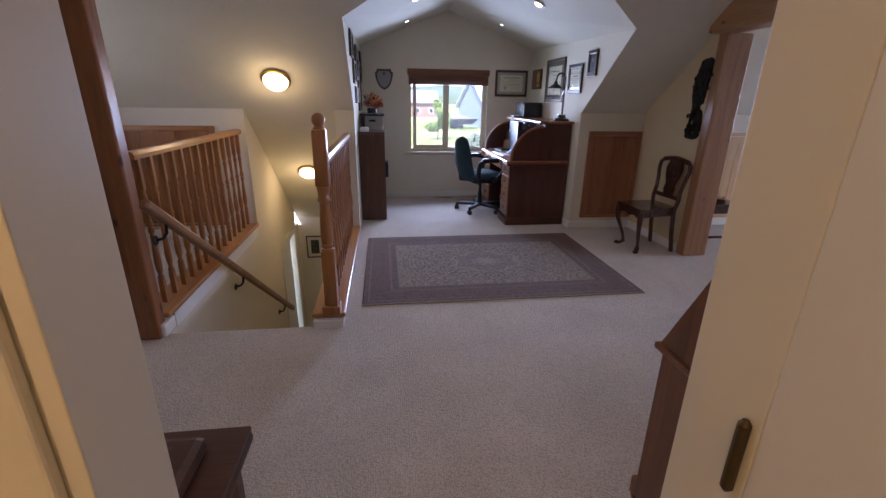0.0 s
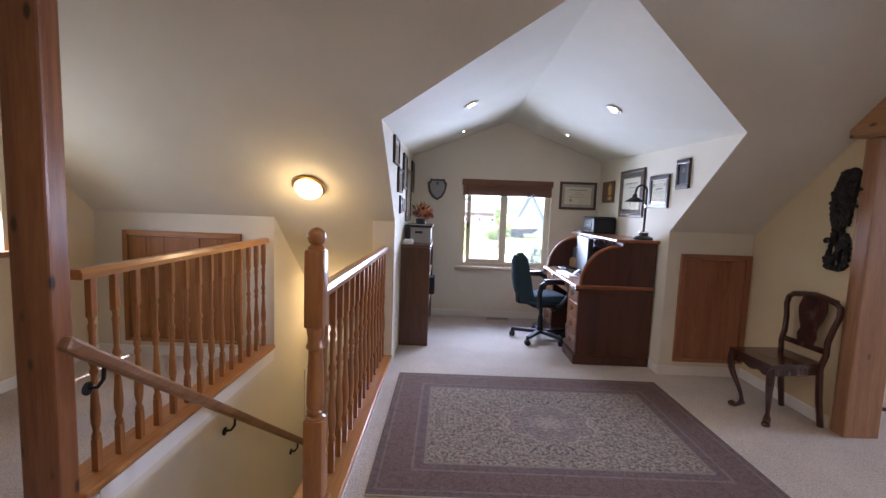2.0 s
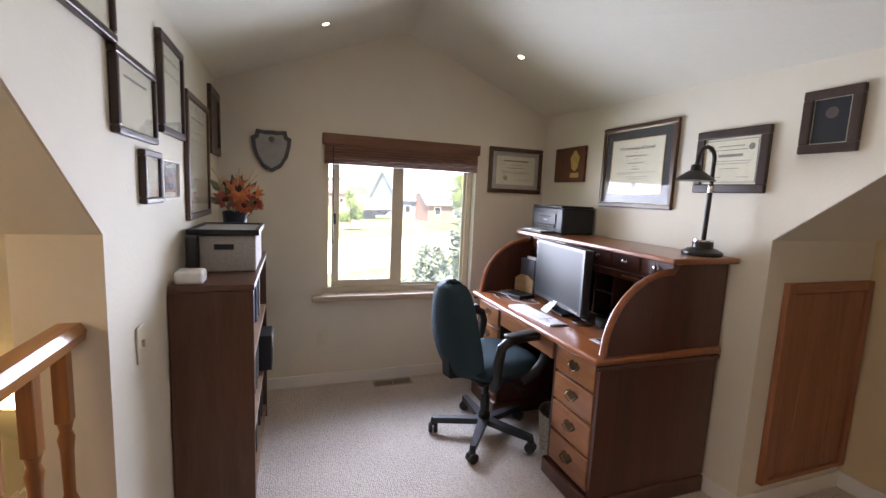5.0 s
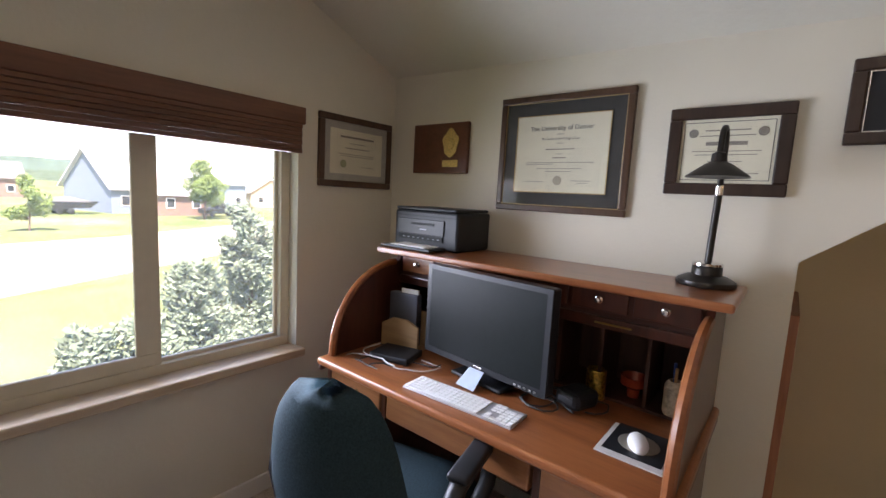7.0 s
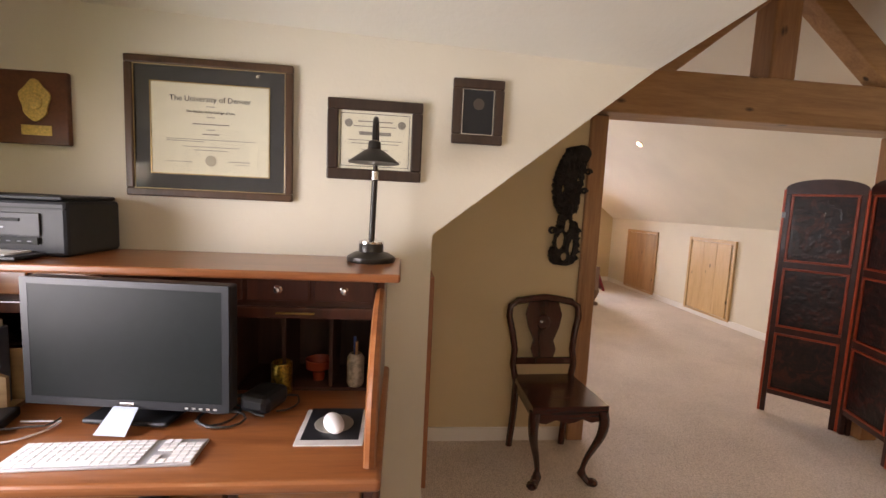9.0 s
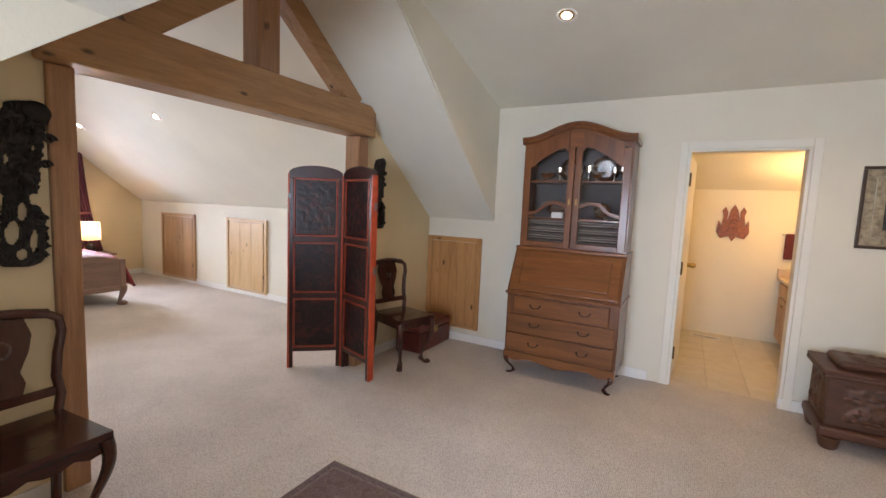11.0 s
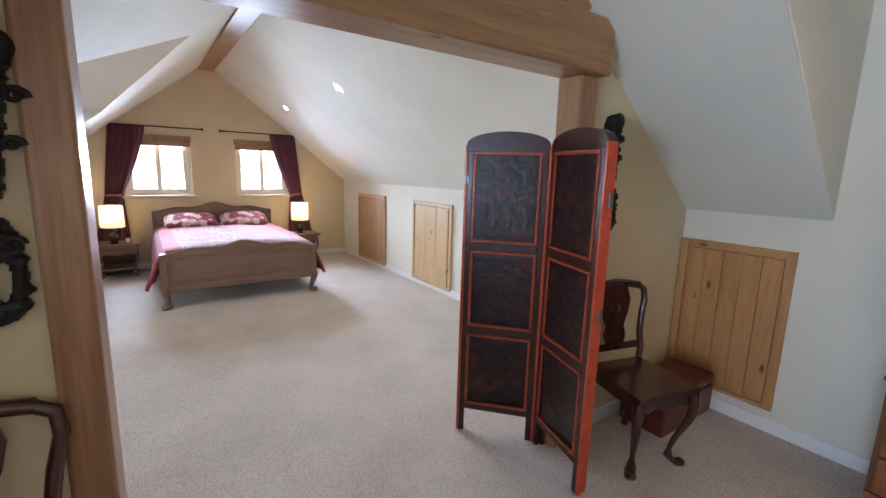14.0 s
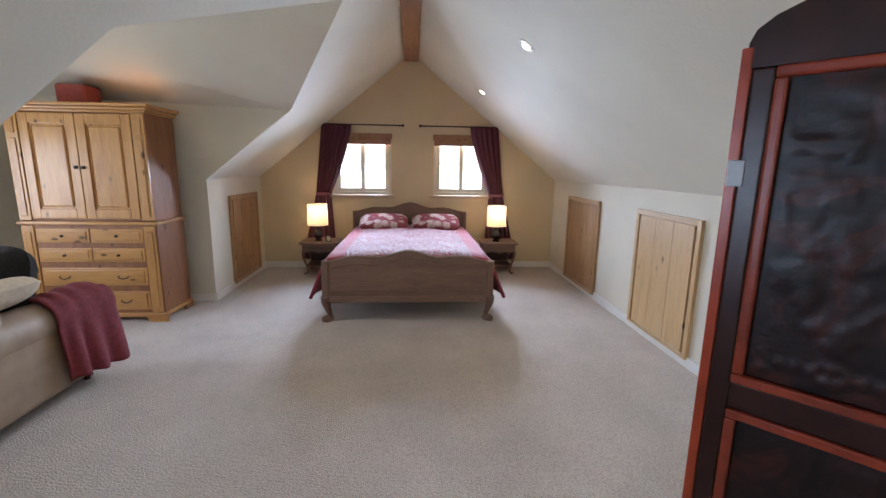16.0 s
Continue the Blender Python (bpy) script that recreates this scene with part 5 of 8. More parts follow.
for i, (x, y, z, r, k) in enumerate(((0.02, -0.04, 0.36, 0.085, 0), (-0.04, -0.06, 0.30, 0.07, 1), (0.07, -0.02, 0.30, 0.07, 1), (0.09, 0.05, 0.34, 0.06, 0), (0.0, 0.05, 0.40, 0.065, 2), (-0.06, 0.02, 0.38, 0.06, 2), (0.05, -0.07, 0.27, 0.06, 3), (-0.02, 0.08, 0.31, 0.06, 1), (0.11, -0.05, 0.29, 0.05, 3))):
    f = part("blossom", bloom((x, y, z), r, M_PETAL[k], (rng.uniform(0.5, 1.1) * (-1 if y > 0 else 1), rng.uniform(0.1, 0.9), rng.uniform(0, 3))), M_PETAL[k], fl)
    part("flower_centre", Mesh().ball((x, y, z + 0.01), r * 0.25, n=10), plain("flower_centre", (0.06, 0.03, 0.02), 0.9) if i == 0 else bpy.data.materials["flower_centre"], f)
    part("stem", Mesh().tube([(0, 0, 0.15), (x * 0.7, y * 0.7, z - 0.06), (x, y, z)], 0.003, 5), M_LEAF, fl)
for i in range(34):
    a, e = rng.uniform(0, 6.28), rng.uniform(0.2, 1.3)
    d = Vector((math.cos(a) * math.cos(e), math.sin(a) * math.cos(e), math.sin(e)))
    c = Vector((0, 0, 0.26)) + d * rng.uniform(0.08, 0.17)
    s = d.orthogonal().normalized() * rng.uniform(0.012, 0.02)
    part("leaf", Mesh().prism([c - d * 0.045, c + s, c + d * 0.05, c - s], (0.001, 0.001, 0.002)), M_LEAF if i % 3 else M_PETAL[2], fl)
for i in range(9):
    a = rng.uniform(0, 6.28)
    part("sprig", Mesh().tube([(0, 0, 0.22), (0.06 * math.cos(a), 0.06 * math.sin(a), 0.38), (0.12 * math.cos(a), 0.12 * math.sin(a), rng.uniform(0.42, 0.5))], 0.003, 5), M_PETAL[2], fl)

# ---- pictures and plaques ----
M_PAPER = plain("cream_paper", (0.71, 0.68, 0.53), 0.8, var=0.03, bumps=0.02)
M_INK = plain("ink", (0.06, 0.055, 0.05), 0.8, bumps=0)
M_INKG = plain("faded_ink", (0.24, 0.22, 0.18), 0.8, bumps=0)
M_MATDARK = plain("dark_mat_board", (0.040, 0.041, 0.038), 0.75, bumps=0.05)
M_FRAMEB = wood("dark_frame", (0.055, 0.03, 0.02), (0.03, 0.015, 0.01), "z", 0.35)
M_FRAMEW = wood("walnut_frame", (0.11, 0.055, 0.03), (0.055, 0.028, 0.015), "z", 0.35)
M_PICGLASS = glass_mat("picture_glass")


def words(text, size, material, parent, x, y, z):
    """Raised lettering as a mesh, centred at x, facing local -y."""
    cu = bpy.data.curves.new("lettering", "FONT")
    cu.body, cu.size, cu.extrude, cu.align_x = text, size, 0.0004, "CENTER"
    tmp = bpy.data.objects.new("lettering", cu)
    me = bpy.data.meshes.new_from_object(tmp)
    bpy.data.objects.remove(tmp)
    me.materials.append(material)
    ob = new("lettering", me)
    ob.parent, ob.matrix_basis = parent, pose(x, y, z, 90, 0, 0)
    return ob


def framed(name, label, category, m, w, h, fw, frame_mat, mat_w=0.0, mat_col=None, inner=None, lines=(), glass=True, depth=0.022, group=""):
    """A picture on a wall: m is the middle of its back, local x right, z up, -y to the room. lines: (x, z, width, height) bars of writing."""
    t = thing(name, label, category, m, group)
    a, b = w / 2, h / 2
    for x0, x1, z0, z1 in ((-a, a, b - fw, b), (-a, a, -b, -b + fw), (-a, -a + fw, -b + fw, b - fw), (a - fw, a, -b + fw, b - fw)):
        part("frame_side", Mesh().box(x0, x1, -depth, 0, z0, z1, min(0.005, fw / 3)), frame_mat, t)
    y = -depth * 0.5
    if mat_w:
        part("mount", Mesh().box(-a + fw, a - fw, y, y + 0.004, -b + fw, b - fw), mat_col, t)
        y -= 0.0015
    iw, ih = a - fw - mat_w, b - fw - mat_w
    pp = part("sheet", Mesh().box(-iw, iw, y, y + 0.0014, -ih, ih), inner or M_PAPER, t, "printed sheet")
    for x, z, lw, lh in lines:
        part("print", Mesh().box(x - lw / 2, x + lw / 2, y - 0.0008, y - 0.0001, z - lh * 0.4, z + lh * 0.4), M_INKG, pp)
    if glass:
        g = part("glass", Mesh().box(-a + fw, a - fw, -depth * 0.72, -depth * 0.72 + 0.002, -b + fw, b - fw), M_PICGLASS, t, "clear picture glass")
        g.visible_shadow = False
    return t, pp, y


def on_east(y, z):
    return pose(D1[1], y, z, 0, 0, -90)


def on_west(y, z):
    return pose(D1[0], y, z, 0, 0, 90)


M_GOLDLINE = plain("gold_fillet", (0.45, 0.33, 0.16), 0.4, 0.7)
# large diploma
t, pp, y = framed("framed_diploma", "large framed diploma with a dark mat on the office wall", "picture", on_east(5.403, 1.645), 0.587, 0.499, 0.028, M_FRAMEW, 0.060, M_MATDARK,
                  lines=[(0, 0.083, 0.03, 0.003), (0, 0.045, 0.03, 0.003), (0, 0.020, 0.13, 0.005), (0, 0.000, 0.03, 0.003), (0, -0.016, 0.06, 0.005), (0, -0.036, 0.31, 0.0025), (-0.09, -0.043, 0.13, 0.0025),
                         (0, -0.062, 0.20, 0.0025), (0, -0.074, 0.12, 0.0025), (-0.11, -0.118, 0.09, 0.002), (0.10, -0.112, 0.08, 0.003), (0.11, -0.122, 0.05, 0.002)])
words("The University of Denver", 0.0275, M_INK, pp, 0, y - 0.0006, 0.100)
words("The Faculty of the College of Law", 0.0125, M_INK, pp, 0, y - 0.0006, 0.060)
part("seal", Mesh().lathe((0, y - 0.002, -0.112), [(0.020, 0.0), (0.019, 0.001)], 20, "y"), plain("seal_grey", (0.42, 0.38, 0.28), 0.6), pp)
for x0, x1, z0, z1 in ((-0.210, 0.210, 0.1615, 0.1655), (-0.210, 0.210, -0.1655, -0.1615), (-0.210, -0.206, -0.1615, 0.1615), (0.206, 0.210, -0.1615, 0.1615)):
    part("fillet", Mesh().box(x0, x1, y - 0.002, y + 0.001, z0, z1), M_GOLDLINE, t)
for s_ in (-1, 1):
    part("inner_moulding", Mesh().box(-0.266, 0.266, -0.017, -0.0125, s_ * 0.222 - 0.003, s_ * 0.222 + 0.003, 0.001), M_GOLDLINE, t)
    part("inner_moulding", Mesh().box(s_ * 0.266 - 0.003, s_ * 0.266 + 0.003, -0.017, -0.0125, -0.219, 0.219, 0.001), M_GOLDLINE, t)
# certificate by the lamp
t, pp, y = framed("framed_certificate", "dark framed certificate behind the desk lamp", "picture", on_east(4.805, 1.643), 0.358, 0.30, 0.041, M_FRAMEB,
                  lines=[(0, 0.07, 0.13, 0.005), (0, 0.052, 0.16, 0.004), (0, 0.026, 0.12, 0.016), (0, 0.0, 0.2, 0.003), (0, -0.012, 0.18, 0.003), (0, -0.035, 0.10, 0.003), (-0.07, -0.075, 0.06, 0.003), (0.07, -0.075, 0.06, 0.003)])
for x in (-0.10, 0.10):
    part("emblem", Mesh().lathe((x, y - 0.0015, 0.062), [(0.015, 0.0), (0.014, 0.001)], 18, "y").lathe((x, y - 0.0022, 0.062), [(0.008, 0.0), (0.007, 0.0007)], 14, "y"), M_INKG, pp)
for x0, x1, z0, z1 in ((-0.13, 0.13, 0.097, 0.099), (-0.13, 0.13, -0.099, -0.097), (-0.13, -0.128, -0.097, 0.097), (0.128, 0.13, -0.097, 0.097)):
    part("border_line", Mesh().box(x0, x1, y - 0.001, y - 0.0002, z0, z1), M_INK, pp)
# small black plaque
t, pp, y = framed("wall_plaque", "small dark wooden plaque with a silver-lined black plate", "plaque", on_east(4.414, 1.775), 0.20, 0.245, 0.036, M_FRAMEB, inner=M_BLKPLAS, glass=False)
for x0, x1, z0, z1 in ((-0.062, 0.062, 0.083, 0.086), (-0.062, 0.062, -0.086, -0.083), (-0.062, -0.059, -0.083, 0.083), (0.059, 0.062, -0.083, 0.083)):
    part("border_line", Mesh().box(x0, x1, y - 0.002, y - 0.0004, z0, z1), M_CHROME, pp)
part("emblem", Mesh().lathe((0.002, y - 0.002, 0.03), [(0.022, 0.0), (0.02, 0.0015)], 18, "y"), plain("dull_silver", (0.12, 0.10, 0.09), 0.4, 0.8), pp)
# badge plaque
M_PLAQ = wood("cherry_plaque", (0.17, 0.06, 0.03), (0.09, 0.03, 0.015), "y", 0.3)
M_BADGE = plain("polished_brass", (0.70, 0.52, 0.20), 0.5, 0.75, var=0.25, scale=120, bumps=0.3)
bp = thing("badge_plaque", "cherry wood plaque with a brass badge", "plaque", on_east(6.062, 1.685))
part("board", Mesh().box(-0.182, 0.182, -0.02, 0, -0.127, 0.127, 0.006), M_PLAQ, bp)
sh = [(0.075 + 0.048 * math.sin(a) * (1 + 0.12 * math.cos(5 * a)), -0.0201, 0.025 + 0.068 * math.cos(a) * (1 + 0.08 * math.cos(4 * a))) for a in [2 * math.pi * i / 28 for i in range(28)]]
part("badge", Mesh().prism(sh, (0, -0.006, 0)).lathe((0.075, -0.034, 0.02), [(0.012, 0.0), (0.026, 0.004), (0.028, 0.0085)], 16, "y"), M_BADGE, bp, "brass badge")
part("name_plate", Mesh().box(0.025, 0.125, -0.0225, -0.0201, -0.095, -0.06, 0.001), M_BADGE, bp, "brass plate")
# certificate by the window
t, pp, y = framed("framed_certificate", "walnut framed certificate beside the window", "picture", pose(1.938, YB, 1.638), 0.475, 0.355, 0.032, M_FRAMEW, 0.035, plain("grey_mat", (0.42, 0.40, 0.36), 0.8),
                  lines=[(0, 0.075, 0.22, 0.012), (0, 0.045, 0.10, 0.004), (0, 0.02, 0.16, 0.005), (0, -0.01, 0.24, 0.003), (0, -0.02, 0.22, 0.003), (0.07, -0.07, 0.08, 0.003)])
part("seal", Mesh().lathe((-0.09, y - 0.002, -0.06), [(0.02, 0.0), (0.018, 0.001)], 18, "y"), plain("green_seal", (0.35, 0.37, 0.22), 0.6), pp)
# shield
sd = thing("shield_plaque", "shield-shaped plaque with a dark rim on the gable wall", "plaque", pose(0.12, YB, 1.66))
outline = [(0, -0.14), (-0.06, -0.105), (-0.10, -0.04), (-0.118, 0.03), (-0.125, 0.085), (-0.10, 0.10), (-0.092, 0.135), (-0.04, 0.128), (0, 0.132), (0.04, 0.128), (0.092, 0.135), (0.10, 0.10), (0.125, 0.085), (0.118, 0.03), (0.10, -0.04), (0.06, -0.105)]
part("rim", Mesh().prism([(x, 0, z) for x, z in outline], (0, -0.018, 0)), plain("slate_wood", (0.06, 0.06, 0.065), 0.5), sd)
part("plate", Mesh().prism([(x * 0.78, -0.0185, z * 0.80) for x, z in outline], (0, -0.004, 0)), plain("pewter_plate", (0.30, 0.30, 0.30), 0.45, 0.3), sd, "pale pewter plate")
part("emblem", Mesh().lathe((0, -0.028, 0.075), [(0.016, 0.0), (0.018, 0.005)], 16, "y"), plain("dull_bronze", (0.12, 0.1, 0.08), 0.4, 0.6), sd)
# west wall group
G = "frames on the office west wall"
t, pp, y = framed("framed_certificate", "large walnut framed certificate above the bookcase", "picture", on_west(5.735, 1.545), 0.53, 0.57, 0.03, M_FRAMEW, 0.0, lines=[(0, 0.18, 0.3, 0.012), (0, 0.12, 0.2, 0.006), (0, 0.08, 0.26, 0.004), (0, -0.1, 0.3, 0.004)], group=G)
framed("framed_certificate", "dark framed certificate high on the office wall", "picture", on_west(5.25, 1.775), 0.34, 0.35, 0.028, M_FRAMEB, 0.0, lines=[(0, 0.1, 0.2, 0.008), (0, 0.05, 0.22, 0.004)], group=G)
framed("wall_plaque", "dark wooden plaque near the corner", "plaque", on_west(6.235, 1.79), 0.33, 0.38, 0.05, M_FRAMEB, 0.0, inner=M_FRAMEW, glass=False, group=G)
framed("framed_photo", "small white-matted picture on the office wall", "picture", on_west(5.17, 1.435), 0.24, 0.145, 0.008, M_TRIM, 0.02, M_PAPER, inner=plain("grey_photo", (0.16, 0.15, 0.14), 0.5, var=0.6, scale=18), group=G)
framed("framed_photo", "small dark framed picture on the office wall", "picture", on_west(4.95, 1.44), 0.19, 0.17, 0.02, M_FRAMEB, 0.0, group=G)
framed("framed_certificate", "black framed certificate near the dormer mouth", "picture", on_west(4.49, 1.885), 0.36, 0.225, 0.022, M_FRAMEB, 0.0, lines=[(0, 0.05, 0.2, 0.01)], group=G)
framed("framed_certificate", "black framed certificate in the middle of the group", "picture", on_west(4.83, 1.66), 0.36, 0.225, 0.022, M_FRAMEB, 0.0, lines=[(0, 0.05, 0.2, 0.01)], group=G)

# outlets, vent
def outlet(m, label, tog=False):
    o = thing("wall_switch" if tog else "wall_outlet", label, "switch" if tog else "outlet", m)
    part("plate", Mesh().box(-0.035, 0.035, -0.006, 0, -0.057, 0.057, 0.003), M_VINYL, o)
    if tog:
        part("toggle", Mesh().box(-0.005, 0.005, -0.016, -0.006, -0.01, 0.012, 0.002), M_VINYL, o)
    else:
        for z in (-0.022, 0.022):
            part("socket", Mesh().box(-0.014, 0.014, -0.009, -0.006, z - 0.014, z + 0.014, 0.004), M_VINYL, o)
    return o


outlet(pose(0.46, YB, 0.36), "almond wall outlet under the window")
outlet(pose(5.0, YS, 0.33, 0, 0, 180), "almond wall outlet on the knee wall")
outlet(pose(8.6, YS, 0.33, 0, 0, 180), "almond wall outlet on the knee wall near the bed")
outlet(pose(-0.86, YS, 1.03, 0, 0, 180), "almond light switch beside the doorway", True)
outlet(pose(4.52, YN, 1.08), "almond light switch on the knee wall", True)
outlet(pose(D1[0], 4.80, 0.93, 0, 0, 90), "almond light switch on the office wall", True)


def register(m, material, label):
    v = thing("floor_vent", label, "floor vent", m)
    part("frame", Mesh().box(-0.15, 0.15, -0.055, -0.042, 0, 0.006, 0.002).box(-0.15, 0.15, 0.042, 0.055, 0, 0.006, 0.002).box(-0.15, -0.137, -0.042, 0.042, 0, 0.006).box(0.137, 0.15, -0.042, 0.042, 0, 0.006).box(-0.006, 0.006, -0.042, 0.042, 0, 0.006), material, v)
    part("well", Mesh().box(-0.137, 0.137, -0.042, 0.042, 0.0, 0.0015), M_BLACK, v, "dark slot")
    for i in range(20):
        x = -0.128 + i * 0.0135
        if abs(x) > 0.012:
            part("slat", Mesh().box(x - 0.002, x + 0.002, -0.042, 0.042, 0.0016, 0.005), material, v)


register(pose(0.965, 6.33, 0.0), plain("beige_register", (0.42, 0.34, 0.25), 0.45, 0.1), "beige metal floor vent below the window")

# ---- rug ----
def rug_mat():
    m, n, l, b = mat_base("persian_rug", 0.95, 0, 0.1)
    tc = n.new("ShaderNodeTexCoord")
    v = tc.outputs["Object"]
    sep = n.new("ShaderNodeSeparateXYZ")
    l.new(v, sep.inputs[0])

    def math_node(op, a, b2=None):
        x = n.new("ShaderNodeMath")
        x.operation = op
        for i, q in enumerate((a, b2)):
            if q is None:
                continue
            if isinstance(q, (int, float)):
                x.inputs[i].default_value = q
            else:
                l.new(q, x.inputs[i])
        return x.outputs[0]
    ax, ay = math_node("ABSOLUTE", sep.outputs[0]), math_node("ABSOLUTE", sep.outputs[1])
    edge = math_node("MINIMUM", math_node("SUBTRACT", 1.085, ax), math_node("SUBTRACT", 0.79, ay))
    # mirrored coordinates give the woven symmetry
    comb = n.new("ShaderNodeCombineXYZ")
    l.new(ax, comb.inputs[0])
    l.new(ay, comb.inputs[1])
    s = comb.outputs[0]
    vo = n.new("ShaderNodeTexVoronoi")
    vo.inputs["Scale"].default_value = 21
    l.new(s, vo.inputs["Vector"])
    nz = noise_node(n, l, s, 25, 3, 0.6, 1.5)
    nz2 = noise_node(n, l, s, 46, 2, 0.6, 0.6)
    field = ramp(n, l, nz, (0.38, (0.055, 0.045, 0.055)), (0.44, (0.16, 0.12, 0.095)), (0.50, (0.30, 0.25, 0.185)), (0.56, (0.085, 0.040, 0.040)), (0.66, (0.19, 0.10, 0.085)))
    field = mixc(n, l, ramp(n, l, vo.outputs["Distance"], (0.13, (1, 1, 1)), (0.2, (0, 0, 0))), field, (0.07, 0.07, 0.09))
    field = mixc(n, l, ramp(n, l, nz2, (0.52, (0, 0, 0)), (0.56, (1, 1, 1))), field, (0.28, 0.24, 0.19))
    r2 = math_node("SQRT", math_node("ADD", math_node("POWER", math_node("MULTIPLY", ax, 0.8), 2.0), math_node("POWER", ay, 2.0)))
    at = math_node("ARCTAN2", ay, ax)
    scal = math_node("ADD", r2, math_node("MULTIPLY", math_node("COSINE", math_node("MULTIPLY", at, 8.0)), 0.022))
    med = ramp(n, l, scal, (0.05, (0.40, 0.34, 0.27)), (0.06, (0.16, 0.09, 0.09)), (0.09, (0.36, 0.3, 0.25)), (0.10, (0.15, 0.10, 0.105)), (0.22, (0.19, 0.12, 0.115)), (0.23, (0.4, 0.35, 0.27)))
    medm = ramp(n, l, scal, (0.235, (1, 1, 1)), (0.245, (0, 0, 0)))
    field = mixc(n, l, medm, field, mixc(n, l, 0.62, med, field))
    bnz = ramp(n, l, noise_node(n, l, s, 26, 2, 0.5, 1.0), (0.44, (0.095, 0.045, 0.042)), (0.5, (0.19, 0.12, 0.095)), (0.58, (0.11, 0.068, 0.066)))
    border = ramp(n, l, edge, (0.0, (0.13, 0.095, 0.09)), (0.035, (0.10, 0.08, 0.08)), (0.045, (0.26, 0.21, 0.18)), (0.055, (0.125, 0.08, 0.068)), (0.205, (0.135, 0.085, 0.07)), (0.215, (0.28, 0.23, 0.19)), (0.225, (0.12, 0.09, 0.09)), (0.272, (0.13, 0.095, 0.09)), (0.28, (0.34, 0.29, 0.23)))
    border = mixc(n, l, 0.55, border, bnz)
    inside = ramp(n, l, edge, (0.285, (0, 0, 0)), (0.29, (1, 1, 1)))
    col = mixc(n, l, inside, border, field)
    l.new(col, b.inputs["Base Color"])
    w = n.new("ShaderNodeTexNoise")
    w.inputs["Scale"].default_value = 220
    l.new(v, w.inputs["Vector"])
    bump(n, l, b, w.outputs[0], 0.5, 0.004)
    b.inputs["Sheen Weight"].default_value = 0.15
    return m


rug = thing("persian_rug", "faded maroon and cream Persian rug with a central medallion", "rug", pose(0.985, 3.555, 0.0))
part("rug_face", Mesh().box(-1.085, 1.085, -0.79, 0.79, 0.002, 0.012, 0.004), rug_mat(), rug)
M_BINDING = plain("rug_binding", (0.36, 0.32, 0.24), 0.95)
for y in (-0.79, 0.79):
    part("binding", Mesh().tube([(-1.085, y, 0.007), (1.085, y, 0.007)], 0.006, 6), M_BINDING, rug)

# lower hall picture
t, pp, y = framed("framed_picture", "small dark picture in a white mat on the lower hall wall", "picture", pose(-1.03, 6.6, -0.82), 0.26, 0.36, 0.018, M_FRAMEB, 0.05, M_PAPER, inner=M_MATDARK)

# ---- main room ----
M_ROSE = wood("dark_rosewood_z", (0.075, 0.022, 0.014), (0.035, 0.011, 0.008), "z", 0.25, coat=0.4)
M_ROSEX = wood("dark_rosewood_x", (0.07, 0.021, 0.014), (0.03, 0.010, 0.008), "x", 0.22, coat=0.5)


def cabriole(h, r, bend, foot=True, n=10):
    """A curved leg: knee out, ankle in, pad foot out; local +x is outwards."""
    pts, rad = [], []
    for i in range(13):
        u = i / 12
        z = h * (1 - u)
        off = bend * (math.sin(math.pi * (0.25 + 1.35 * u)) * (1 - 0.15 * u)) if u < 0.97 else bend * 0.1
        pts.append(Vector((off - bend * 0.6, 0, max(z, 0.0))))
        rad.append(r * (1.0 - 0.55 * min(1, u * 1.25) + (0.35 if u > 0.9 and foot else 0)))
    m = Mesh()
    rings = []
    for p, rr in zip(pts, rad):
        rings.append([m.bm.verts.new(p + Vector((rr * math.cos(2 * math.pi * k / n), rr * math.sin(2 * math.pi * k / n), 0))) for k in range(n)])
    for p, q in zip(rings, rings[1:]):
        for k in range(n):
            m.bm.faces.new((q[k], q[(k + 1) % n], p[(k + 1) % n], p[k]))
    m.bm.faces.new(rings[0])
    m.bm.faces.new(rings[-1][::-1])
    if foot:
        m.lathe((pts[-1].x + r * 0.35, 0, 0), [(r * 0.75, 0.0), (r * 0.95, r * 0.35), (r * 0.8, r * 0.8), (r * 0.3, r * 1.1)], 12)
    return m


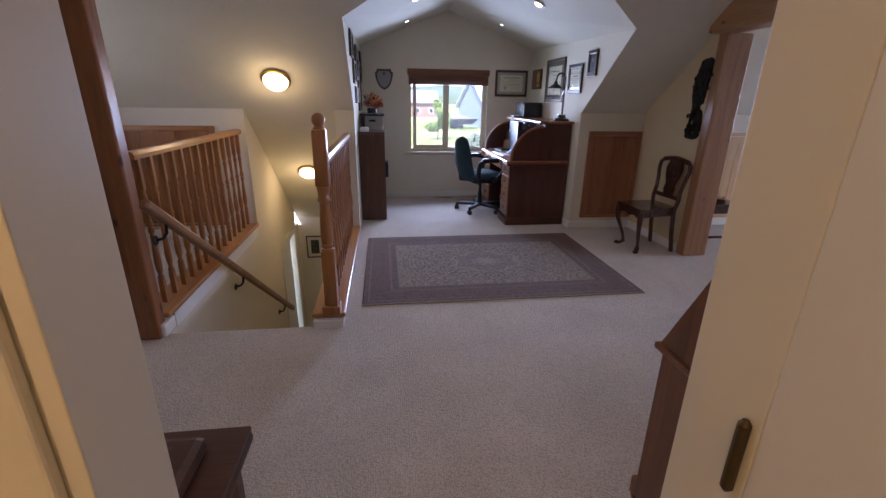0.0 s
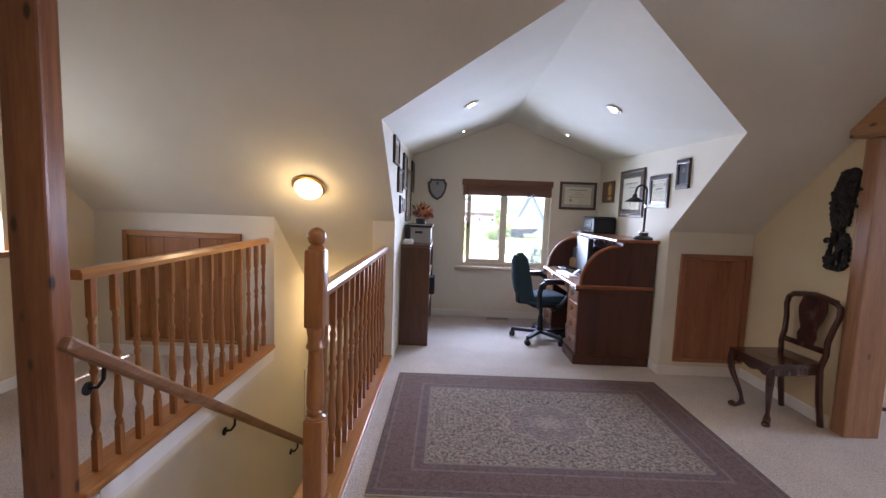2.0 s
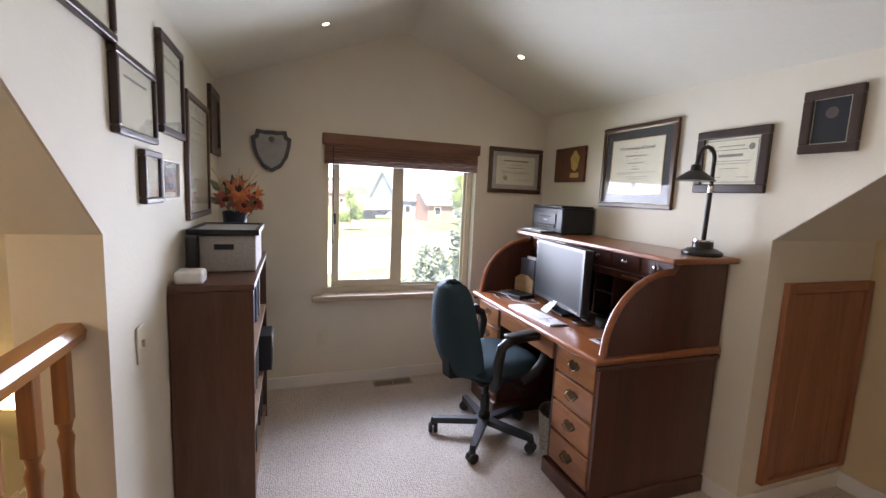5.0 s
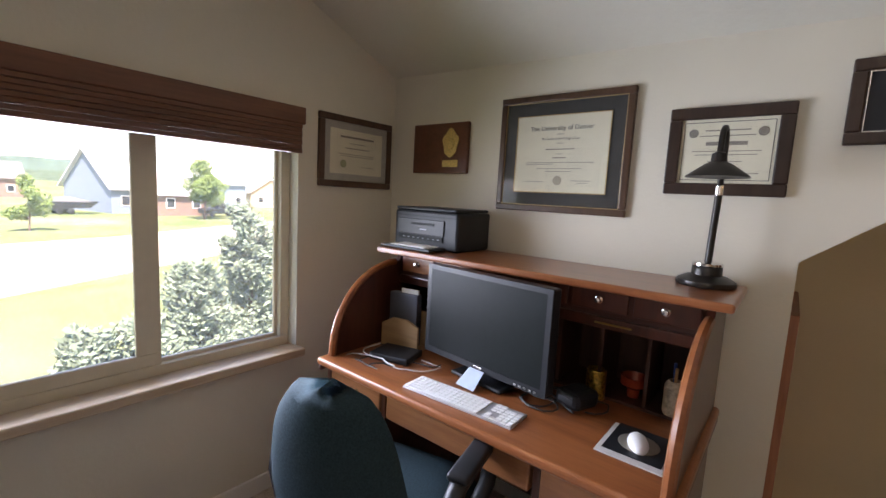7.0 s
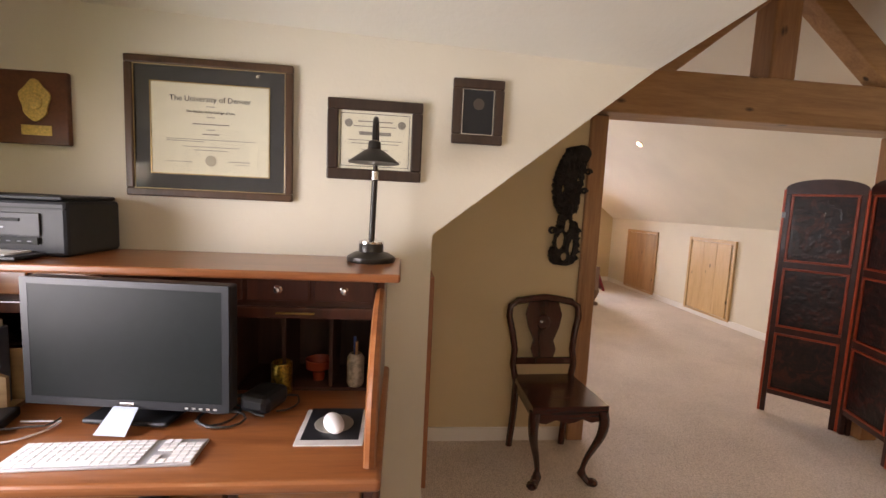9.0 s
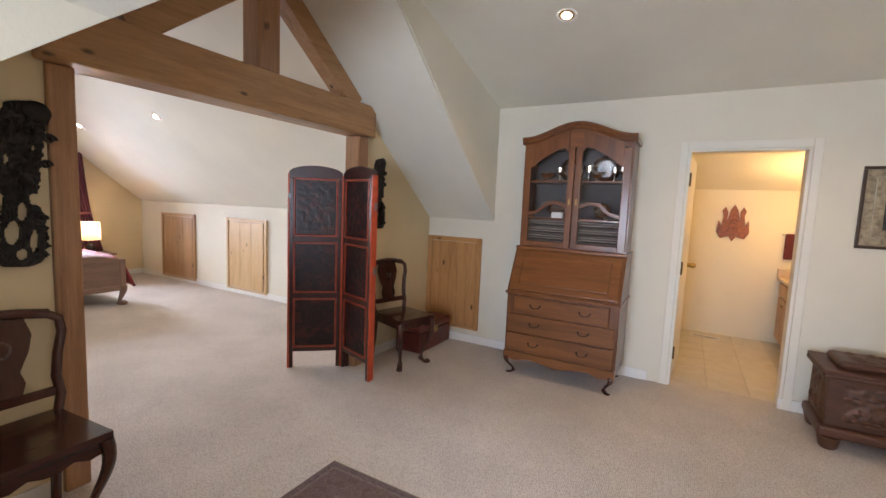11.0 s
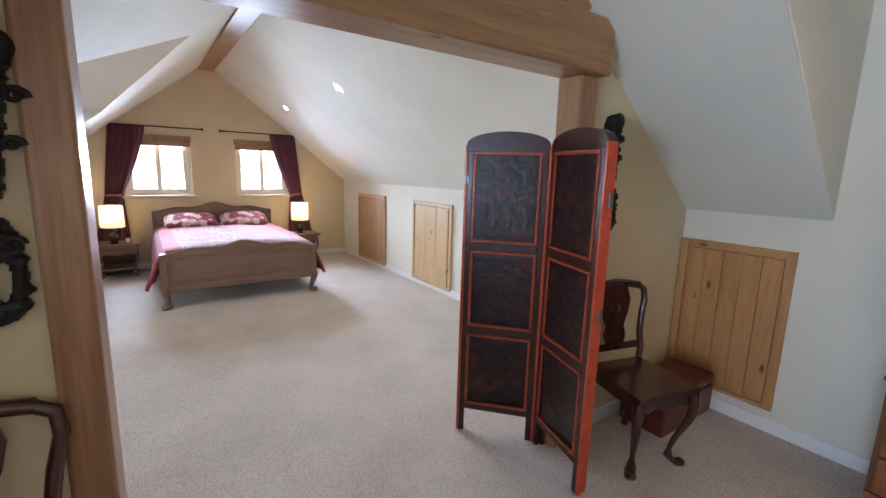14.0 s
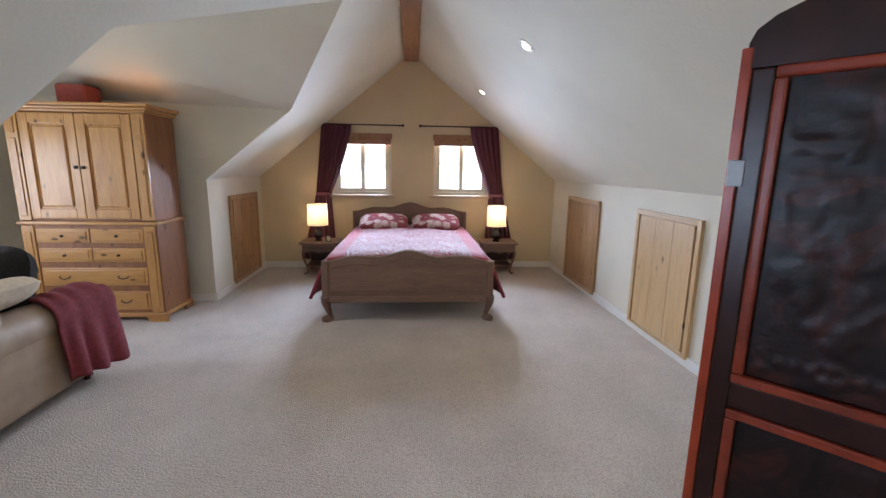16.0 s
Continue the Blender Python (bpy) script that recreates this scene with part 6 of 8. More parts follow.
def side_chair(m, label):
    """A lacquered side chair with cabriole front legs; local -y is its front."""
    c = thing("side_chair", label, "chair", m, "pair of carved side chairs")
    part("seat", Mesh().prism([(-0.20, -0.20, 0.415), (0.20, -0.20, 0.415), (0.175, 0.19, 0.425), (-0.175, 0.19, 0.425)], (0, 0, 0.03)), M_ROSEX, c, "glossy dark seat board")
    part("seat_medallion", Mesh().lathe((0, -0.01, 0.446), [(0.10, 0.0), (0.095, 0.003), (0.08, 0.003), (0.075, 0.001)], 28), M_ROSE, c)
    ap = [(-0.18, 0.415), (0.18, 0.415), (0.18, 0.36), (0.12, 0.35), (0.07, 0.37), (0.03, 0.355), (0, 0.35), (-0.03, 0.355), (-0.07, 0.37), (-0.12, 0.35), (-0.18, 0.36)]
    part("front_apron", Mesh().prism([(x, -0.185, z) for x, z in ap], (0, 0.018, 0)), M_ROSEX, c)
    for s in (-1, 1):
        part("side_apron", Mesh().prism([(s * 0.185, -0.18, 0.415), (s * 0.165, 0.18, 0.425), (s * 0.165, 0.18, 0.37), (s * 0.185, -0.18, 0.36)], (-s * 0.016, 0, 0)), M_ROSE, c)
        part("front_leg", Mesh().turned(pose(s * 0.175, -0.175, 0, 0, 0, -90 + s * 45), lambda t: t.turned(Matrix(), lambda q: q.bm.from_mesh(leg_me))), M_ROSE, c, smooth=True)
        part("rear_leg", Mesh().tube([(s * 0.165, 0.23, 0.0), (s * 0.16, 0.20, 0.2), (s * 0.16, 0.18, 0.42)], 0.02, 8, 0.022), M_ROSE, c, smooth=True)
        stile = [(s * 0.165, 0.18, 0.42), (s * 0.185, 0.19, 0.52), (s * 0.175, 0.20, 0.60), (s * 0.19, 0.215, 0.70), (s * 0.212, 0.225, 0.79), (s * 0.205, 0.232, 0.85), (s * 0.15, 0.236, 0.885)]
        part("stile", Mesh().tube(stile, 0.019, 10), M_ROSE, c, smooth=True)
    part("crest_rail", Mesh().tube([(-0.17, 0.236, 0.876), (-0.08, 0.238, 0.892), (0, 0.24, 0.900), (0.08, 0.238, 0.892), (0.17, 0.236, 0.876)], 0.022, 10), M_ROSE, c, smooth=True)
    part("lower_rail", Mesh().box(-0.175, 0.175, 0.185, 0.207, 0.515, 0.555, 0.006), M_ROSE, c)
    sp = [(-0.06, 0.55), (-0.075, 0.60), (-0.06, 0.65), (-0.095, 0.73), (-0.11, 0.80), (-0.085, 0.885), (0.085, 0.885), (0.11, 0.80), (0.095, 0.73), (0.06, 0.65), (0.075, 0.60), (0.06, 0.55)]
    spl = Mesh().prism([(x, 0.198 + (z - 0.55) * 0.12, z) for x, z in sp], (0, 0.014, 0))
    splat = part("splat", spl, M_ROSE, c)
    part("carved_oval", Mesh().turned(pose(0, 0.219, 0.755, 90 - 7, 0, 0), lambda t: t.lathe((0, 0, 0), [(0.045, 0.0), (0.042, 0.004), (0.03, 0.003), (0.012, 0.006)], 20)), M_ROSEX, splat)
    return c


leg_me = bpy.data.meshes.new("leg_shape")
_l = cabriole(0.415, 0.03, 0.05)
_l.bm.to_mesh(leg_me)
_l.bm.free()
side_chair(pose(2.67, 3.83, 0, 0, 0, -87), "dark rosewood side chair with cabriole legs against the tan wall")
side_chair(pose(2.655, 1.30, 0, 0, 0, -104), "dark rosewood side chair with cabriole legs behind the folding screen")

# carved wall hangings of dark wood
M_EBONY = plain("blackened_wood", (0.012, 0.010, 0.009), 0.5, var=0.3, scale=50, bumps=0.4, spec=0.35)


def carving(m, h, label, seed, flip=1):
    """An openwork board carving: a broad crested body winding down to a pierced scroll, sawn and carved from one plank."""
    c = thing("wood_carving", label, "wood carving", m, "pair of carved wall hangings")
    holes = ((0.010, 0.335, 0.016, 0.035), (0.040, 0.42, 0.017, 0.022), (-0.012, 0.205, 0.022, 0.045), (0.048, 0.16, 0.013, 0.045), (0.018, 0.075, 0.018, 0.022), (-0.040, 0.64, 0.008, 0.022), (0.030, 0.73, 0.007, 0.02))

    def inside(x, u):
        mid = 0.020 * math.sin(u * 6.6 + 0.3)
        half = 0.062 + 0.008 * math.sin(u * 9.5 + 1.2) - 0.016 * math.exp(-((u - 0.41) / 0.06) ** 2)
        half *= min(1.0, max(0.0, (u + 0.015) / 0.07)) ** 0.5 * min(1.0, max(0.0, (1.0 - u) / 0.03)) ** 0.5
        edge = 0.010 * noise.noise(Vector((u * 34, seed + (5 if x > mid else 0), 0))) + 0.004 * abs(math.sin(u * 60))
        if abs(x - mid) > half + edge:
            return False
        return all(((x - hx) / rx) ** 2 + ((u - hu) * h / (rz * 1.15)) ** 2 > 1 for hx, hu, rx, rz in holes)
    body = Mesh()
    nx, nz, w, vs, fs = 46, 168, 0.20, {}, []

    def vert(i, k):
        if (i, k) not in vs:
            vs[i, k] = body.bm.verts.new((flip * (-w / 2 + w * i / nx), -0.003, h * (k / nz - 0.5)))
        return vs[i, k]
    for i in range(nx):
        for k in range(nz):
            if inside(-w / 2 + w * (i + 0.5) / nx, (k + 0.5) / nz):
                fs.append(body.bm.faces.new((vert(i, k), vert(i + 1, k), vert(i + 1, k + 1), vert(i, k + 1))))
    top = bmesh.ops.extrude_face_region(body.bm, geom=fs)
    for v in [g for g in top["geom"] if isinstance(g, bmesh.types.BMVert)]:
        ridge = abs(noise.noise(Vector((v.co.x * 38, v.co.z * 26, seed)))) + 0.5 * abs(noise.noise(Vector((v.co.x * 90, v.co.z * 80, seed + 3))))
        v.co.y = -0.020 - 0.022 * ridge - 0.008 * math.cos(v.co.x * 22)
    bmesh.ops.recalc_face_normals(body.bm, faces=body.bm.faces[:])
    part("carved_board", body, M_EBONY, c, smooth=True)
    part("crest", Mesh().ball((flip * 0.028, -0.024, h * 0.5 - 0.035), 0.046, (1.0, 0.5, 1.0), 16), M_EBONY, c, smooth=True)
    for x, u, r in ((-0.045, 0.86, 0.024), (0.070, 0.80, 0.020), (-0.062, 0.70, 0.018), (0.066, 0.64, 0.017), (0.062, 0.30, 0.018), (-0.062, 0.28, 0.022), (-0.048, 0.10, 0.020)):
        part("scroll", Mesh().tube([(flip * (x + r * (1 - k / 16) * math.cos(k * 0.6)), -0.020 - 0.0012 * k, h * (u - 0.5) + r * (1 - k / 16) * math.sin(k * 0.6)) for k in range(14)], 0.009, 7, 0.005), M_EBONY, c, smooth=True)
    return c


carving(pose(XT, 3.735, 1.435, 0, 5, -90) @ Matrix.Diagonal((1.18, 1, 1, 1)), 0.69, "tall black openwork wood carving on the tan wall", 3)
carving(pose(XT, 1.33, 1.50, 0, 0, -90), 0.62, "tall black openwork wood carving behind the screen", 8)

# ---- folding screen ----
M_LACQ = plain("dark_red_lacquer", (0.045, 0.014, 0.012), 0.3, var=0.35, scale=14, bumps=0.05)
M_LACQRED = plain("worn_red_lacquer", (0.36, 0.058, 0.028), 0.32, var=0.3, scale=22)
M_LACQEDGE = plain("bright_red_lacquer", (0.50, 0.075, 0.03), 0.3, var=0.25, scale=16)


M_HINGE = plain("dull_steel", (0.28, 0.27, 0.26), 0.45, 1.0)


def relief_mat():
    """Black lacquer rubbed through to red-brown on the carved pictures."""
    m, n, l, b = mat_base("carved_black_lacquer", 0.36, 0, 0.36)
    v = coords(n, l)
    f = noise_node(n, l, v, 9, 5, 0.6, 1.4)
    col = ramp(n, l, f, (0.36, (0.010, 0.009, 0.010)), (0.52, (0.030, 0.015, 0.016)), (0.60, (0.075, 0.022, 0.018)), (0.72, (0.040, 0.020, 0.022)))
    geo = n.new("ShaderNodeNewGeometry")
    col = mixc(n, l, ramp(n, l, geo.outputs["Pointiness"], (0.50, (0, 0, 0)), (0.56, (0.55, 0.55, 0.55))), col, (0.12, 0.045, 0.035))
    l.new(col, b.inputs["Base Color"])
    bump(n, l, b, noise_node(n, l, v, 75, 3), 0.15, 0.004)
    return m


M_RELIEF = relief_mat()


def carved_field(x0, x1, z0, z1, y, depth, seed, nx=64, nz=84):
    """A panel carved in low relief: stepped roofs and walls above, rounded clumps below, a tooth row at the foot."""
    m = Mesh()
    g = []
    for i in range(nx + 1):
        row = []
        for k in range(nz + 1):
            x, z = x0 + (x1 - x0) * i / nx, z0 + (z1 - z0) * k / nz
            e = min(x - x0, x1 - x, z - z0, z1 - z)
            v = (z - z0) / (z1 - z0)
            soft = noise.noise(Vector((x * 22, z * 18, seed))) + 0.5 * noise.noise(Vector((x * 55, z * 50, seed + 9)))
            warp = 0.012 * noise.noise(Vector((x * 14, z * 14, seed + 5)))
            blocks = noise.cell(Vector(((x + warp) * 26 + seed, (z + warp) * 40, seed)))
            town = max(0.0, min(1.0, (v - 0.35) * 3 + 0.6 * noise.noise(Vector((x * 9, z * 9, seed + 1)))))
            hgt = town * (0.25 + 0.6 * blocks) + (1 - town) * max(0.0, min(1.0, soft * 2.2 + 0.2))
            hgt += 0.22 * abs(noise.noise(Vector((x * 120, z * 120, seed))))
            if 0.05 < v < 0.09:
                hgt = 0.8 if math.sin(x * 330) > 0 else 0.2
            row.append(m.bm.verts.new((x, y - depth * hgt * min(1, max(0, e - 0.008) / 0.008), z)))
        g.append(row)
    for i in range(nx):
        for k in range(nz):
            m.bm.faces.new((g[i][k], g[i + 1][k], g[i + 1][k + 1], g[i][k + 1]))
    return m


def screen_panel(m, w, seed, scr, hinges=()):
    p = thing("screen_panel", "", "")
    t = 0.013
    arch = [(0.008, 1.601), (w - 0.008, 1.601), (w - 0.008, 1.636)] + [(w / 2 + (w / 2 - 0.008) * math.cos(a), 1.636 + 0.065 * math.sin(a)) for a in [math.pi * i / 12 for i in range(1, 12)]] + [(0.008, 1.636)]
    ob = part("panel", Mesh().prism([(x, -t, z) for x, z in arch], (0, 2 * t, 0)), M_LACQ, scr, "dark lacquered panel with an arched top")
    ob.matrix_basis = m
    bpy.data.objects.remove(p)
    for x0 in (0.015, w - 0.045):
        part("stile", Mesh().box(x0, x0 + 0.030, -t, t, 0, 1.60, 0.004), M_LACQ, ob)
    for a, b in ((0.14, 0.175), (0.60, 0.645), (1.075, 1.12)):
        part("rail", Mesh().box(0.045, w - 0.045, -t, t, a, b, 0.003), M_LACQ, ob)
    for s in (0, 1):
        x0 = 0.0 if s == 0 else w - 0.015
        part("red_edge", Mesh().box(x0, x0 + 0.015, -t - 0.001, t + 0.001, 0.0, 1.63, 0.002), M_LACQEDGE, ob)
    for i, (z0, z1) in enumerate(((0.175, 0.60), (0.645, 1.075), (1.12, 1.60))):
        x0, x1 = 0.045, w - 0.045
        for side in (-1, 1):
            lo, hi = sorted((side * t * 0.4, side * (t + 0.005)))
            for a, b, c, d in ((x0, x1, z0, z0 + 0.016), (x0, x1, z1 - 0.016, z1), (x0, x0 + 0.016, z0 + 0.016, z1 - 0.016), (x1 - 0.016, x1, z0 + 0.016, z1 - 0.016)):
                part("red_bead", Mesh().box(a, b, lo, hi, c, d, 0.004), M_LACQRED, ob, "worn red beading")
        part("carved_field", carved_field(x0 + 0.016, x1 - 0.016, z0 + 0.016, z1 - 0.016, -0.004, 0.0020, seed + i), M_RELIEF, ob, "carved black lacquer field", smooth=True)
        part("field_back", Mesh().box(x0 + 0.016, x1 - 0.016, -0.003, 0.006, z0 + 0.016, z1 - 0.016), M_RELIEF, ob)
    for x, z in hinges:
        part("hinge", Mesh().box(x - 0.010, x + 0.012, -t - 0.003, -t - 0.001, z - 0.02, z + 0.02, 0.001), M_HINGE, ob, "steel hinge")
    return ob


scr = thing("folding_screen", "dark carved lacquer folding screen with worn red beading", "folding screen")


def between(a, b):
    return pose(a[0], a[1], 0, 0, 0, math.degrees(math.atan2(b[1] - a[1], b[0] - a[0]))), math.hypot(b[0] - a[0], b[1] - a[1])


# the carved faces look to the north-west
PA, PB, PC = (3.355, 1.985), (3.02, 1.690), (2.595, 1.825)
for a, b, sd, hg in ((PA, PB, 10, ((0.012, 1.45),)), (PB, PC, 20, ()), ((2.60, 1.790), (3.005, 1.660), 30, ())):
    m4, w = between(a, b)
    screen_panel(m4, w - 0.002, sd, scr, hg)
for z in (0.86, 1.36):
    part("hinge", Mesh().box(2.582, 2.59, 1.797, 1.823, z, z + 0.06, 0.002), M_HINGE, scr, "steel hinge")

# ---- secretary cabinet ----
M_WALN = wood("walnut_z", (0.21, 0.077, 0.023), (0.088, 0.029, 0.009), "z", 0.3, coat=0.25)
M_WALNX = wood("walnut_x", (0.24, 0.090, 0.027), (0.11, 0.038, 0.012), "x", 0.28, coat=0.3)
M_CABBACK = plain("dark_cabinet_back", (0.10, 0.09, 0.085), 0.7)
sec = thing("secretary_cabinet", "walnut secretary cabinet with glazed arched doors and slanted writing flap", "cabinet")
X0, X1 = 0.895, 1.805
XM = (X0 + X1) / 2
for x, sx in ((X0 + 0.035, 180), (X1 - 0.035, 0)):
    for y, back in ((0.955, 0), (0.49, 1)):
        sgn = 1 if x > XM else -1
        ang = (45 if sgn > 0 else 135) if not back else (-45 if sgn > 0 else -135)
        part("leg", Mesh().turned(pose(x, y, 0, 0, 0, ang) @ Matrix.Diagonal((0.82, 0.82, 0.36, 1)), lambda t: t.bm.from_mesh(leg_me)), M_ROSE, sec, smooth=True)
ap = [(X0, 0.20), (X1, 0.20), (X1, 0.135), (X1 - 0.12, 0.125), (X1 - 0.22, 0.155), (XM + 0.12, 0.135), (XM, 0.115), (XM - 0.12, 0.135), (X0 + 0.22, 0.155), (X0 + 0.12, 0.125), (X0, 0.135)]
part("apron", Mesh().prism([(x, 0.955, z) for x, z in ap], (0, 0.022, 0)), M_WALNX, sec)
part("lower_case", Mesh().box(X0, X1, 0.445, 0.955, 0.14, 0.70, 0.004), M_WALN, sec)
for i, (z0, z1, inset) in enumerate(((0.205, 0.365, 0.02), (0.375, 0.53, 0.02), (0.54, 0.685, 0.07))):
    d = part("drawer", Mesh().box(X0 + inset, X1 - inset, 0.955, 0.978, z0, z1, 0.007), M_WALNX, sec)
    for x in (XM - 0.2, XM + 0.2):
        z = (z0 + z1) / 2
        part("handle", Mesh().tube([(x - 0.04, 0.981, z + 0.008), (x - 0.03, 0.995, z - 0.006), (x, 1.0, z - 0.012), (x + 0.03, 0.995, z - 0.006), (x + 0.04, 0.981, z + 0.008)], 0.0035, 6).ball((x - 0.04, 0.98, z + 0.008), 0.008, n=8).ball((x + 0.04, 0.98, z + 0.008), 0.008, n=8), M_BLACK, d, "dark metal handle")
part("waist_molding", Mesh().box(X0 - 0.012, X1 + 0.012, 0.445, 0.985, 0.70, 0.722, 0.007), M_WALNX, sec)
part("slant_case", Mesh().prism([(X0, 0.97, 0.722), (X0, 0.79, 1.075), (X0, 0.445, 1.075), (X0, 0.445, 0.722)], (X1 - X0, 0, 0)), M_WALN, sec)
def flap(t):
    t.box(-0.435, 0.435, -0.004, 0.014, 0.015, 0.375, 0.006)
    t.box(-0.36, 0.36, 0.014, 0.022, 0.065, 0.325, 0.007)
fl_ = part("writing_flap", Mesh().turned(pose(XM, 0.972, 0.728, 27, 0, 0), flap), M_WALNX, sec, "slanted writing flap with a raised panel")
part("ledge", Mesh().box(X0 - 0.004, X1 + 0.004, 0.445, 0.805, 1.075, 1.10, 0.007), M_WALNX, sec)
UX0, UX1, UY = X0 + 0.015, X1 - 0.015, 0.765
for x0, x1 in ((UX0, UX0 + 0.02), (UX1 - 0.02, UX1)):
    part("upper_side", Mesh().box(x0, x1, 0.445, UY - 0.02, 1.10, 1.98), M_WALN, sec)
part("upper_back", Mesh().box(UX0 + 0.02, UX1 - 0.02, 0.445, 0.455, 1.10, 1.98), M_CABBACK, sec)
part("upper_top", Mesh().box(UX0 + 0.02, UX1 - 0.02, 0.455, UY - 0.02, 1.96, 1.98), M_WALN, sec)
for z in (1.34, 1.66):
    part("shelf", Mesh().box(UX0 + 0.021, UX1 - 0.021, 0.456, UY - 0.04, z, z + 0.015), M_WALN, sec)
half = (UX1 - UX0) / 2
def archz(x):
    u = (x - XM) / half
    return 2.0 + 0.115 * (0.5 + 0.5 * math.cos(math.pi * min(1, abs(u) * 1.05)))
top = [(UX0, 1.94)] + [(UX1, 1.94)] + [(XM + half * u, archz(XM + half * u) - 0.01) for u in [1 - i / 12 for i in range(25)]]
part("crown_board", Mesh().prism([(x, UY - 0.022, z) for x, z in top], (0, 0.02, 0)), M_WALNX, sec)
for k, (o, r) in enumerate(((0.008, 0.020), (0.034, 0.018))):
    pts = [(XM + (half + 0.02) * u, UY - 0.005 + 0.012 * k, archz(XM + half * u) - 0.012 + o) for u in [-1 + i / 16 for i in range(33)]]
    part("crown_molding", Mesh().tube(pts, r, 8), M_WALN, sec, smooth=True)
part("crown_return", Mesh().box(UX0 - 0.022, UX0, 0.445, UY + 0.012, 1.975, 2.01, 0.008).box(UX1, UX1 + 0.022, 0.445, UY + 0.012, 1.975, 2.01, 0.008), M_WALN, sec)
for s in (-1, 1):
    def X(u):      # u from the meeting stile (0) to the outer edge (1)
        return XM + s * (0.004 + (half - 0.012) * u)
    dr = Mesh()
    def quad(u0, u1, z0, z1):
        a, b = sorted((X(u0), X(u1)))
        dr.box(a, b, UY, UY + 0.022, z0, z1, 0.004)
    quad(0, 0.12, 1.105, 1.95)
    quad(0.86, 1.0, 1.105, 1.93)
    quad(0.12, 0.86, 1.105, 1.15)
    topr = [(X(0.12), archz(X(0.12)) - 0.035), (X(0.5), archz(X(0.5)) - 0.035), (X(0.86), archz(X(0.86)) - 0.035), (X(0.86), 1.78), (X(0.78), 1.80), (X(0.66), 1.84), (X(0.5), 1.885), (X(0.3), 1.93), (X(0.2), 1.94), (X(0.12), 1.90)]
    dr.prism([(x, UY, z) for x, z in topr], (0, 0.022, 0))
    mid = [(X(0.12), 1.47), (X(0.3), 1.505), (X(0.5), 1.49), (X(0.68), 1.42), (X(0.86), 1.40), (X(0.86), 1.375), (X(0.66), 1.395), (X(0.5), 1.46), (X(0.3), 1.475), (X(0.12), 1.44)]
    dr.prism([(x, UY + 0.002, z) for x, z in mid], (0, 0.016, 0))
    door = part("glazed_door", dr, M_WALN, sec)
    a, b = sorted((X(0.12), X(0.86)))
    g = part("pane", Mesh().box(a, b, UY + 0.008, UY + 0.011, 1.15, 1.93), M_PICGLASS, door, "clear glass pane")
    g.visible_shadow = False
    part("key_plate", Mesh().box(X(0.06) - 0.006, X(0.06) + 0.006, UY + 0.022, UY + 0.026, 1.47, 1.52, 0.002), M_BRASS, door)

# silver and books inside the cabinet
M_SILVER = plain("silver", (0.72, 0.70, 0.66), 0.18, 1.0, bumps=0.0)
def goblet(x, y, z, k=1.0):
    t = thing("silver_goblet", "small silver goblet on the cabinet shelf", "goblet", pose(x, y, z), "silverware in the cabinet")
    part("goblet", Mesh().lathe((0, 0, 0), [(0.025 * k, 0), (0.022 * k, 0.006), (0.006 * k, 0.015), (0.006 * k, 0.05 * k), (0.028 * k, 0.07 * k), (0.032 * k, 0.11 * k), (0.028 * k, 0.11 * k), (0.004, 0.075 * k)], 16), M_SILVER, t, smooth=True)
def silver_plate(x, z, r):
    t = thing("silver_platter", "round silver platter leaning in the cabinet", "platter", pose(x, 0.50, z + r, 80, 0, 0))
    part("platter", Mesh().lathe((0, 0, -0.01), [(r * 0.6, 0), (r * 0.62, 0.004), (r * 0.95, 0.014), (r, 0.02), (r * 0.93, 0.02), (r * 0.58, 0.008)], 32), M_SILVER, t, smooth=True)
def bowl_s(x, y, z, r):
    t = thing("silver_bowl", "footed silver bowl on the cabinet shelf", "bowl", pose(x, y, z), "silverware in the cabinet")
    part("bowl", Mesh().lathe((0, 0, 0), [(r * 0.5, 0), (r * 0.45, 0.008), (r * 0.2, 0.02), (r * 0.8, 0.045), (r, 0.07), (r * 0.92, 0.07), (r * 0.6, 0.045), (r * 0.05, 0.03)], 24), M_SILVER, t, smooth=True)
silver_plate(1.15, 1.675, 0.115)
silver_plate(1.44, 1.675, 0.105)
silver_plate(1.16, 1.355, 0.07)
silver_plate(1.56, 1.355, 0.075)
for x, y, k in ((1.06, 0.62, 1.0), (1.27, 0.60, 1.2), (1.42, 0.62, 0.9), (1.50, 0.66, 1.0), (1.00, 0.60, 1.1)):
    goblet(x, y, 1.675, k)
bowl_s(1.62, 0.62, 1.675, 0.065)
bowl_s(1.20, 0.64, 1.675, 0.05)
bowl_s(1.10, 0.64, 1.355, 0.06)
wbx = thing("white_box", "small white card box on the cabinet shelf", "box", pose(1.50, 0.66, 1.355))
part("box", Mesh().box(-0.045, 0.045, -0.03, 0.03, 0, 0.05, 0.002), M_KEYW, wbx)
M_TRAY = plain("tarnished_tray", (0.30, 0.28, 0.25), 0.55, 0.2)
rng = random.Random(5)
for x0, x1 in ((0.95, 1.30), (1.40, 1.74)):
    for i in range(9):
        z = 1.152 + 0.021 * i
        t = thing("silver_tray", "thin boxed cutlery tray stacked in the cabinet", "tray", pose((x0 + x1) / 2, 0.60, z), "stack of trays in the cabinet")
        part("tray", Mesh().box(-(x1 - x0) / 2, (x1 - x0) / 2, -0.10, 0.11 + rng.uniform(-0.006, 0.006), 0, 0.010, 0.003), M_TRAY if i % 3 else M_CABBACK, t)
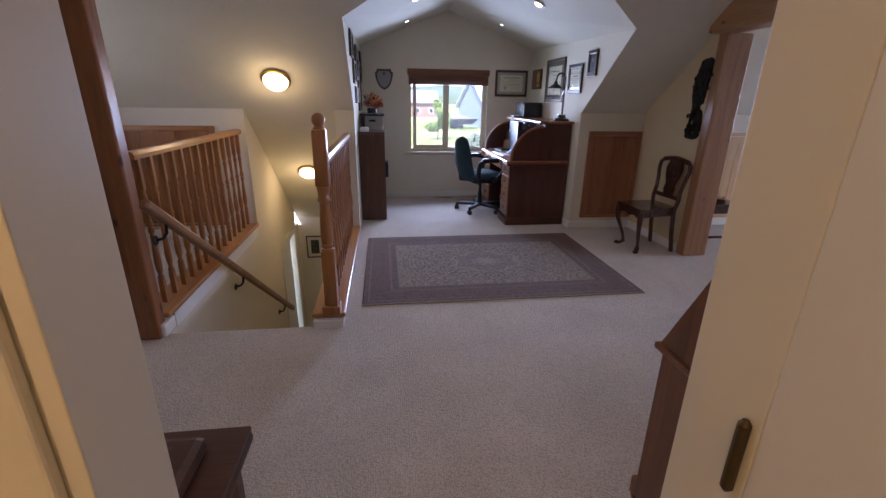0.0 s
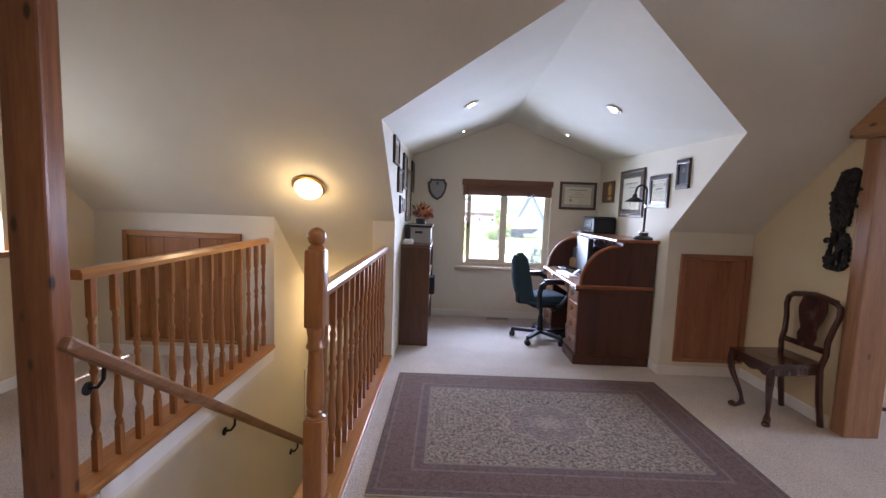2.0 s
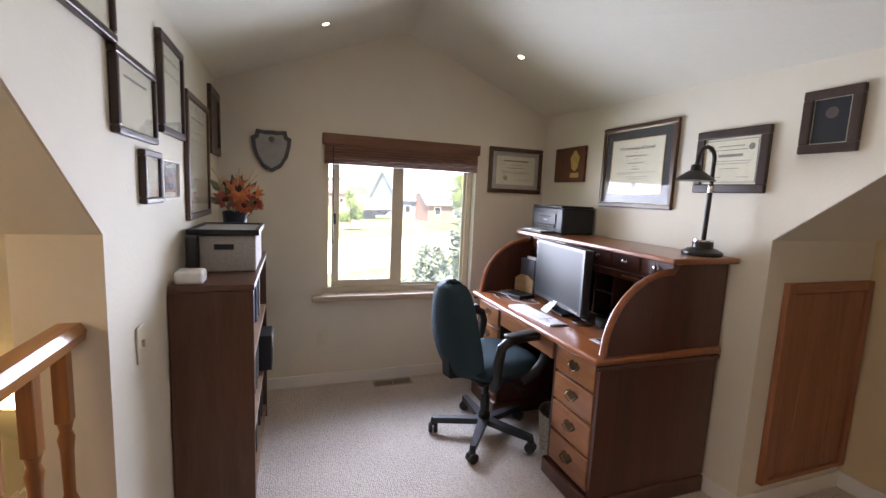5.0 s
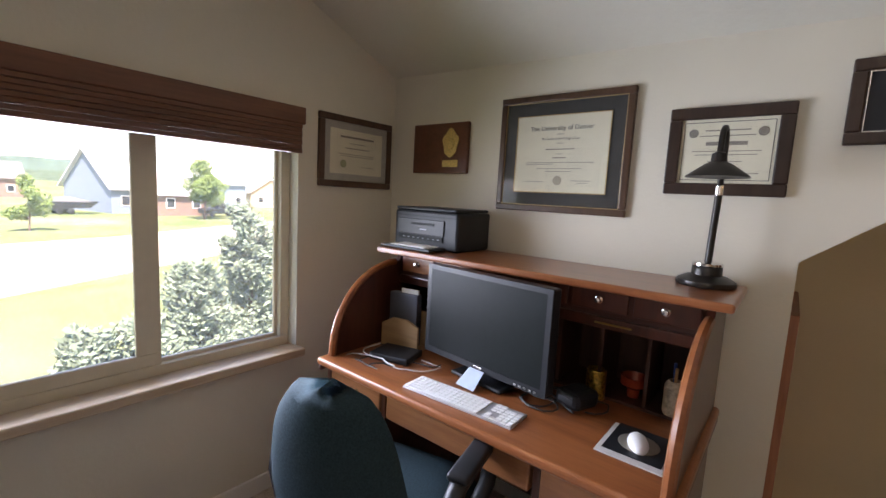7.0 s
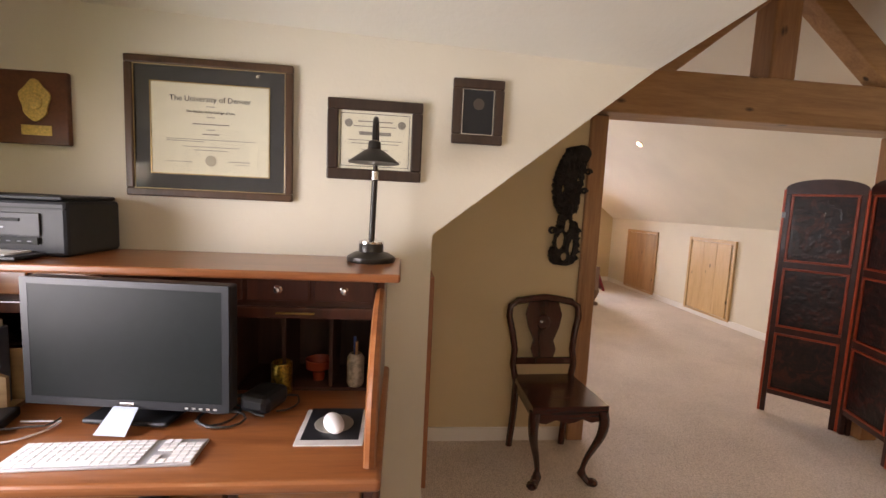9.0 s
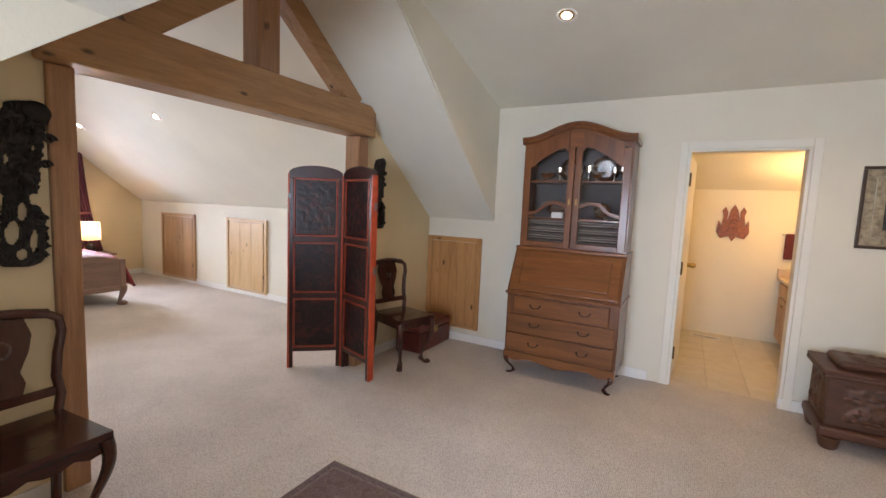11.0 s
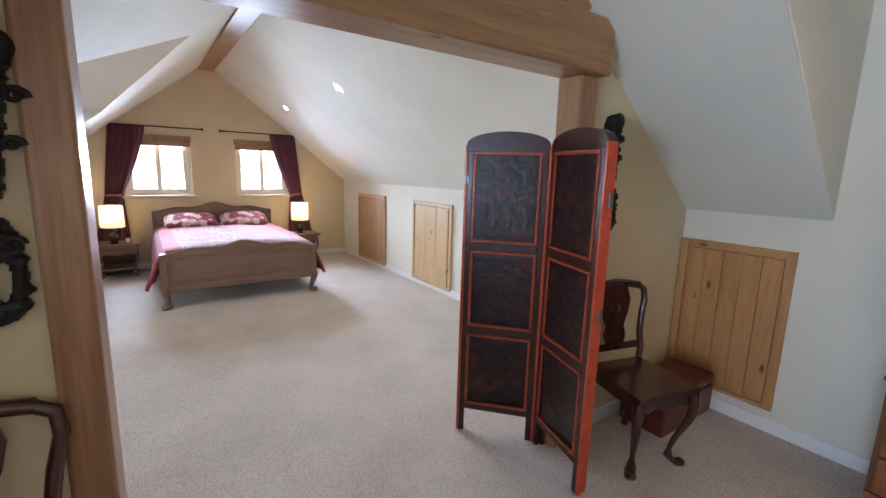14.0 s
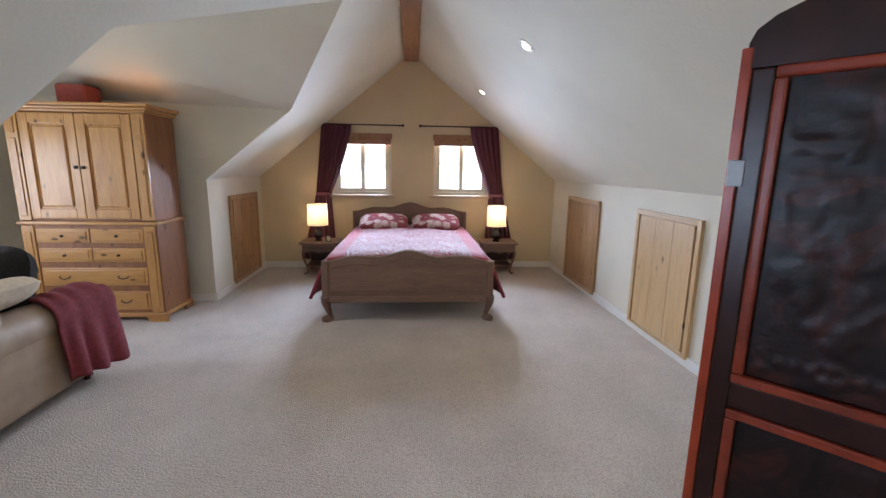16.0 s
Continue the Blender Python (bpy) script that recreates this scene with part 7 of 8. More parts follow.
part("inner_floor", Mesh().box(UX0 + 0.021, UX1 - 0.021, 0.456, UY - 0.02, 1.10, 1.15), M_WALN, sec)

# ---- red trunk by the chair ----
M_TRUNK = plain("oxblood_leather", (0.11, 0.022, 0.016), 0.35, var=0.35, scale=18)
tk = thing("small_trunk", "oxblood lacquered trunk on the carpet under the hatch", "trunk", pose(2.76, 0.76, 0))
part("body", Mesh().box(-0.14, 0.14, -0.30, 0.29, 0, 0.19, 0.012), M_TRUNK, tk)
part("lid", Mesh().box(-0.145, 0.145, -0.305, 0.295, 0.193, 0.27, 0.03, 3), M_TRUNK, tk)
part("clasp", Mesh().box(-0.150, -0.143, -0.03, 0.03, 0.16, 0.22, 0.003), M_BRASS, tk)

# ---- carved chest ----
M_TEAK = wood("carved_teak_x", (0.115, 0.044, 0.024), (0.045, 0.018, 0.010), "x", 0.45)
M_TEAKR = plain("carved_teak_relief", (0.085, 0.036, 0.02), 0.5, var=0.6, scale=30, bumps=0.8)
ch = thing("carved_chest", "carved reddish teak chest standing against the wall", "chest", pose(-0.845, 0.765, 0))
part("body", Mesh().box(-0.50, 0.50, -0.20, 0.20, 0.15, 0.46, 0.008), M_TEAK, ch)
cf = carved_field(-0.42, 0.42, 0.19, 0.43, 0, 0.016, 77, 70, 26)
cf.bm.transform(pose(0, 0.2035, 0, 0, 0, 180))
part("front_carving", cf, M_TEAKR, ch, "carved front panel", smooth=True)
cf = carved_field(-0.15, 0.15, 0.19, 0.43, 0, 0.014, 78, 26, 24)
cf.bm.transform(pose(0.5035, 0, 0, 0, 0, 90))
part("side_carving", cf, M_TEAKR, ch, "carved side panel", smooth=True)
part("base_molding", Mesh().box(-0.53, 0.53, -0.22, 0.235, 0.085, 0.15, 0.018), M_TEAK, ch)
for x in (-0.46, 0.46):
    for y in (-0.17, 0.18):
        part("foot", Mesh().lathe((x, y, 0), [(0.035, 0.0), (0.05, 0.015), (0.055, 0.05), (0.065, 0.085)], 14), M_TEAK, ch, smooth=True)
part("lid_molding", Mesh().box(-0.535, 0.535, -0.225, 0.24, 0.46, 0.495, 0.014), M_TEAK, ch)
lid = Mesh()
lid.prism([(-0.53, -0.22, 0.495), (0.53, -0.22, 0.495), (0.53, 0.235, 0.495), (-0.53, 0.235, 0.495)], (0, 0, 0.015))
lid.box(-0.45, 0.45, -0.15, 0.165, 0.51, 0.56, 0.025)
part("lid", lid, M_TEAK, ch)
cf = carved_field(-0.38, 0.38, -0.11, 0.12, 0, 0.012, 79, 60, 20)
cf.bm.transform(pose(0, 0, 0.5615, -90, 0, 0))
part("lid_carving", cf, M_TEAKR, ch, "carved lid panel", smooth=True)

# ---- picture above the chest ----
M_ORNFR = plain("silvered_frame", (0.30, 0.25, 0.17), 0.45, 0.4, var=0.45, scale=45, bumps=0.5)
t, pp, y = framed("framed_relief", "silver-brown framed oriental relief picture above the chest", "picture", pose(-0.83, YS, 1.53, 0, 0, 180), 0.64, 0.56, 0.02, M_FRAMEB, 0.11, M_ORNFR, inner=M_BLKPLAS)
cf = carved_field(-0.13, 0.13, -0.10, 0.10, y - 0.001, 0.010, 90, 40, 30)
part("figures", cf, plain("pale_relief", (0.50, 0.45, 0.36), 0.5, var=0.8, scale=30), pp, "pale carved figures", smooth=True)
for x0, x1, z0, z1 in ((-0.25, 0.25, 0.20, 0.21), (-0.25, 0.25, -0.21, -0.20), (-0.25, -0.24, -0.2, 0.2), (0.24, 0.25, -0.2, 0.2)):
    part("bead_line", Mesh().box(x0, x1, -0.0155, -0.011, z0, z1, 0.002), M_CHROME, t)

# ---- bathroom ----
M_TILE = [plain("beige_tile", c, 0.35, var=0.08, scale=9) for c in ((0.55, 0.50, 0.42), (0.58, 0.53, 0.45), (0.52, 0.48, 0.41))]
bf = bpy.data.objects["floor_bath"]
tile_me = None
for i in range(6):
    for k in range(7):
        x0, y0 = BX0 + 0.002 + i * 0.30, BY0 + 0.002 + k * 0.30
        x1, y1 = min(x0 + 0.294, BX1), min(y0 + 0.294, YS - T)
        if x1 - x0 > 0.03 and y1 - y0 > 0.03:
            part("tile", Mesh().box(x0, x1, y0, y1, -0.004, 0.001, 0.002, 1), M_TILE[(i * 5 + k * 3) % 3], bf)
van = thing("bathroom_vanity", "light oak bathroom vanity with a beige counter", "vanity", pose(-0.93, -1.66, 0))
M_VOAK = wood("light_oak_z", (0.52, 0.33, 0.17), (0.38, 0.21, 0.10), "z", 0.4)
part("body", Mesh().box(0, 0.46, 0.0, 1.15, 0.08, 0.74, 0.003), M_VOAK, van)
part("toe_kick", Mesh().box(0, 0.40, 0.0, 1.15, 0, 0.08), M_RECESS, van)
for y0, y1 in ((0.03, 0.39), (0.41, 0.77), (0.79, 1.12)):
    d = part("door", Mesh().box(0.46, 0.478, y0, y1, 0.10, 0.56, 0.005).box(0.478, 0.484, y0 + 0.06, y1 - 0.06, 0.16, 0.50, 0.004), M_VOAK, van)
    part("knob", Mesh().ball((0.495, y1 - 0.03, 0.5), 0.012, n=10), M_BRASS, d)
    part("drawer", Mesh().box(0.46, 0.478, y0, y1, 0.58, 0.72, 0.005), M_VOAK, van)
part("counter", Mesh().box(0, 0.50, -0.01, 1.17, 0.742, 0.782, 0.01), plain("beige_laminate", (0.55, 0.42, 0.30), 0.35, var=0.15, scale=60), van)
part("backsplash", Mesh().box(0, 0.50, -0.045, -0.011, 0.742, 0.87, 0.006), bpy.data.materials["beige_laminate"], van)
part("basin", Mesh().lathe((0.26, 0.55, 0.77), [(0.19, 0.0), (0.20, 0.016), (0.19, 0.022), (0.15, 0.014), (0.05, 0.013)], 28), M_KEYW, van, "white oval basin", smooth=True)
part("tap", Mesh().tube([(0.08, 0.55, 0.78), (0.08, 0.55, 0.90), (0.12, 0.55, 0.94), (0.19, 0.55, 0.91)], 0.011, 8), M_CHROME, van, smooth=True)
tw = thing("hand_towel", "dark maroon towel hanging by the vanity", "towel", pose(-0.53, BY0, 1.0))
part("bar", Mesh().tube([(-0.1, 0.04, 0.26), (0.1, 0.04, 0.26)], 0.006).tube([(-0.1, 0, 0.26), (-0.1, 0.04, 0.26)], 0.006).tube([(0.1, 0, 0.26), (0.1, 0.04, 0.26)], 0.006), M_CHROME, tw)
part("cloth", Mesh().box(-0.07, 0.07, 0.03, 0.052, -0.02, 0.268, 0.01), plain("maroon_terry", (0.10, 0.02, 0.025), 0.95, var=0.3, scale=120, bumps=0.6), tw)
orn = thing("carved_wall_ornament", "reddish carved wooden temple ornament on the bathroom wall", "wall ornament", pose(0.04, BY0, 1.32) @ Matrix.Scale(1.2, 4))
sil = [(-0.10, -0.12), (-0.135, -0.06), (-0.125, 0.06), (-0.10, 0.0), (-0.085, 0.10), (-0.10, 0.15), (-0.075, 0.19), (-0.05, 0.14), (-0.055, 0.05), (-0.03, 0.16), (0, 0.215), (0.03, 0.16), (0.055, 0.05), (0.05, 0.14), (0.075, 0.19), (0.10, 0.15), (0.085, 0.10), (0.10, 0.0), (0.125, 0.06), (0.135, -0.06), (0.10, -0.12), (0.03, -0.10), (0, -0.15), (-0.03, -0.10)]
M_ORN = plain("red_teak", (0.24, 0.075, 0.03), 0.5, var=0.4, scale=40, bumps=0.5)
part("silhouette", Mesh().prism([(x, 0, z) for x, z in sil], (0, 0.018, 0)), M_ORN, orn)
part("carved_bands", Mesh().box(-0.04, 0.04, 0.018, 0.028, -0.05, -0.02, 0.004).box(-0.032, 0.032, 0.018, 0.028, 0.0, 0.025, 0.004).box(-0.024, 0.024, 0.018, 0.028, 0.045, 0.07, 0.004).box(-0.016, 0.016, 0.018, 0.028, 0.09, 0.115, 0.004), M_ORN, orn)
register(pose(0.22, -1.48, 0.001, 0, 0, -8), M_KEYW, "white floor vent in the bathroom")

# ---- bedroom ----
M_BEDW = wood("greyed_walnut_y", (0.26, 0.16, 0.115), (0.16, 0.095, 0.066), "y", 0.45)
M_BEDZ = wood("greyed_walnut_z", (0.24, 0.145, 0.105), (0.14, 0.082, 0.056), "z", 0.45)
bed = thing("double_bed", "carved greyish walnut double bed made up with a red patterned quilt", "bed")
BY_0, BY_1 = 1.71, 3.31
bm_ = (BY_0 + BY_1) / 2


def scallop(y, lo, hi):
    """Serpentine top line, highest in the middle."""
    u = abs(y - bm_) / ((BY_1 - BY_0) / 2)
    return lo + (hi - lo) * (0.5 + 0.5 * math.cos(math.pi * min(1, u))) + 0.026 * math.cos(u * 9.5) * (1 - 0.45 * u)


def board(x, t, z0, lo, hi, material, name):
    ys = [BY_0 + 0.03 + (BY_1 - BY_0 - 0.06) * i / 40 for i in range(41)]
    b = part(name, Mesh().prism([(x, ys[0], z0)] + [(x, ys[-1], z0)] + [(x, y, scallop(y, lo, hi)) for y in ys[::-1]], (t, 0, 0)), material, bed)
    part("crest_molding", Mesh().tube([(x + t / 2, y, scallop(y, lo, hi) + 0.004) for y in ys], 0.02, 8), M_BEDZ, b, smooth=True)
    return b


bed_leg_me = bpy.data.meshes.new("bed_leg_shape")
_l = cabriole(0.245, 0.050, 0.024)
_l.bm.to_mesh(bed_leg_me)
_l.bm.free()
fbd = board(6.645, 0.035, 0.22, 0.575, 0.645, M_BEDW, "footboard")
part("panel_molding", Mesh().tube([(6.64, y, scallop(y, 0.575, 0.645) - 0.055) for y in [BY_0 + 0.09 + (BY_1 - BY_0 - 0.18) * i / 30 for i in range(31)]], 0.008, 6).tube([(6.64, BY_0 + 0.09, 0.30), (6.64, BY_1 - 0.09, 0.30)], 0.008, 6), M_BEDZ, fbd)
part("foot_rail", Mesh().box(6.63, 6.69, BY_0 + 0.04, BY_1 - 0.04, 0.185, 0.25, 0.012), M_BEDW, bed)
hb = board(8.80, 0.04, 0.20, 0.82, 0.905, M_BEDW, "headboard")
for y, s in ((BY_0 + 0.03, -1), (BY_1 - 0.03, 1)):
    part("foot_post", Mesh().box(6.628, 6.698, y - 0.035, y + 0.035, 0.20, 0.585, 0.014), M_BEDZ, bed)
    part("foot_leg", Mesh().turned(pose(6.66, y, 0, 0, 0, 180 - s * 45) , lambda t: t.turned(Matrix(), lambda q: q.bm.from_mesh(bed_leg_me))), M_BEDZ, bed, smooth=True)
    part("head_post", Mesh().box(8.79, 8.85, y - 0.03, y + 0.03, 0, 0.83, 0.01), M_BEDZ, bed)
    part("side_rail", Mesh().box(6.698, 8.79, y - 0.015, y + 0.015, 0.22, 0.36, 0.006), M_BEDZ, bed)
part("box_spring", Mesh().box(6.70, 8.785, BY_0 + 0.05, BY_1 - 0.05, 0.22, 0.42, 0.02), plain("ticking", (0.5, 0.48, 0.44), 0.9), bed)


def quilt_mat():
    m, n, l, b = mat_base("red_white_quilt", 0.9, 0, 0.2)
    v = coords(n, l)
    vo = n.new("ShaderNodeTexVoronoi")
    vo.inputs["Scale"].default_value = 9.5
    vo.feature = "DISTANCE_TO_EDGE"
    dist = n.new("ShaderNodeMixRGB")
    warp = noise_node(n, l, v, 5, 3, 0.6, 0.8)
    l.new(mixc(n, l, 0.35, v, warp, "ADD"), vo.inputs["Vector"])
    n.remove(dist)
    sep = n.new("ShaderNodeSeparateXYZ")
    l.new(v, sep.inputs[0])
    pat = ramp(n, l, vo.outputs["Distance"], (0.05, (0.21, 0.025, 0.04)), (0.085, (0.34, 0.25, 0.26)), (0.14, (0.42, 0.33, 0.34)), (0.17, (0.17, 0.022, 0.035)), (0.30, (0.15, 0.018, 0.028)), (0.36, (0.34, 0.24, 0.25)))
    mid = n.new("ShaderNodeMath")
    mid.operation = "SUBTRACT"
    mid.inputs[1].default_value = bm_
    l.new(sep.outputs[1], mid.inputs[0])
    ab = n.new("ShaderNodeMath")
    ab.operation = "ABSOLUTE"
    l.new(mid.outputs[0], ab.inputs[0])
    side = ramp(n, l, ab.outputs[0], (0.60, (0, 0, 0)), (0.62, (1, 1, 1)))
    red = ramp(n, l, noise_node(n, l, v, 30, 4), (0.3, (0.25, 0.035, 0.05)), (0.7, (0.33, 0.055, 0.07)))
    l.new(mixc(n, l, side, pat, red), b.inputs["Base Color"])
    bump(n, l, b, noise_node(n, l, v, 22, 4), 0.4, 0.02)
    b.inputs["Sheen Weight"].default_value = 0.2
    return m


q = Mesh()
nx, ny = 40, 48
g = []
for i in range(nx + 1):
    x = 6.70 + 2.05 * i / nx
    row = []
    for k in range(ny + 1):
        u = 2 * k / ny - 1
        hw, flare = 0.765, 0.0
        if abs(u) < 0.72:
            y, z = bm_ + u / 0.72 * hw, 0.615 + 0.035 * math.cos(u / 0.72 * 1.5) + 0.012 * noise.noise(Vector((x * 4, u * 5, 0)))
        else:
            d = (abs(u) - 0.72) / 0.28
            y = bm_ + math.copysign(hw + 0.03 + (0.05 + 0.09 * max(0, 1 - (x - 6.7) / 0.5)) * d + 0.02 * d * math.sin(x * 16), u)
            z = 0.60 - 0.36 * d
        z -= 0.03 * max(0, 1 - (x - 6.70) / 0.12)
        row.append(q.bm.verts.new((x, y, z)))
    g.append(row)
for i in range(nx):
    for k in range(ny):
        q.bm.faces.new((g[i][k], g[i + 1][k], g[i + 1][k + 1], g[i][k + 1]))
quilt = thing("bed_quilt", "dark red quilt with white floral pattern over the bed", "quilt")
qo = part("cloth", q, quilt_mat(), quilt, smooth=True)
so = qo.modifiers.new("thick", "SOLIDIFY")
so.thickness = 0.03

def pillow_mat():
    m, n, l, b = mat_base("red_floral_pillow", 0.9, 0, 0.2)
    v = coords(n, l)
    vo = n.new("ShaderNodeTexVoronoi")
    vo.inputs["Scale"].default_value = 8.0
    l.new(mixc(n, l, 0.10, v, noise_node(n, l, v, 22, 3), "ADD"), vo.inputs["Vector"])
    l.new(ramp(n, l, vo.outputs["Distance"], (0.08, (0.42, 0.16, 0.15)), (0.16, (0.62, 0.50, 0.44)), (0.42, (0.50, 0.32, 0.30)), (0.50, (0.25, 0.055, 0.065))), b.inputs["Base Color"])
    bump(n, l, b, noise_node(n, l, v, 14, 4), 0.5, 0.02)
    return m


M_PILLOW = pillow_mat()
for y in (2.86, 2.16):
    p = thing("pillow", "plump red floral pillow against the headboard", "pillow", pose(8.54, y, 0.705, -66, 0, -90), "pillows on the bed")
    part("cushion", cushion(Mesh(), 0.64, 0.40, 0.06, 0.042, 0.0), M_PILLOW, p, smooth=True)

# nightstands and lamps
M_SHADE, n_, l_, b__ = mat_base("linen_shade", 0.9)
b__.inputs["Base Color"].default_value = (0.78, 0.72, 0.60, 1)
b__.inputs["Subsurface Weight"].default_value = 0.0
_tr = n_.new("ShaderNodeBsdfTranslucent")
_tr.inputs[0].default_value = (0.85, 0.76, 0.60, 1)
_mx = n_.new("ShaderNodeMixShader")
_mx.inputs[0].default_value = 0.6
l_.new(b__.outputs[0], _mx.inputs[1])
l_.new(_tr.outputs[0], _mx.inputs[2])
l_.new(_mx.outputs[0], n_["Material Output"].inputs[0])
_wv = noise_node(n_, l_, coords(n_, l_, (1, 1, 0.2)), 220, 2)
bump(n_, l_, b__, _wv, 0.2, 0.001)
for yc in (3.72, 1.28):
    ns = thing("nightstand", "carved greyish walnut nightstand with curved legs beside the bed", "nightstand", pose(8.64, yc, 0), "pair of nightstands")
    part("top", Mesh().prism([(-0.22 + 0.02 * math.sin(a * 3), 0, 0) for a in ()] or [(-0.22, -0.25, 0.415), (0.20, -0.25, 0.415), (0.20, 0.25, 0.415), (-0.22, 0.25, 0.415), (-0.24, 0.10, 0.415), (-0.245, 0.0, 0.415), (-0.24, -0.10, 0.415)], (0, 0, 0.025)), M_BEDW, ns)
    part("case", Mesh().box(-0.19, 0.19, -0.22, 0.22, 0.33, 0.414, 0.006), M_BEDW, ns)
    part("shelf", Mesh().box(-0.16, 0.17, -0.19, 0.19, 0.10, 0.115, 0.004), M_BEDW, ns)
    part("apron", Mesh().prism([(-0.195, -0.2, 0.34), (-0.195, 0.2, 0.34), (-0.195, 0.2, 0.30), (-0.195, 0.1, 0.315), (-0.195, 0.0, 0.295), (-0.195, -0.1, 0.315), (-0.195, -0.2, 0.30)], (0.014, 0, 0)), M_BEDW, ns)
    part("back", Mesh().box(0.16, 0.17, -0.19, 0.19, 0.12, 0.33), M_RECESS, ns)
    for sx in (-1, 1):
        for sy in (-1, 1):
            part("leg", Mesh().turned(pose(sx * 0.175, sy * 0.2, 0, 0, 0, math.degrees(math.atan2(sy, sx))) @ Matrix.Diagonal((0.75, 0.75, 0.8, 1)), lambda t: t.bm.from_mesh(leg_me)), M_BEDZ, ns, smooth=True)
    lp = thing("bedside_lamp", "lit table lamp with a white drum shade and dark round base", "table lamp", pose(8.60, yc + 0.03, 0.44), "pair of bedside lamps")
    part("base", Mesh().lathe((0, 0, 0), [(0.05, 0.0), (0.05, 0.01), (0.03, 0.02), (0.06, 0.05), (0.075, 0.085), (0.06, 0.125), (0.025, 0.15), (0.018, 0.19), (0.012, 0.22)], 24), plain("dark_ceramic", (0.035, 0.025, 0.03), 0.2, bumps=0) if yc > 3 else bpy.data.materials["dark_ceramic"], lp, smooth=True)
    sh = Mesh().lathe((0, 0, 0.215), [(0.135, 0.0), (0.128, 0.285)], 36)
    for f in [f for f in sh.bm.faces if len(f.verts) > 8]:
        sh.bm.faces.remove(f)
    so_ = part("shade", sh, M_SHADE, lp, "white drum shade lit from inside", smooth=True)
    part("bulb", Mesh().ball((0, 0, 0.33), 0.03, n=12), M_LAMPGLASS, lp, "glowing bulb")
    bulb("bedside_light", (8.60, yc + 0.03, 0.44 + 0.40), 0.55, (1.0, 0.72, 0.38), 0.03)
    alarm = thing("photo_frame", "small dark standing photo frame on the nightstand", "photo frame", pose(8.52, yc - 0.12, 0.441, 0, 0, 100)) if yc > 3 else None
    if alarm:
        part("frame", Mesh().box(-0.035, 0.035, -0.006, 0.006, 0, 0.085, 0.003), M_BLKPLAS, alarm)
        part("photo", Mesh().box(-0.025, 0.025, 0.0062, 0.008, 0.012, 0.073), M_PAPER, alarm)

# curtains and rods
M_CURT = plain("plum_curtain", (0.115, 0.030, 0.050), 0.7, var=0.2, scale=60)
for s, yr0, yr1 in ((1, 2.61, 3.73), (-1, 1.25, 2.37)):
    rod = thing("curtain_rod", "thin black curtain rod with ball ends", "curtain rod")
    part("rod", Mesh().tube([(8.845, yr0, 2.0), (8.845, yr1, 2.0)], 0.009, 8), M_BLACK, rod, smooth=True)
    for y in (yr0, yr1):
        part("finial", Mesh().ball((8.845, y, 2.0), 0.02, n=10), M_BLACK, rod)
    for y in (yr0 + 0.05, yr1 - 0.05):
        part("bracket", Mesh().tube([(8.91, y, 1.99), (8.845, y, 1.99)], 0.006), M_BLACK, rod)
    cu = Mesh()
    g = []
    nz, nw = 44, 40
    for i in range(nz + 1):
        z = 1.99 - 1.86 * i / nz
        v = (1.99 - z) / 1.86
        if v < 0.5:
            k = v / 0.5
            inner, outer = 0.815 + (1.115 - 0.815) * k ** 1.3, 1.215 + 0.095 * k
        else:
            k = (v - 0.5) / 0.5
            inner, outer = 1.115 - 0.06 * k, 1.31 + 0.22 * k
        row = []
        for j in range(nw + 1):
            u = j / nw
            y = YR + s * (inner + (outer - inner) * u)
            x = 8.835 + 0.03 * min(1, 3 * v) + 0.022 * math.sin(u * 34 + v * 1.5) * (0.7 + 0.3 * math.sin(v * 3.1)) + 0.006 * math.sin(u * 71 + v * 4)
            row.append(cu.bm.verts.new((x, y, z)))
        g.append(row)
    for i in range(nz):
        for j in range(nw):
            cu.bm.faces.new((g[i][j], g[i][j + 1], g[i + 1][j + 1], g[i + 1][j]))
    c = thing("curtain", "plum curtain swept aside from the bedroom window", "curtain", group="pair of bedroom curtains")
    co = part("cloth", cu, M_CURT, c, smooth=True)
    co.modifiers.new("thick", "SOLIDIFY").thickness = 0.006
    part("tieback", Mesh().turned(pose(8.862, YR + s * 1.21, 1.06) @ Matrix.Diagonal((0.4, 1.0, 1, 1)), lambda t: t.lathe((0, 0, 0), [(0.105, -0.02), (0.11, 0.0), (0.105, 0.02)], 20)), M_CURT, c)

# ---- armoire ----
M_APINEZ = wood("waxed_pine_z", (0.60, 0.335, 0.115), (0.43, 0.205, 0.062), "z", 0.35, knots=True, coat=0.15)
M_APINEY = wood("waxed_pine_y", (0.60, 0.335, 0.115), (0.43, 0.205, 0.062), "y", 0.35, knots=True, coat=0.15)
# Darker copy of the same pine: shade on the side put into colour.
M_APINE_SHADED = wood("waxed_pine_shaded_side", (0.34, 0.15, 0.06), (0.22, 0.09, 0.035), "z", 0.55, knots=True)
ar = thing("armoire", "waxed pine armoire with panelled doors above drawers", "armoire")
AX, AX1, AY0, AY1 = 6.70, 7.17, 4.76, 5.90
part("lower_case", Mesh().box(AX, AX1, AY0, AY1, 0.08, 0.90, 0.006), M_APINE_SHADED, ar)
part("upper_case", Mesh().box(AX + 0.012, AX1, AY0 + 0.012, AY1 - 0.012, 0.93, 1.87, 0.006), M_APINE_SHADED, ar)
part("plinth", Mesh().box(AX - 0.02, AX1, AY0 - 0.02, AY1 + 0.02, 0.045, 0.085, 0.01), M_APINEY, ar)
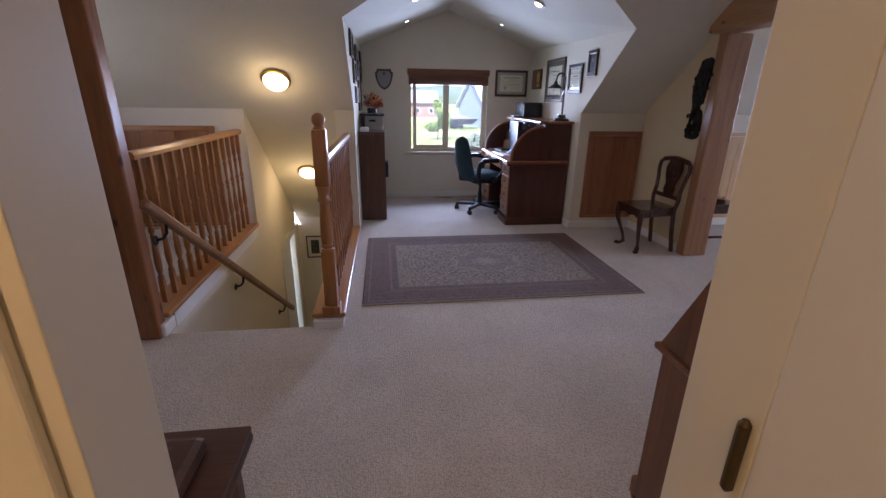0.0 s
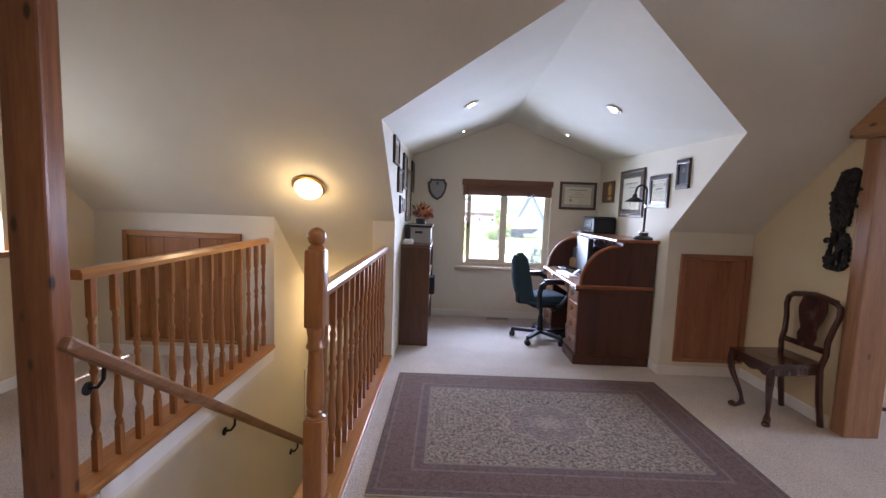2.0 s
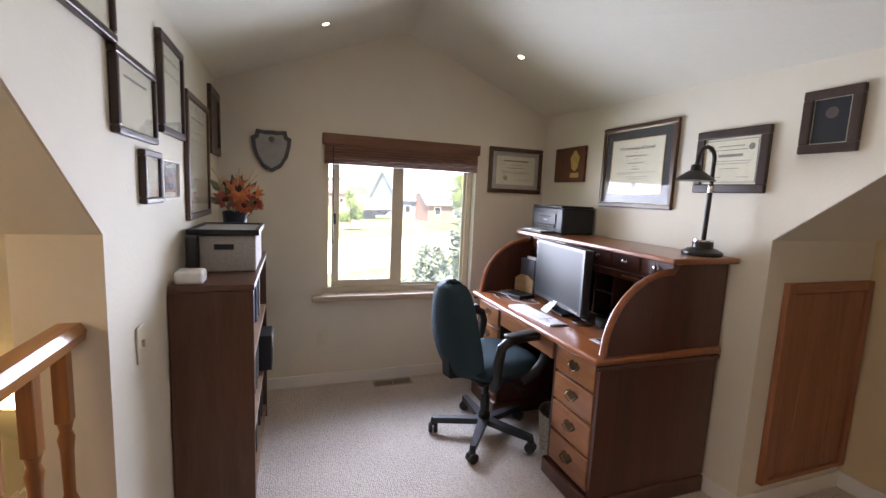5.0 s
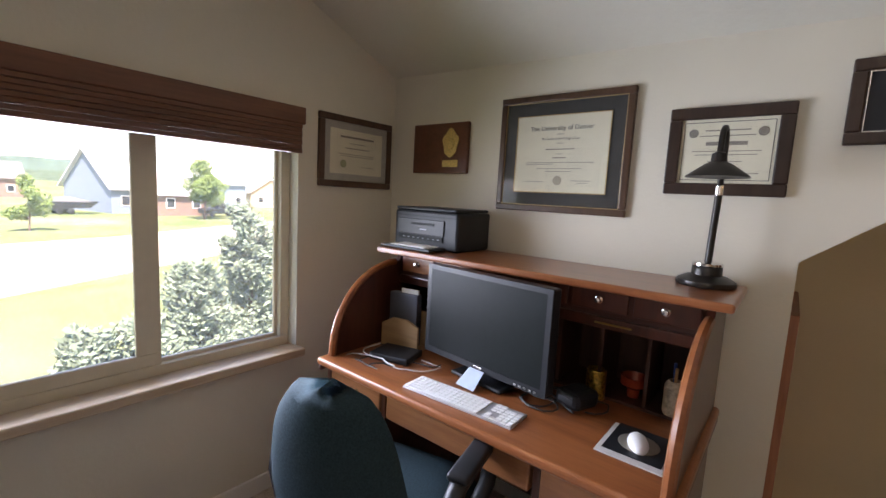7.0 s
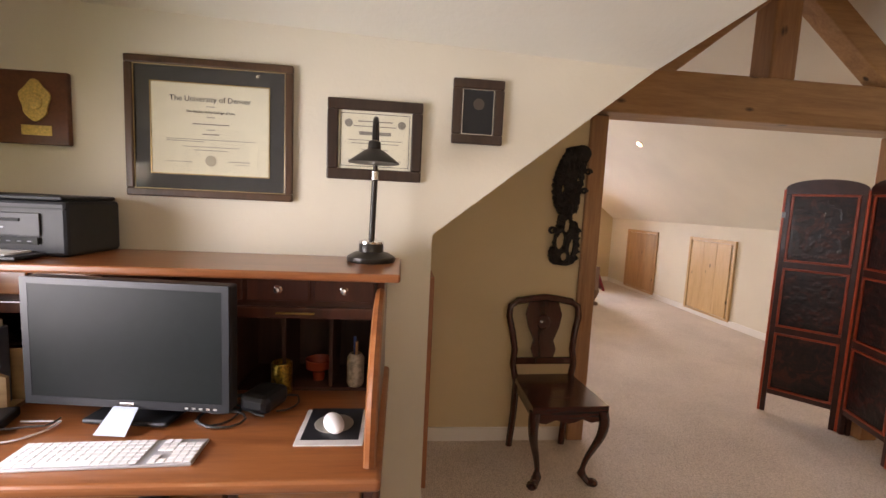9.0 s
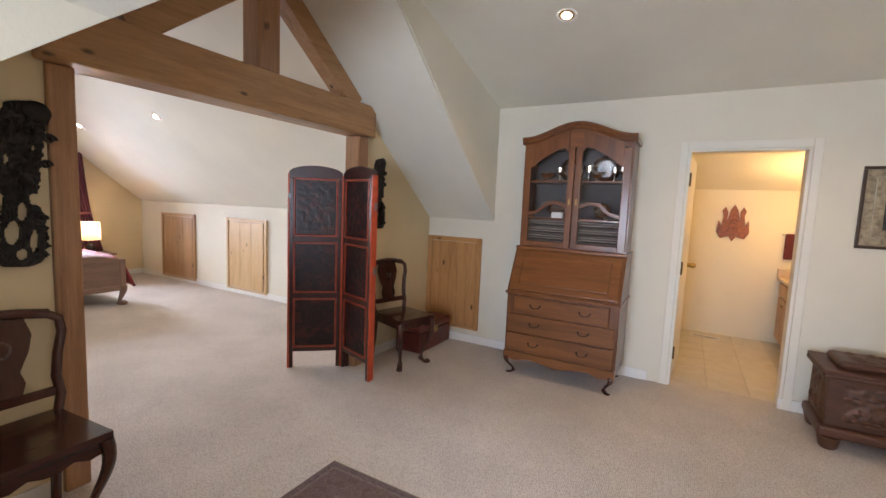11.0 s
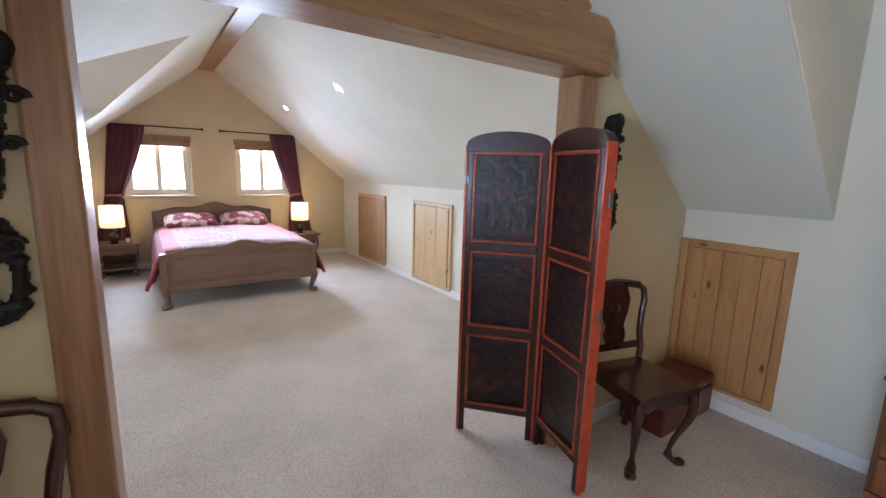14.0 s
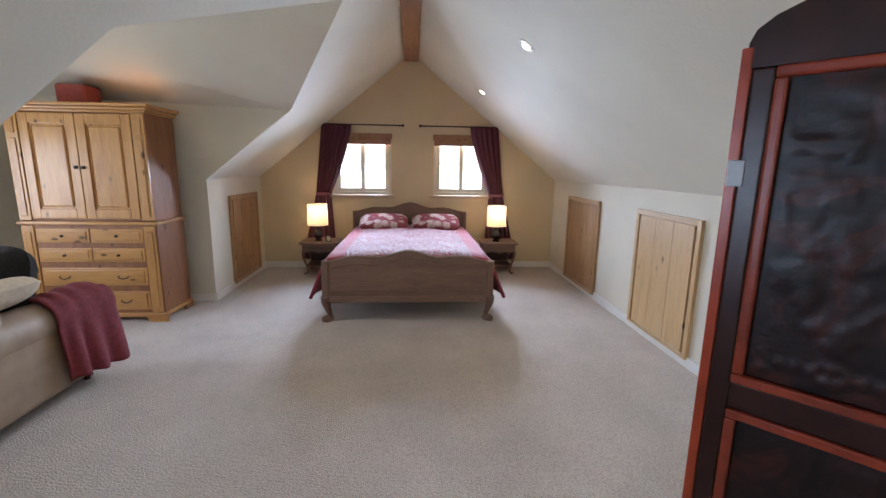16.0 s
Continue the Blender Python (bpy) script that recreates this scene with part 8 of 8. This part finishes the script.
for y0, y1 in ((AY0 - 0.02, AY0 + 0.16), (AY1 - 0.16, AY1 + 0.02)):
    part("bracket_foot", Mesh().prism([(AX - 0.02, y0, 0), (AX - 0.02, y1 - 0.03 * (y0 < 5), 0), (AX - 0.02, y1, 0.047), (AX - 0.02, y0, 0.047)], (0.03, 0, 0)), M_APINEY, ar)
    part("rear_foot", Mesh().box(AX1 - 0.14, AX1, y0 + (0.0 if y0 < 5 else 0.15), y0 + (0.03 if y0 < 5 else 0.18), 0, 0.047, 0.004), M_APINE_SHADED, ar)
part("waist_molding", Mesh().box(AX - 0.02, AX1, AY0 - 0.02, AY1 + 0.02, 0.90, 0.93, 0.01), M_APINEY, ar)
part("cornice", Mesh().box(AX - 0.015, AX1, AY0 - 0.015, AY1 + 0.015, 1.862, 1.885, 0.006).box(AX - 0.032, AX1, AY0 - 0.032, AY1 + 0.032, 1.885, 1.91, 0.010).box(AX - 0.055, AX1, AY0 - 0.055, AY1 + 0.055, 1.91, 1.935, 0.006), M_APINEY, ar)
for y0, y1 in ((AY0 + 0.01, AY0 + 0.11), (AY1 - 0.11, AY1 - 0.01)):
    for z0, z1 in ((0.09, 0.89), (0.94, 1.86)):
        p = part("pilaster", Mesh().box(AX - 0.012, AX + 0.012, y0, y1, z0, z1, 0.004), M_APINEZ, ar)
        cuts = ((z0 + 0.05, z1 - 0.05),) if z0 < 0.5 else ((z0 + 0.04, z1 - 0.22), (z1 - 0.18, z1 - 0.04))
        for a, b in cuts:
            part("flute_panel", Mesh().box(AX - 0.02, AX - 0.012, y0 + 0.022, y1 - 0.022, a, b, 0.005), M_APINEZ, p)
amid = (AY0 + AY1) / 2
for y0, y1, ky in ((AY0 + 0.12, amid - 0.003, amid - 0.03), (amid + 0.003, AY1 - 0.12, amid + 0.03)):
    dm = Mesh()
    dm.box(AX - 0.01, AX + 0.012, y0, y0 + 0.075, 0.955, 1.85, 0.004).box(AX - 0.01, AX + 0.012, y1 - 0.075, y1, 0.955, 1.85, 0.004)
    dm.box(AX - 0.01, AX + 0.012, y0 + 0.075, y1 - 0.075, 0.955, 1.04, 0.004).box(AX - 0.01, AX + 0.012, y0 + 0.075, y1 - 0.075, 1.765, 1.85, 0.004)
    d = part("door", dm, M_APINEZ, ar)
    part("door_panel", Mesh().box(AX + 0.006, AX + 0.012, y0 + 0.075, y1 - 0.075, 1.04, 1.765).box(AX - 0.006, AX + 0.010, y0 + 0.092, y1 - 0.092, 1.057, 1.748, 0.014, 1), M_APINEZ, d)
    part("knob", Mesh().lathe((AX - 0.01, ky, 1.40), [(0.016, 0.0), (0.008, -0.008), (0.014, -0.02), (0.01, -0.028), (0.002, -0.03)], 14, "x"), M_BLACK, d, smooth=True)
for y0, y1, z0, z1, pl in ((AY0 + 0.12, amid - 0.006, 0.74, 0.865, 0), (amid + 0.006, AY1 - 0.12, 0.74, 0.865, 0), (AY0 + 0.12, amid - 0.006, 0.565, 0.69, 0), (amid + 0.006, AY1 - 0.12, 0.565, 0.69, 0), (AY0 + 0.12, AY1 - 0.12, 0.345, 0.51, 1), (AY0 + 0.12, AY1 - 0.12, 0.115, 0.29, 1)):
    d = part("drawer", Mesh().box(AX - 0.006, AX + 0.012, y0, y1, z0, z1, 0.005).box(AX - 0.014, AX - 0.006, y0 + 0.025, y1 - 0.025, z0 + 0.022, z1 - 0.022, 0.005), M_APINEY, ar)
    zc = (z0 + z1) / 2
    if pl:
        for y in (y0 + 0.2, y1 - 0.2):
            part("handle", Mesh().tube([(AX - 0.014, y - 0.045, zc + 0.012), (AX - 0.03, y - 0.04, zc - 0.004), (AX - 0.032, y, zc - 0.016), (AX - 0.03, y + 0.04, zc - 0.004), (AX - 0.014, y + 0.045, zc + 0.012)], 0.005, 6), M_BLACK, d)
    else:
        part("knob", Mesh().lathe((AX - 0.014, (y0 + y1) / 2, zc), [(0.012, 0.0), (0.007, -0.006), (0.012, -0.016), (0.002, -0.022)], 12, "x"), M_BLACK, d, smooth=True)
rb_ = thing("red_basket", "red box standing on top of the armoire", "box", pose(6.92, 5.42, 1.935))
part("box", Mesh().box(-0.11, 0.11, -0.12, 0.12, 0, 0.17, 0.02), plain("red_cloth_box", (0.30, 0.05, 0.035), 0.7, var=0.2), rb_)

# ---- sofa with throw ----
M_SOFA = plain("tan_leather", (0.36, 0.27, 0.19), 0.5, var=0.15, scale=7)
sf = thing("sofa", "tan leather sofa with rolled arms and cushions", "sofa", pose(4.80, 4.60, 0))
part("base", Mesh().box(0.02, 0.84, 0.02, 1.72, 0.06, 0.36, 0.03, 3), M_SOFA, sf)
part("seat_cushion", Mesh().box(0.26, 0.88, 0.24, 0.86, 0.36, 0.50, 0.05, 4), M_SOFA, sf)
part("seat_cushion", Mesh().box(0.26, 0.88, 0.87, 1.50, 0.36, 0.50, 0.05, 4), M_SOFA, sf)
part("backrest", Mesh().box(0.0, 0.26, 0.02, 1.72, 0.30, 0.80, 0.09, 5), M_SOFA, sf)
for y in (0.0, 1.50):
    part("arm", Mesh().box(0.02, 0.86, y, y + 0.22, 0.06, 0.50, 0.04, 3).lathe((0.03, y + 0.11, 0.50), [(0.10, 0.0), (0.125, 0.02), (0.125, 0.80), (0.10, 0.825)], 24, "x"), M_SOFA, sf, smooth=True)
for x in (0.08, 0.78):
    for y in (0.08, 1.62):
        part("foot", Mesh().lathe((x, y, 0), [(0.02, 0), (0.03, 0.06)], 10), M_ROSE, sf)
pc = thing("sofa_cushion", "cream cushion lying on the sofa arm", "cushion", pose(5.12, 4.80, 0.70, 68, 0, 0))
part("pad", cushion(Mesh(), 0.46, 0.36, 0.06, 0.05, 0.0), plain("cream_cushion", (0.55, 0.46, 0.34), 0.8, var=0.12), pc, smooth=True)
dk = thing("black_cushion", "large fluffy black cushion on the sofa", "cushion", pose(5.36, 4.97, 0.72, 12, 0, 75))
part("pad", cushion(Mesh(), 0.55, 0.48, 0.10, 0.07, 0.0), plain("black_plush", (0.012, 0.010, 0.010), 0.95, var=0.5, scale=60, bumps=1.0), dk, smooth=True)
th = Mesh()
g = []
for i in range(31):
    u = i / 30
    row = []
    for j in range(25):
        v = j / 24
        x = 5.28 + 0.40 * v + 0.05 * u * (v - 0.2)
        a = -0.35 + 2.35 * u
        if u < 0.45:
            t_ = (u / 0.45) * math.pi * 0.62
            y = 4.71 + 0.135 * math.cos(math.pi * 0.95 - t_) * -1 * -1
            y = 4.71 - 0.14 * math.sin(t_ - 0.35)
            z = 0.50 + 0.14 * math.cos(t_ - 0.35)
        else:
            k = (u - 0.45) / 0.55
            y = 4.575 - 0.06 * k + 0.018 * math.sin(v * 19 + k) * (0.3 + k)
            z = 0.46 - 0.38 * k * (1 - 0.18 * (1 - v))
        x += 0.16 * max(0, v - 0.55) * (1.0 if u > 0.2 else 0.4)
        row.append(th.bm.verts.new((x, y, z + 0.006 * math.sin(v * 23 + u * 5))))
    g.append(row)
for i in range(30):
    for j in range(24):
        th.bm.faces.new((g[i][j], g[i][j + 1], g[i + 1][j + 1], g[i + 1][j]))
tw_ = thing("throw_blanket", "dark red throw blanket draped over the sofa arm", "blanket")
to = part("cloth", th, plain("dark_red_throw", (0.17, 0.022, 0.03), 0.9, var=0.25, scale=40, bumps=0.3), tw_, smooth=True)
to.modifiers.new("thick", "SOLIDIFY").thickness = 0.014

# ---- small carved table and hat behind the truss post ----
tb = thing("carved_stool_table", "small dark carved table beside the truss wall", "side table", pose(3.42, 3.92, 0))
part("top", Mesh().box(-0.20, 0.22, -0.20, 0.20, 0.43, 0.46, 0.008), M_ROSEX, tb)
for x in (-0.17, 0.19):
    for y in (-0.17, 0.17):
        part("leg", Mesh().box(x - 0.018, x + 0.018, y - 0.018, y + 0.018, 0, 0.43, 0.004), M_ROSE, tb)
for y in (-0.17, 0.17):
    part("apron", Mesh().box(-0.152, 0.172, y - 0.008, y + 0.008, 0.36, 0.43, 0.003), M_ROSE, tb)
    part("stretcher", Mesh().box(-0.152, 0.172, y - 0.008, y + 0.008, 0.10, 0.125, 0.003), M_ROSE, tb)
for x in (-0.17, 0.19):
    part("apron", Mesh().box(x - 0.008, x + 0.008, -0.152, 0.152, 0.36, 0.43, 0.003), M_ROSE, tb)
ht = thing("straw_hat", "brown carved hat-shaped ornament on the small table", "ornament", pose(3.45, 3.95, 0.46, 0, 8, 20))
part("brim", Mesh().lathe((0, 0, 0.02), [(0.13, 0.0), (0.14, 0.006), (0.07, 0.02), (0.065, 0.06), (0.045, 0.085), (0.005, 0.09)], 24), plain("brown_straw", (0.24, 0.12, 0.05), 0.6, var=0.3, scale=60), ht, smooth=True)

# ---- outside ----
GZ = -2.9
def ground_mat():
    m, n, l, b = mat_base("dry_lawn", 1.0, 0, 0.05)
    v = coords(n, l)
    big = noise_node(n, l, v, 0.09, 5)
    mid = noise_node(n, l, v, 0.9, 5)
    col = ramp(n, l, big, (0.35, (0.12, 0.17, 0.065)), (0.55, (0.21, 0.24, 0.11)), (0.7, (0.32, 0.295, 0.17)))
    col = mixc(n, l, 0.5, col, ramp(n, l, mid, (0.3, (0.5, 0.55, 0.4)), (0.7, (1, 1, 1))), "MULTIPLY")
    l.new(col, b.inputs["Base Color"])
    bump(n, l, b, noise_node(n, l, v, 9, 4), 0.6, 0.05)
    return m


tagged(part("ground", Mesh().box(-900, 900, -900, 1200, GZ - 0.5, GZ), ground_mat()), "dry green lawn and grass around the house", "ground", kind="structure")
M_ROAD = plain("pale_gravel", (0.42, 0.38, 0.31), 0.95, var=0.15, scale=3, bumps=0.3)
rd = Mesh().prism([(-60, 10, GZ), (2, 25.5, GZ), (18, 35.5, GZ), (60, 55, GZ), (60, 72, GZ), (24, 53, GZ), (10, 44, GZ), (-60, 18, GZ)], (0, 0, 0.03))
tagged(part("road", rd, M_ROAD), "pale sunlit gravel road", "road", kind="structure")
M_ROOFM = plain("pale_metal_roof", (0.62, 0.63, 0.64), 0.35, 0.3)
M_WALLBL = plain("slate_blue_siding", (0.17, 0.22, 0.29), 0.7)
M_WALLBR = plain("brown_siding", (0.20, 0.13, 0.105), 0.7)
M_WALLTN = plain("tan_siding", (0.46, 0.34, 0.22), 0.7)
M_DARKWIN = plain("dark_window", (0.03, 0.035, 0.04), 0.1)


def house(x, y, w, d, h, ridge, wall, roof, label, turn=0, along="x"):
    t = thing("house", label, "house", pose(x, y, GZ, 0, 0, turn), "houses across the road")
    m = Mesh().box(-w / 2, w / 2, -d / 2, d / 2, 0, h)
    r = Mesh()
    o = 0.5
    if along == "x":
        m.prism([(-w / 2, -d / 2, h), (-w / 2, d / 2, h), (-w / 2, 0, h + ridge)], (w, 0, 0))
        k = ridge / (d / 2)
        for s in (-1, 1):
            r.prism([(-w / 2 - o, s * (d / 2 + o), h - o * k), (w / 2 + o, s * (d / 2 + o), h - o * k), (w / 2 + o, 0, h + ridge), (-w / 2 - o, 0, h + ridge)], (0, 0, 0.2))
    else:
        m.prism([(-w / 2, -d / 2, h), (w / 2, -d / 2, h), (0, -d / 2, h + ridge)], (0, d, 0))
        k = ridge / (w / 2)
        for s in (-1, 1):
            r.prism([(s * (w / 2 + o), -d / 2 - o, h - o * k), (s * (w / 2 + o), d / 2 + o, h - o * k), (0, d / 2 + o, h + ridge), (0, -d / 2 - o, h + ridge)], (0, 0, 0.2))
    part("wall", m, wall, t)
    part("roof", r, roof, t)
    n = max(2, int(w / 3))
    for i in range(n):
        xx = -w / 2 + w * (i + 0.5) / n
        win = part("window", Mesh().box(xx - 0.55, xx + 0.55, -d / 2 - 0.06, -d / 2, 1.0, 2.3), M_TRIM, t)
        part("pane", Mesh().box(xx - 0.45, xx + 0.45, -d / 2 - 0.09, -d / 2 - 0.061, 1.1, 2.2), M_DARKWIN, win)
    return t


house(21.5, 78, 13, 11, 3.4, 4.6, M_WALLBL, M_ROOFM, "slate-blue gabled house with a pale metal roof", 14, "x")
house(33.5, 88, 12, 10, 4.6, 2.2, M_WALLBL, M_ROOFM, "long slate-blue barn with a pale metal roof", 4, "x")
house(23.0, 70, 6.5, 6, 2.9, 1.9, M_WALLBR, M_ROOFM, "brown shed with a pale metal roof", 6, "x")
house(50, 96, 8, 9, 3.2, 2.8, M_WALLTN, M_ROOFM, "tan gabled house in the distance", -10, "y")
house(58, 120, 16, 9, 3.2, 2.6, M_WALLTN, plain("grey_shingles", (0.16, 0.15, 0.15), 0.9), "low tan house with a grey roof in the distance", 0, "x")
house(4, 120, 20, 10, 3.6, 2.8, M_WALLBR, bpy.data.materials["grey_shingles"], "low brown house in the distance", 0, "x")
house(-14, 100, 16, 9, 3.4, 2.6, M_WALLTN, bpy.data.materials["grey_shingles"], "low tan house beyond the lawn", 0, "x")

# a parked pickup and a boat on its trailer, far off
def vehicle(name, label, cat, m, parts):
    t = thing(name, label, cat, m)
    for nm, msh, mt in parts:
        part(nm, msh, mt, t)
    return t


def wheels(xs, y):
    return [("wheel", Mesh().lathe((x, yy, 0.36), [(0.3, -0.1), (0.36, -0.09), (0.36, 0.09), (0.3, 0.1)], 18, "y"), M_BLKPLAS) for x in xs for yy in (-y, y)]


vehicle("pickup_truck", "dark parked pickup truck beside the shed", "pickup truck", pose(27.5, 66, GZ, 0, 0, 10),
        [("body", Mesh().box(-2.6, 2.6, -0.9, 0.9, 0.4, 1.1, 0.12), M_BLKPLAS), ("cab", Mesh().prism([(-0.9, -0.8, 1.1), (1.0, -0.8, 1.1), (0.6, -0.8, 1.8), (-0.7, -0.8, 1.8)], (0, 1.6, 0)), M_BLKPLAS), ("side_window", Mesh().box(-0.6, 0.5, -0.83, -0.81, 1.2, 1.65), M_DARKWIN)] + wheels((-1.7, 1.7), 0.85))
vehicle("boat", "dark motor boat on a trailer beside the house", "boat", pose(11.8, 70.5, GZ, 0, 0, 5),
        [("hull", Mesh().prism([(-2.6, -0.9, 0.7), (2.2, -0.9, 0.7), (3.2, -0.9, 1.5), (-2.7, -0.9, 1.4)], (0, 1.8, 0)), M_BLKPLAS), ("cover", Mesh().prism([(-2.4, -0.8, 1.42), (2.6, -0.8, 1.5), (0.6, -0.8, 2.0), (-1.8, -0.8, 1.8)], (0, 1.6, 0)), plain("grey_canvas", (0.2, 0.2, 0.21), 0.9))] + wheels((-0.6, 0.4), 0.95))


# trees and shrubs of many small leaves
def leaf_cloud(rng, spots, count, size, droop=0.3):
    """Small four-sided leaves scattered through uneven clumps."""
    verts, faces = [], []
    for _ in range(count):
        c, r = rng.choice(spots)
        d = Vector((rng.gauss(0, 1), rng.gauss(0, 1), rng.gauss(0, 1))).normalized() * r * rng.uniform(0.35, 1.0) ** 0.6
        p = c + d
        a = Vector((rng.gauss(0, 1), rng.gauss(0, 1), rng.gauss(0, 1) - droop)).normalized()
        s = a.orthogonal().normalized()
        k = size * rng.uniform(0.6, 1.3)
        i = len(verts)
        verts += [p - a * k, p + s * k * 0.45, p + a * k, p - s * k * 0.45]
        faces.append((i, i + 1, i + 2, i + 3))
    return verts, faces


def foliage(name, rng, spots, count, size, material, parent):
    v, f = leaf_cloud(rng, spots, count, size)
    me = bpy.data.meshes.new(name)
    me.from_pydata([tuple(p) for p in v], [], f)
    me.materials.append(material)
    ob = new(name, me)
    ob.parent = parent
    return ob


def leaf_mat(name, c):
    m, n, l, b = mat_base(name, 0.7, 0, 0.3)
    geo = n.new("ShaderNodeNewGeometry")
    l.new(ramp(n, l, geo.outputs["Random Per Island"], (0.0, shade(c, 0.6)), (1.0, shade(c, 1.4))), b.inputs["Base Color"])
    b.inputs["Subsurface Weight"].default_value = 0.0
    return m


M_BARK = wood("grey_bark", (0.16, 0.12, 0.09), (0.08, 0.06, 0.045), "z", 0.95)
M_LEAFG = leaf_mat("bright_leaf", (0.13, 0.20, 0.05))
M_JUN = leaf_mat("juniper_leaf", (0.17, 0.23, 0.16))


def tree(x, y, h, r, label, seed, leaf, count, size, trunk=0.15):
    rng = random.Random(seed)
    t = thing("tree", label, "tree", pose(x, y, GZ))
    part("trunk", Mesh().tube([(0, 0, 0), (0.05 * r, 0, h * 0.3), (0, 0.05 * r, h * 0.8)], trunk, 8, trunk * 0.3), M_BARK, t)
    spots = []
    for i in range(9):
        a = i * 2.4
        z = h * rng.uniform(0.3, 0.9)
        rr = r * math.sin(math.pi * min(0.93, 0.18 + (z / h) * 0.8)) * rng.uniform(0.45, 0.75)
        e = Vector((rr * math.cos(a), rr * math.sin(a), z))
        part("limb", Mesh().tube([(0, 0, z * 0.7), tuple(e * 0.6 + Vector((0, 0, z * 0.3))), tuple(e)], trunk * 0.4, 6, trunk * 0.1), M_BARK, t)
        spots += [(e, r * rng.uniform(0.28, 0.45)), (e * 0.5 + Vector((0, 0, z * 0.55)), r * rng.uniform(0.25, 0.4))]
    spots.append((Vector((0, 0, h * 0.9)), r * 0.35))
    foliage("crown", rng, spots, count, size, leaf, t)
    return t


tree(23.2, 60.5, 6.9, 2.9, "bright green leafy tree on the lawn across the road", 11, M_LEAFG, 9000, 0.16)
tree(6.2, 50, 4.2, 1.6, "small young green tree on the lawn", 12, M_LEAFG, 2600, 0.13, 0.08)
tree(1.2, 60, 3.0, 2.0, "low green shrub tree by the far lawn", 13, M_LEAFG, 2200, 0.16, 0.08)
tree(36, 92, 7, 2.5, "dark green tree beside the far houses", 14, M_JUN, 3000, 0.25)
tree(-9, 82, 8, 3.0, "dark green tree beside the far houses", 15, M_JUN, 3000, 0.25)

# junipers right below the window: pointed leaders with upswept sprays
def juniper(x, y, top, r, seed, count):
    rng = random.Random(seed)
    h = top - GZ
    t = thing("juniper_bush", "tall grey-green juniper bush close below the window", "bush", pose(x, y, GZ))
    part("trunk", Mesh().tube([(0, 0, 0), (0.04, 0, h * 0.5), (0, 0, h * 0.95)], 0.09, 8, 0.012), M_BARK, t)
    verts, faces = [], []
    for i in range(210):
        u = rng.uniform(0.12, 1.0)
        a = rng.uniform(0, 6.283)
        z0 = h * u
        reach = r * min(0.80, 1.08 - u) ** 0.75 * rng.uniform(0.5, 1.1)
        base = Vector((0.1 * reach * math.cos(a), 0.1 * reach * math.sin(a), z0 - reach * 0.45))
        tip = Vector((reach * math.cos(a), reach * math.sin(a), z0 + reach * rng.uniform(0.15, 0.55)))
        ax = tip - base
        for _ in range(count // 170):
            s = rng.uniform(0.2, 1.0)
            sp = (1.05 - s) * reach * 0.28 + 0.02
            p = base + ax * s + Vector((rng.gauss(0, sp), rng.gauss(0, sp), rng.gauss(0, sp)))
            d = (ax.normalized() + Vector((rng.gauss(0, 0.7), rng.gauss(0, 0.7), rng.gauss(0, 0.7)))).normalized()
            w = d.orthogonal().normalized()
            k = rng.uniform(0.018, 0.042)
            j = len(verts)
            verts += [p - d * k, p + w * k * 0.4, p + d * k * 1.2, p - w * k * 0.4]
            faces.append((j, j + 1, j + 2, j + 3))
    me = bpy.data.meshes.new("sprays")
    me.from_pydata([tuple(v) for v in verts], [], faces)
    me.materials.append(M_JUN)
    ob = new("sprays", me)
    ob.parent = t
    return t


juniper(2.55, 8.75, 1.20, 1.05, 21, 30000)
juniper(1.95, 8.50, 0.72, 0.85, 22, 21000)
juniper(1.16, 8.22, 0.40, 0.72, 24, 20000)
juniper(1.50, 8.30, 0.34, 0.85, 23, 24000)

# far hills
def hills(y, amp, base, seed, c, name):
    m = Mesh()
    pts = [(-1500, y, GZ)]
    for i in range(101):
        x = -1500 + 30 * i
        pts.append((x, y, base + amp * (noise.noise(Vector((x * 0.004, seed, 0))) + 0.5 * noise.noise(Vector((x * 0.013, seed, 3))))))
    pts.append((1500, y, GZ))
    m.prism(pts, (0, 40, 0))
    tagged(part(name, m, plain(name + "_green", c, 1.0, var=0.25, scale=0.05)), "hazy wooded hills on the horizon", "hills", kind="structure")


hills(700, 26, 22, 4, (0.10, 0.15, 0.13), "backdrop_hills")
hills(480, 9, 6, 9, (0.09, 0.13, 0.09), "backdrop_near_hills")
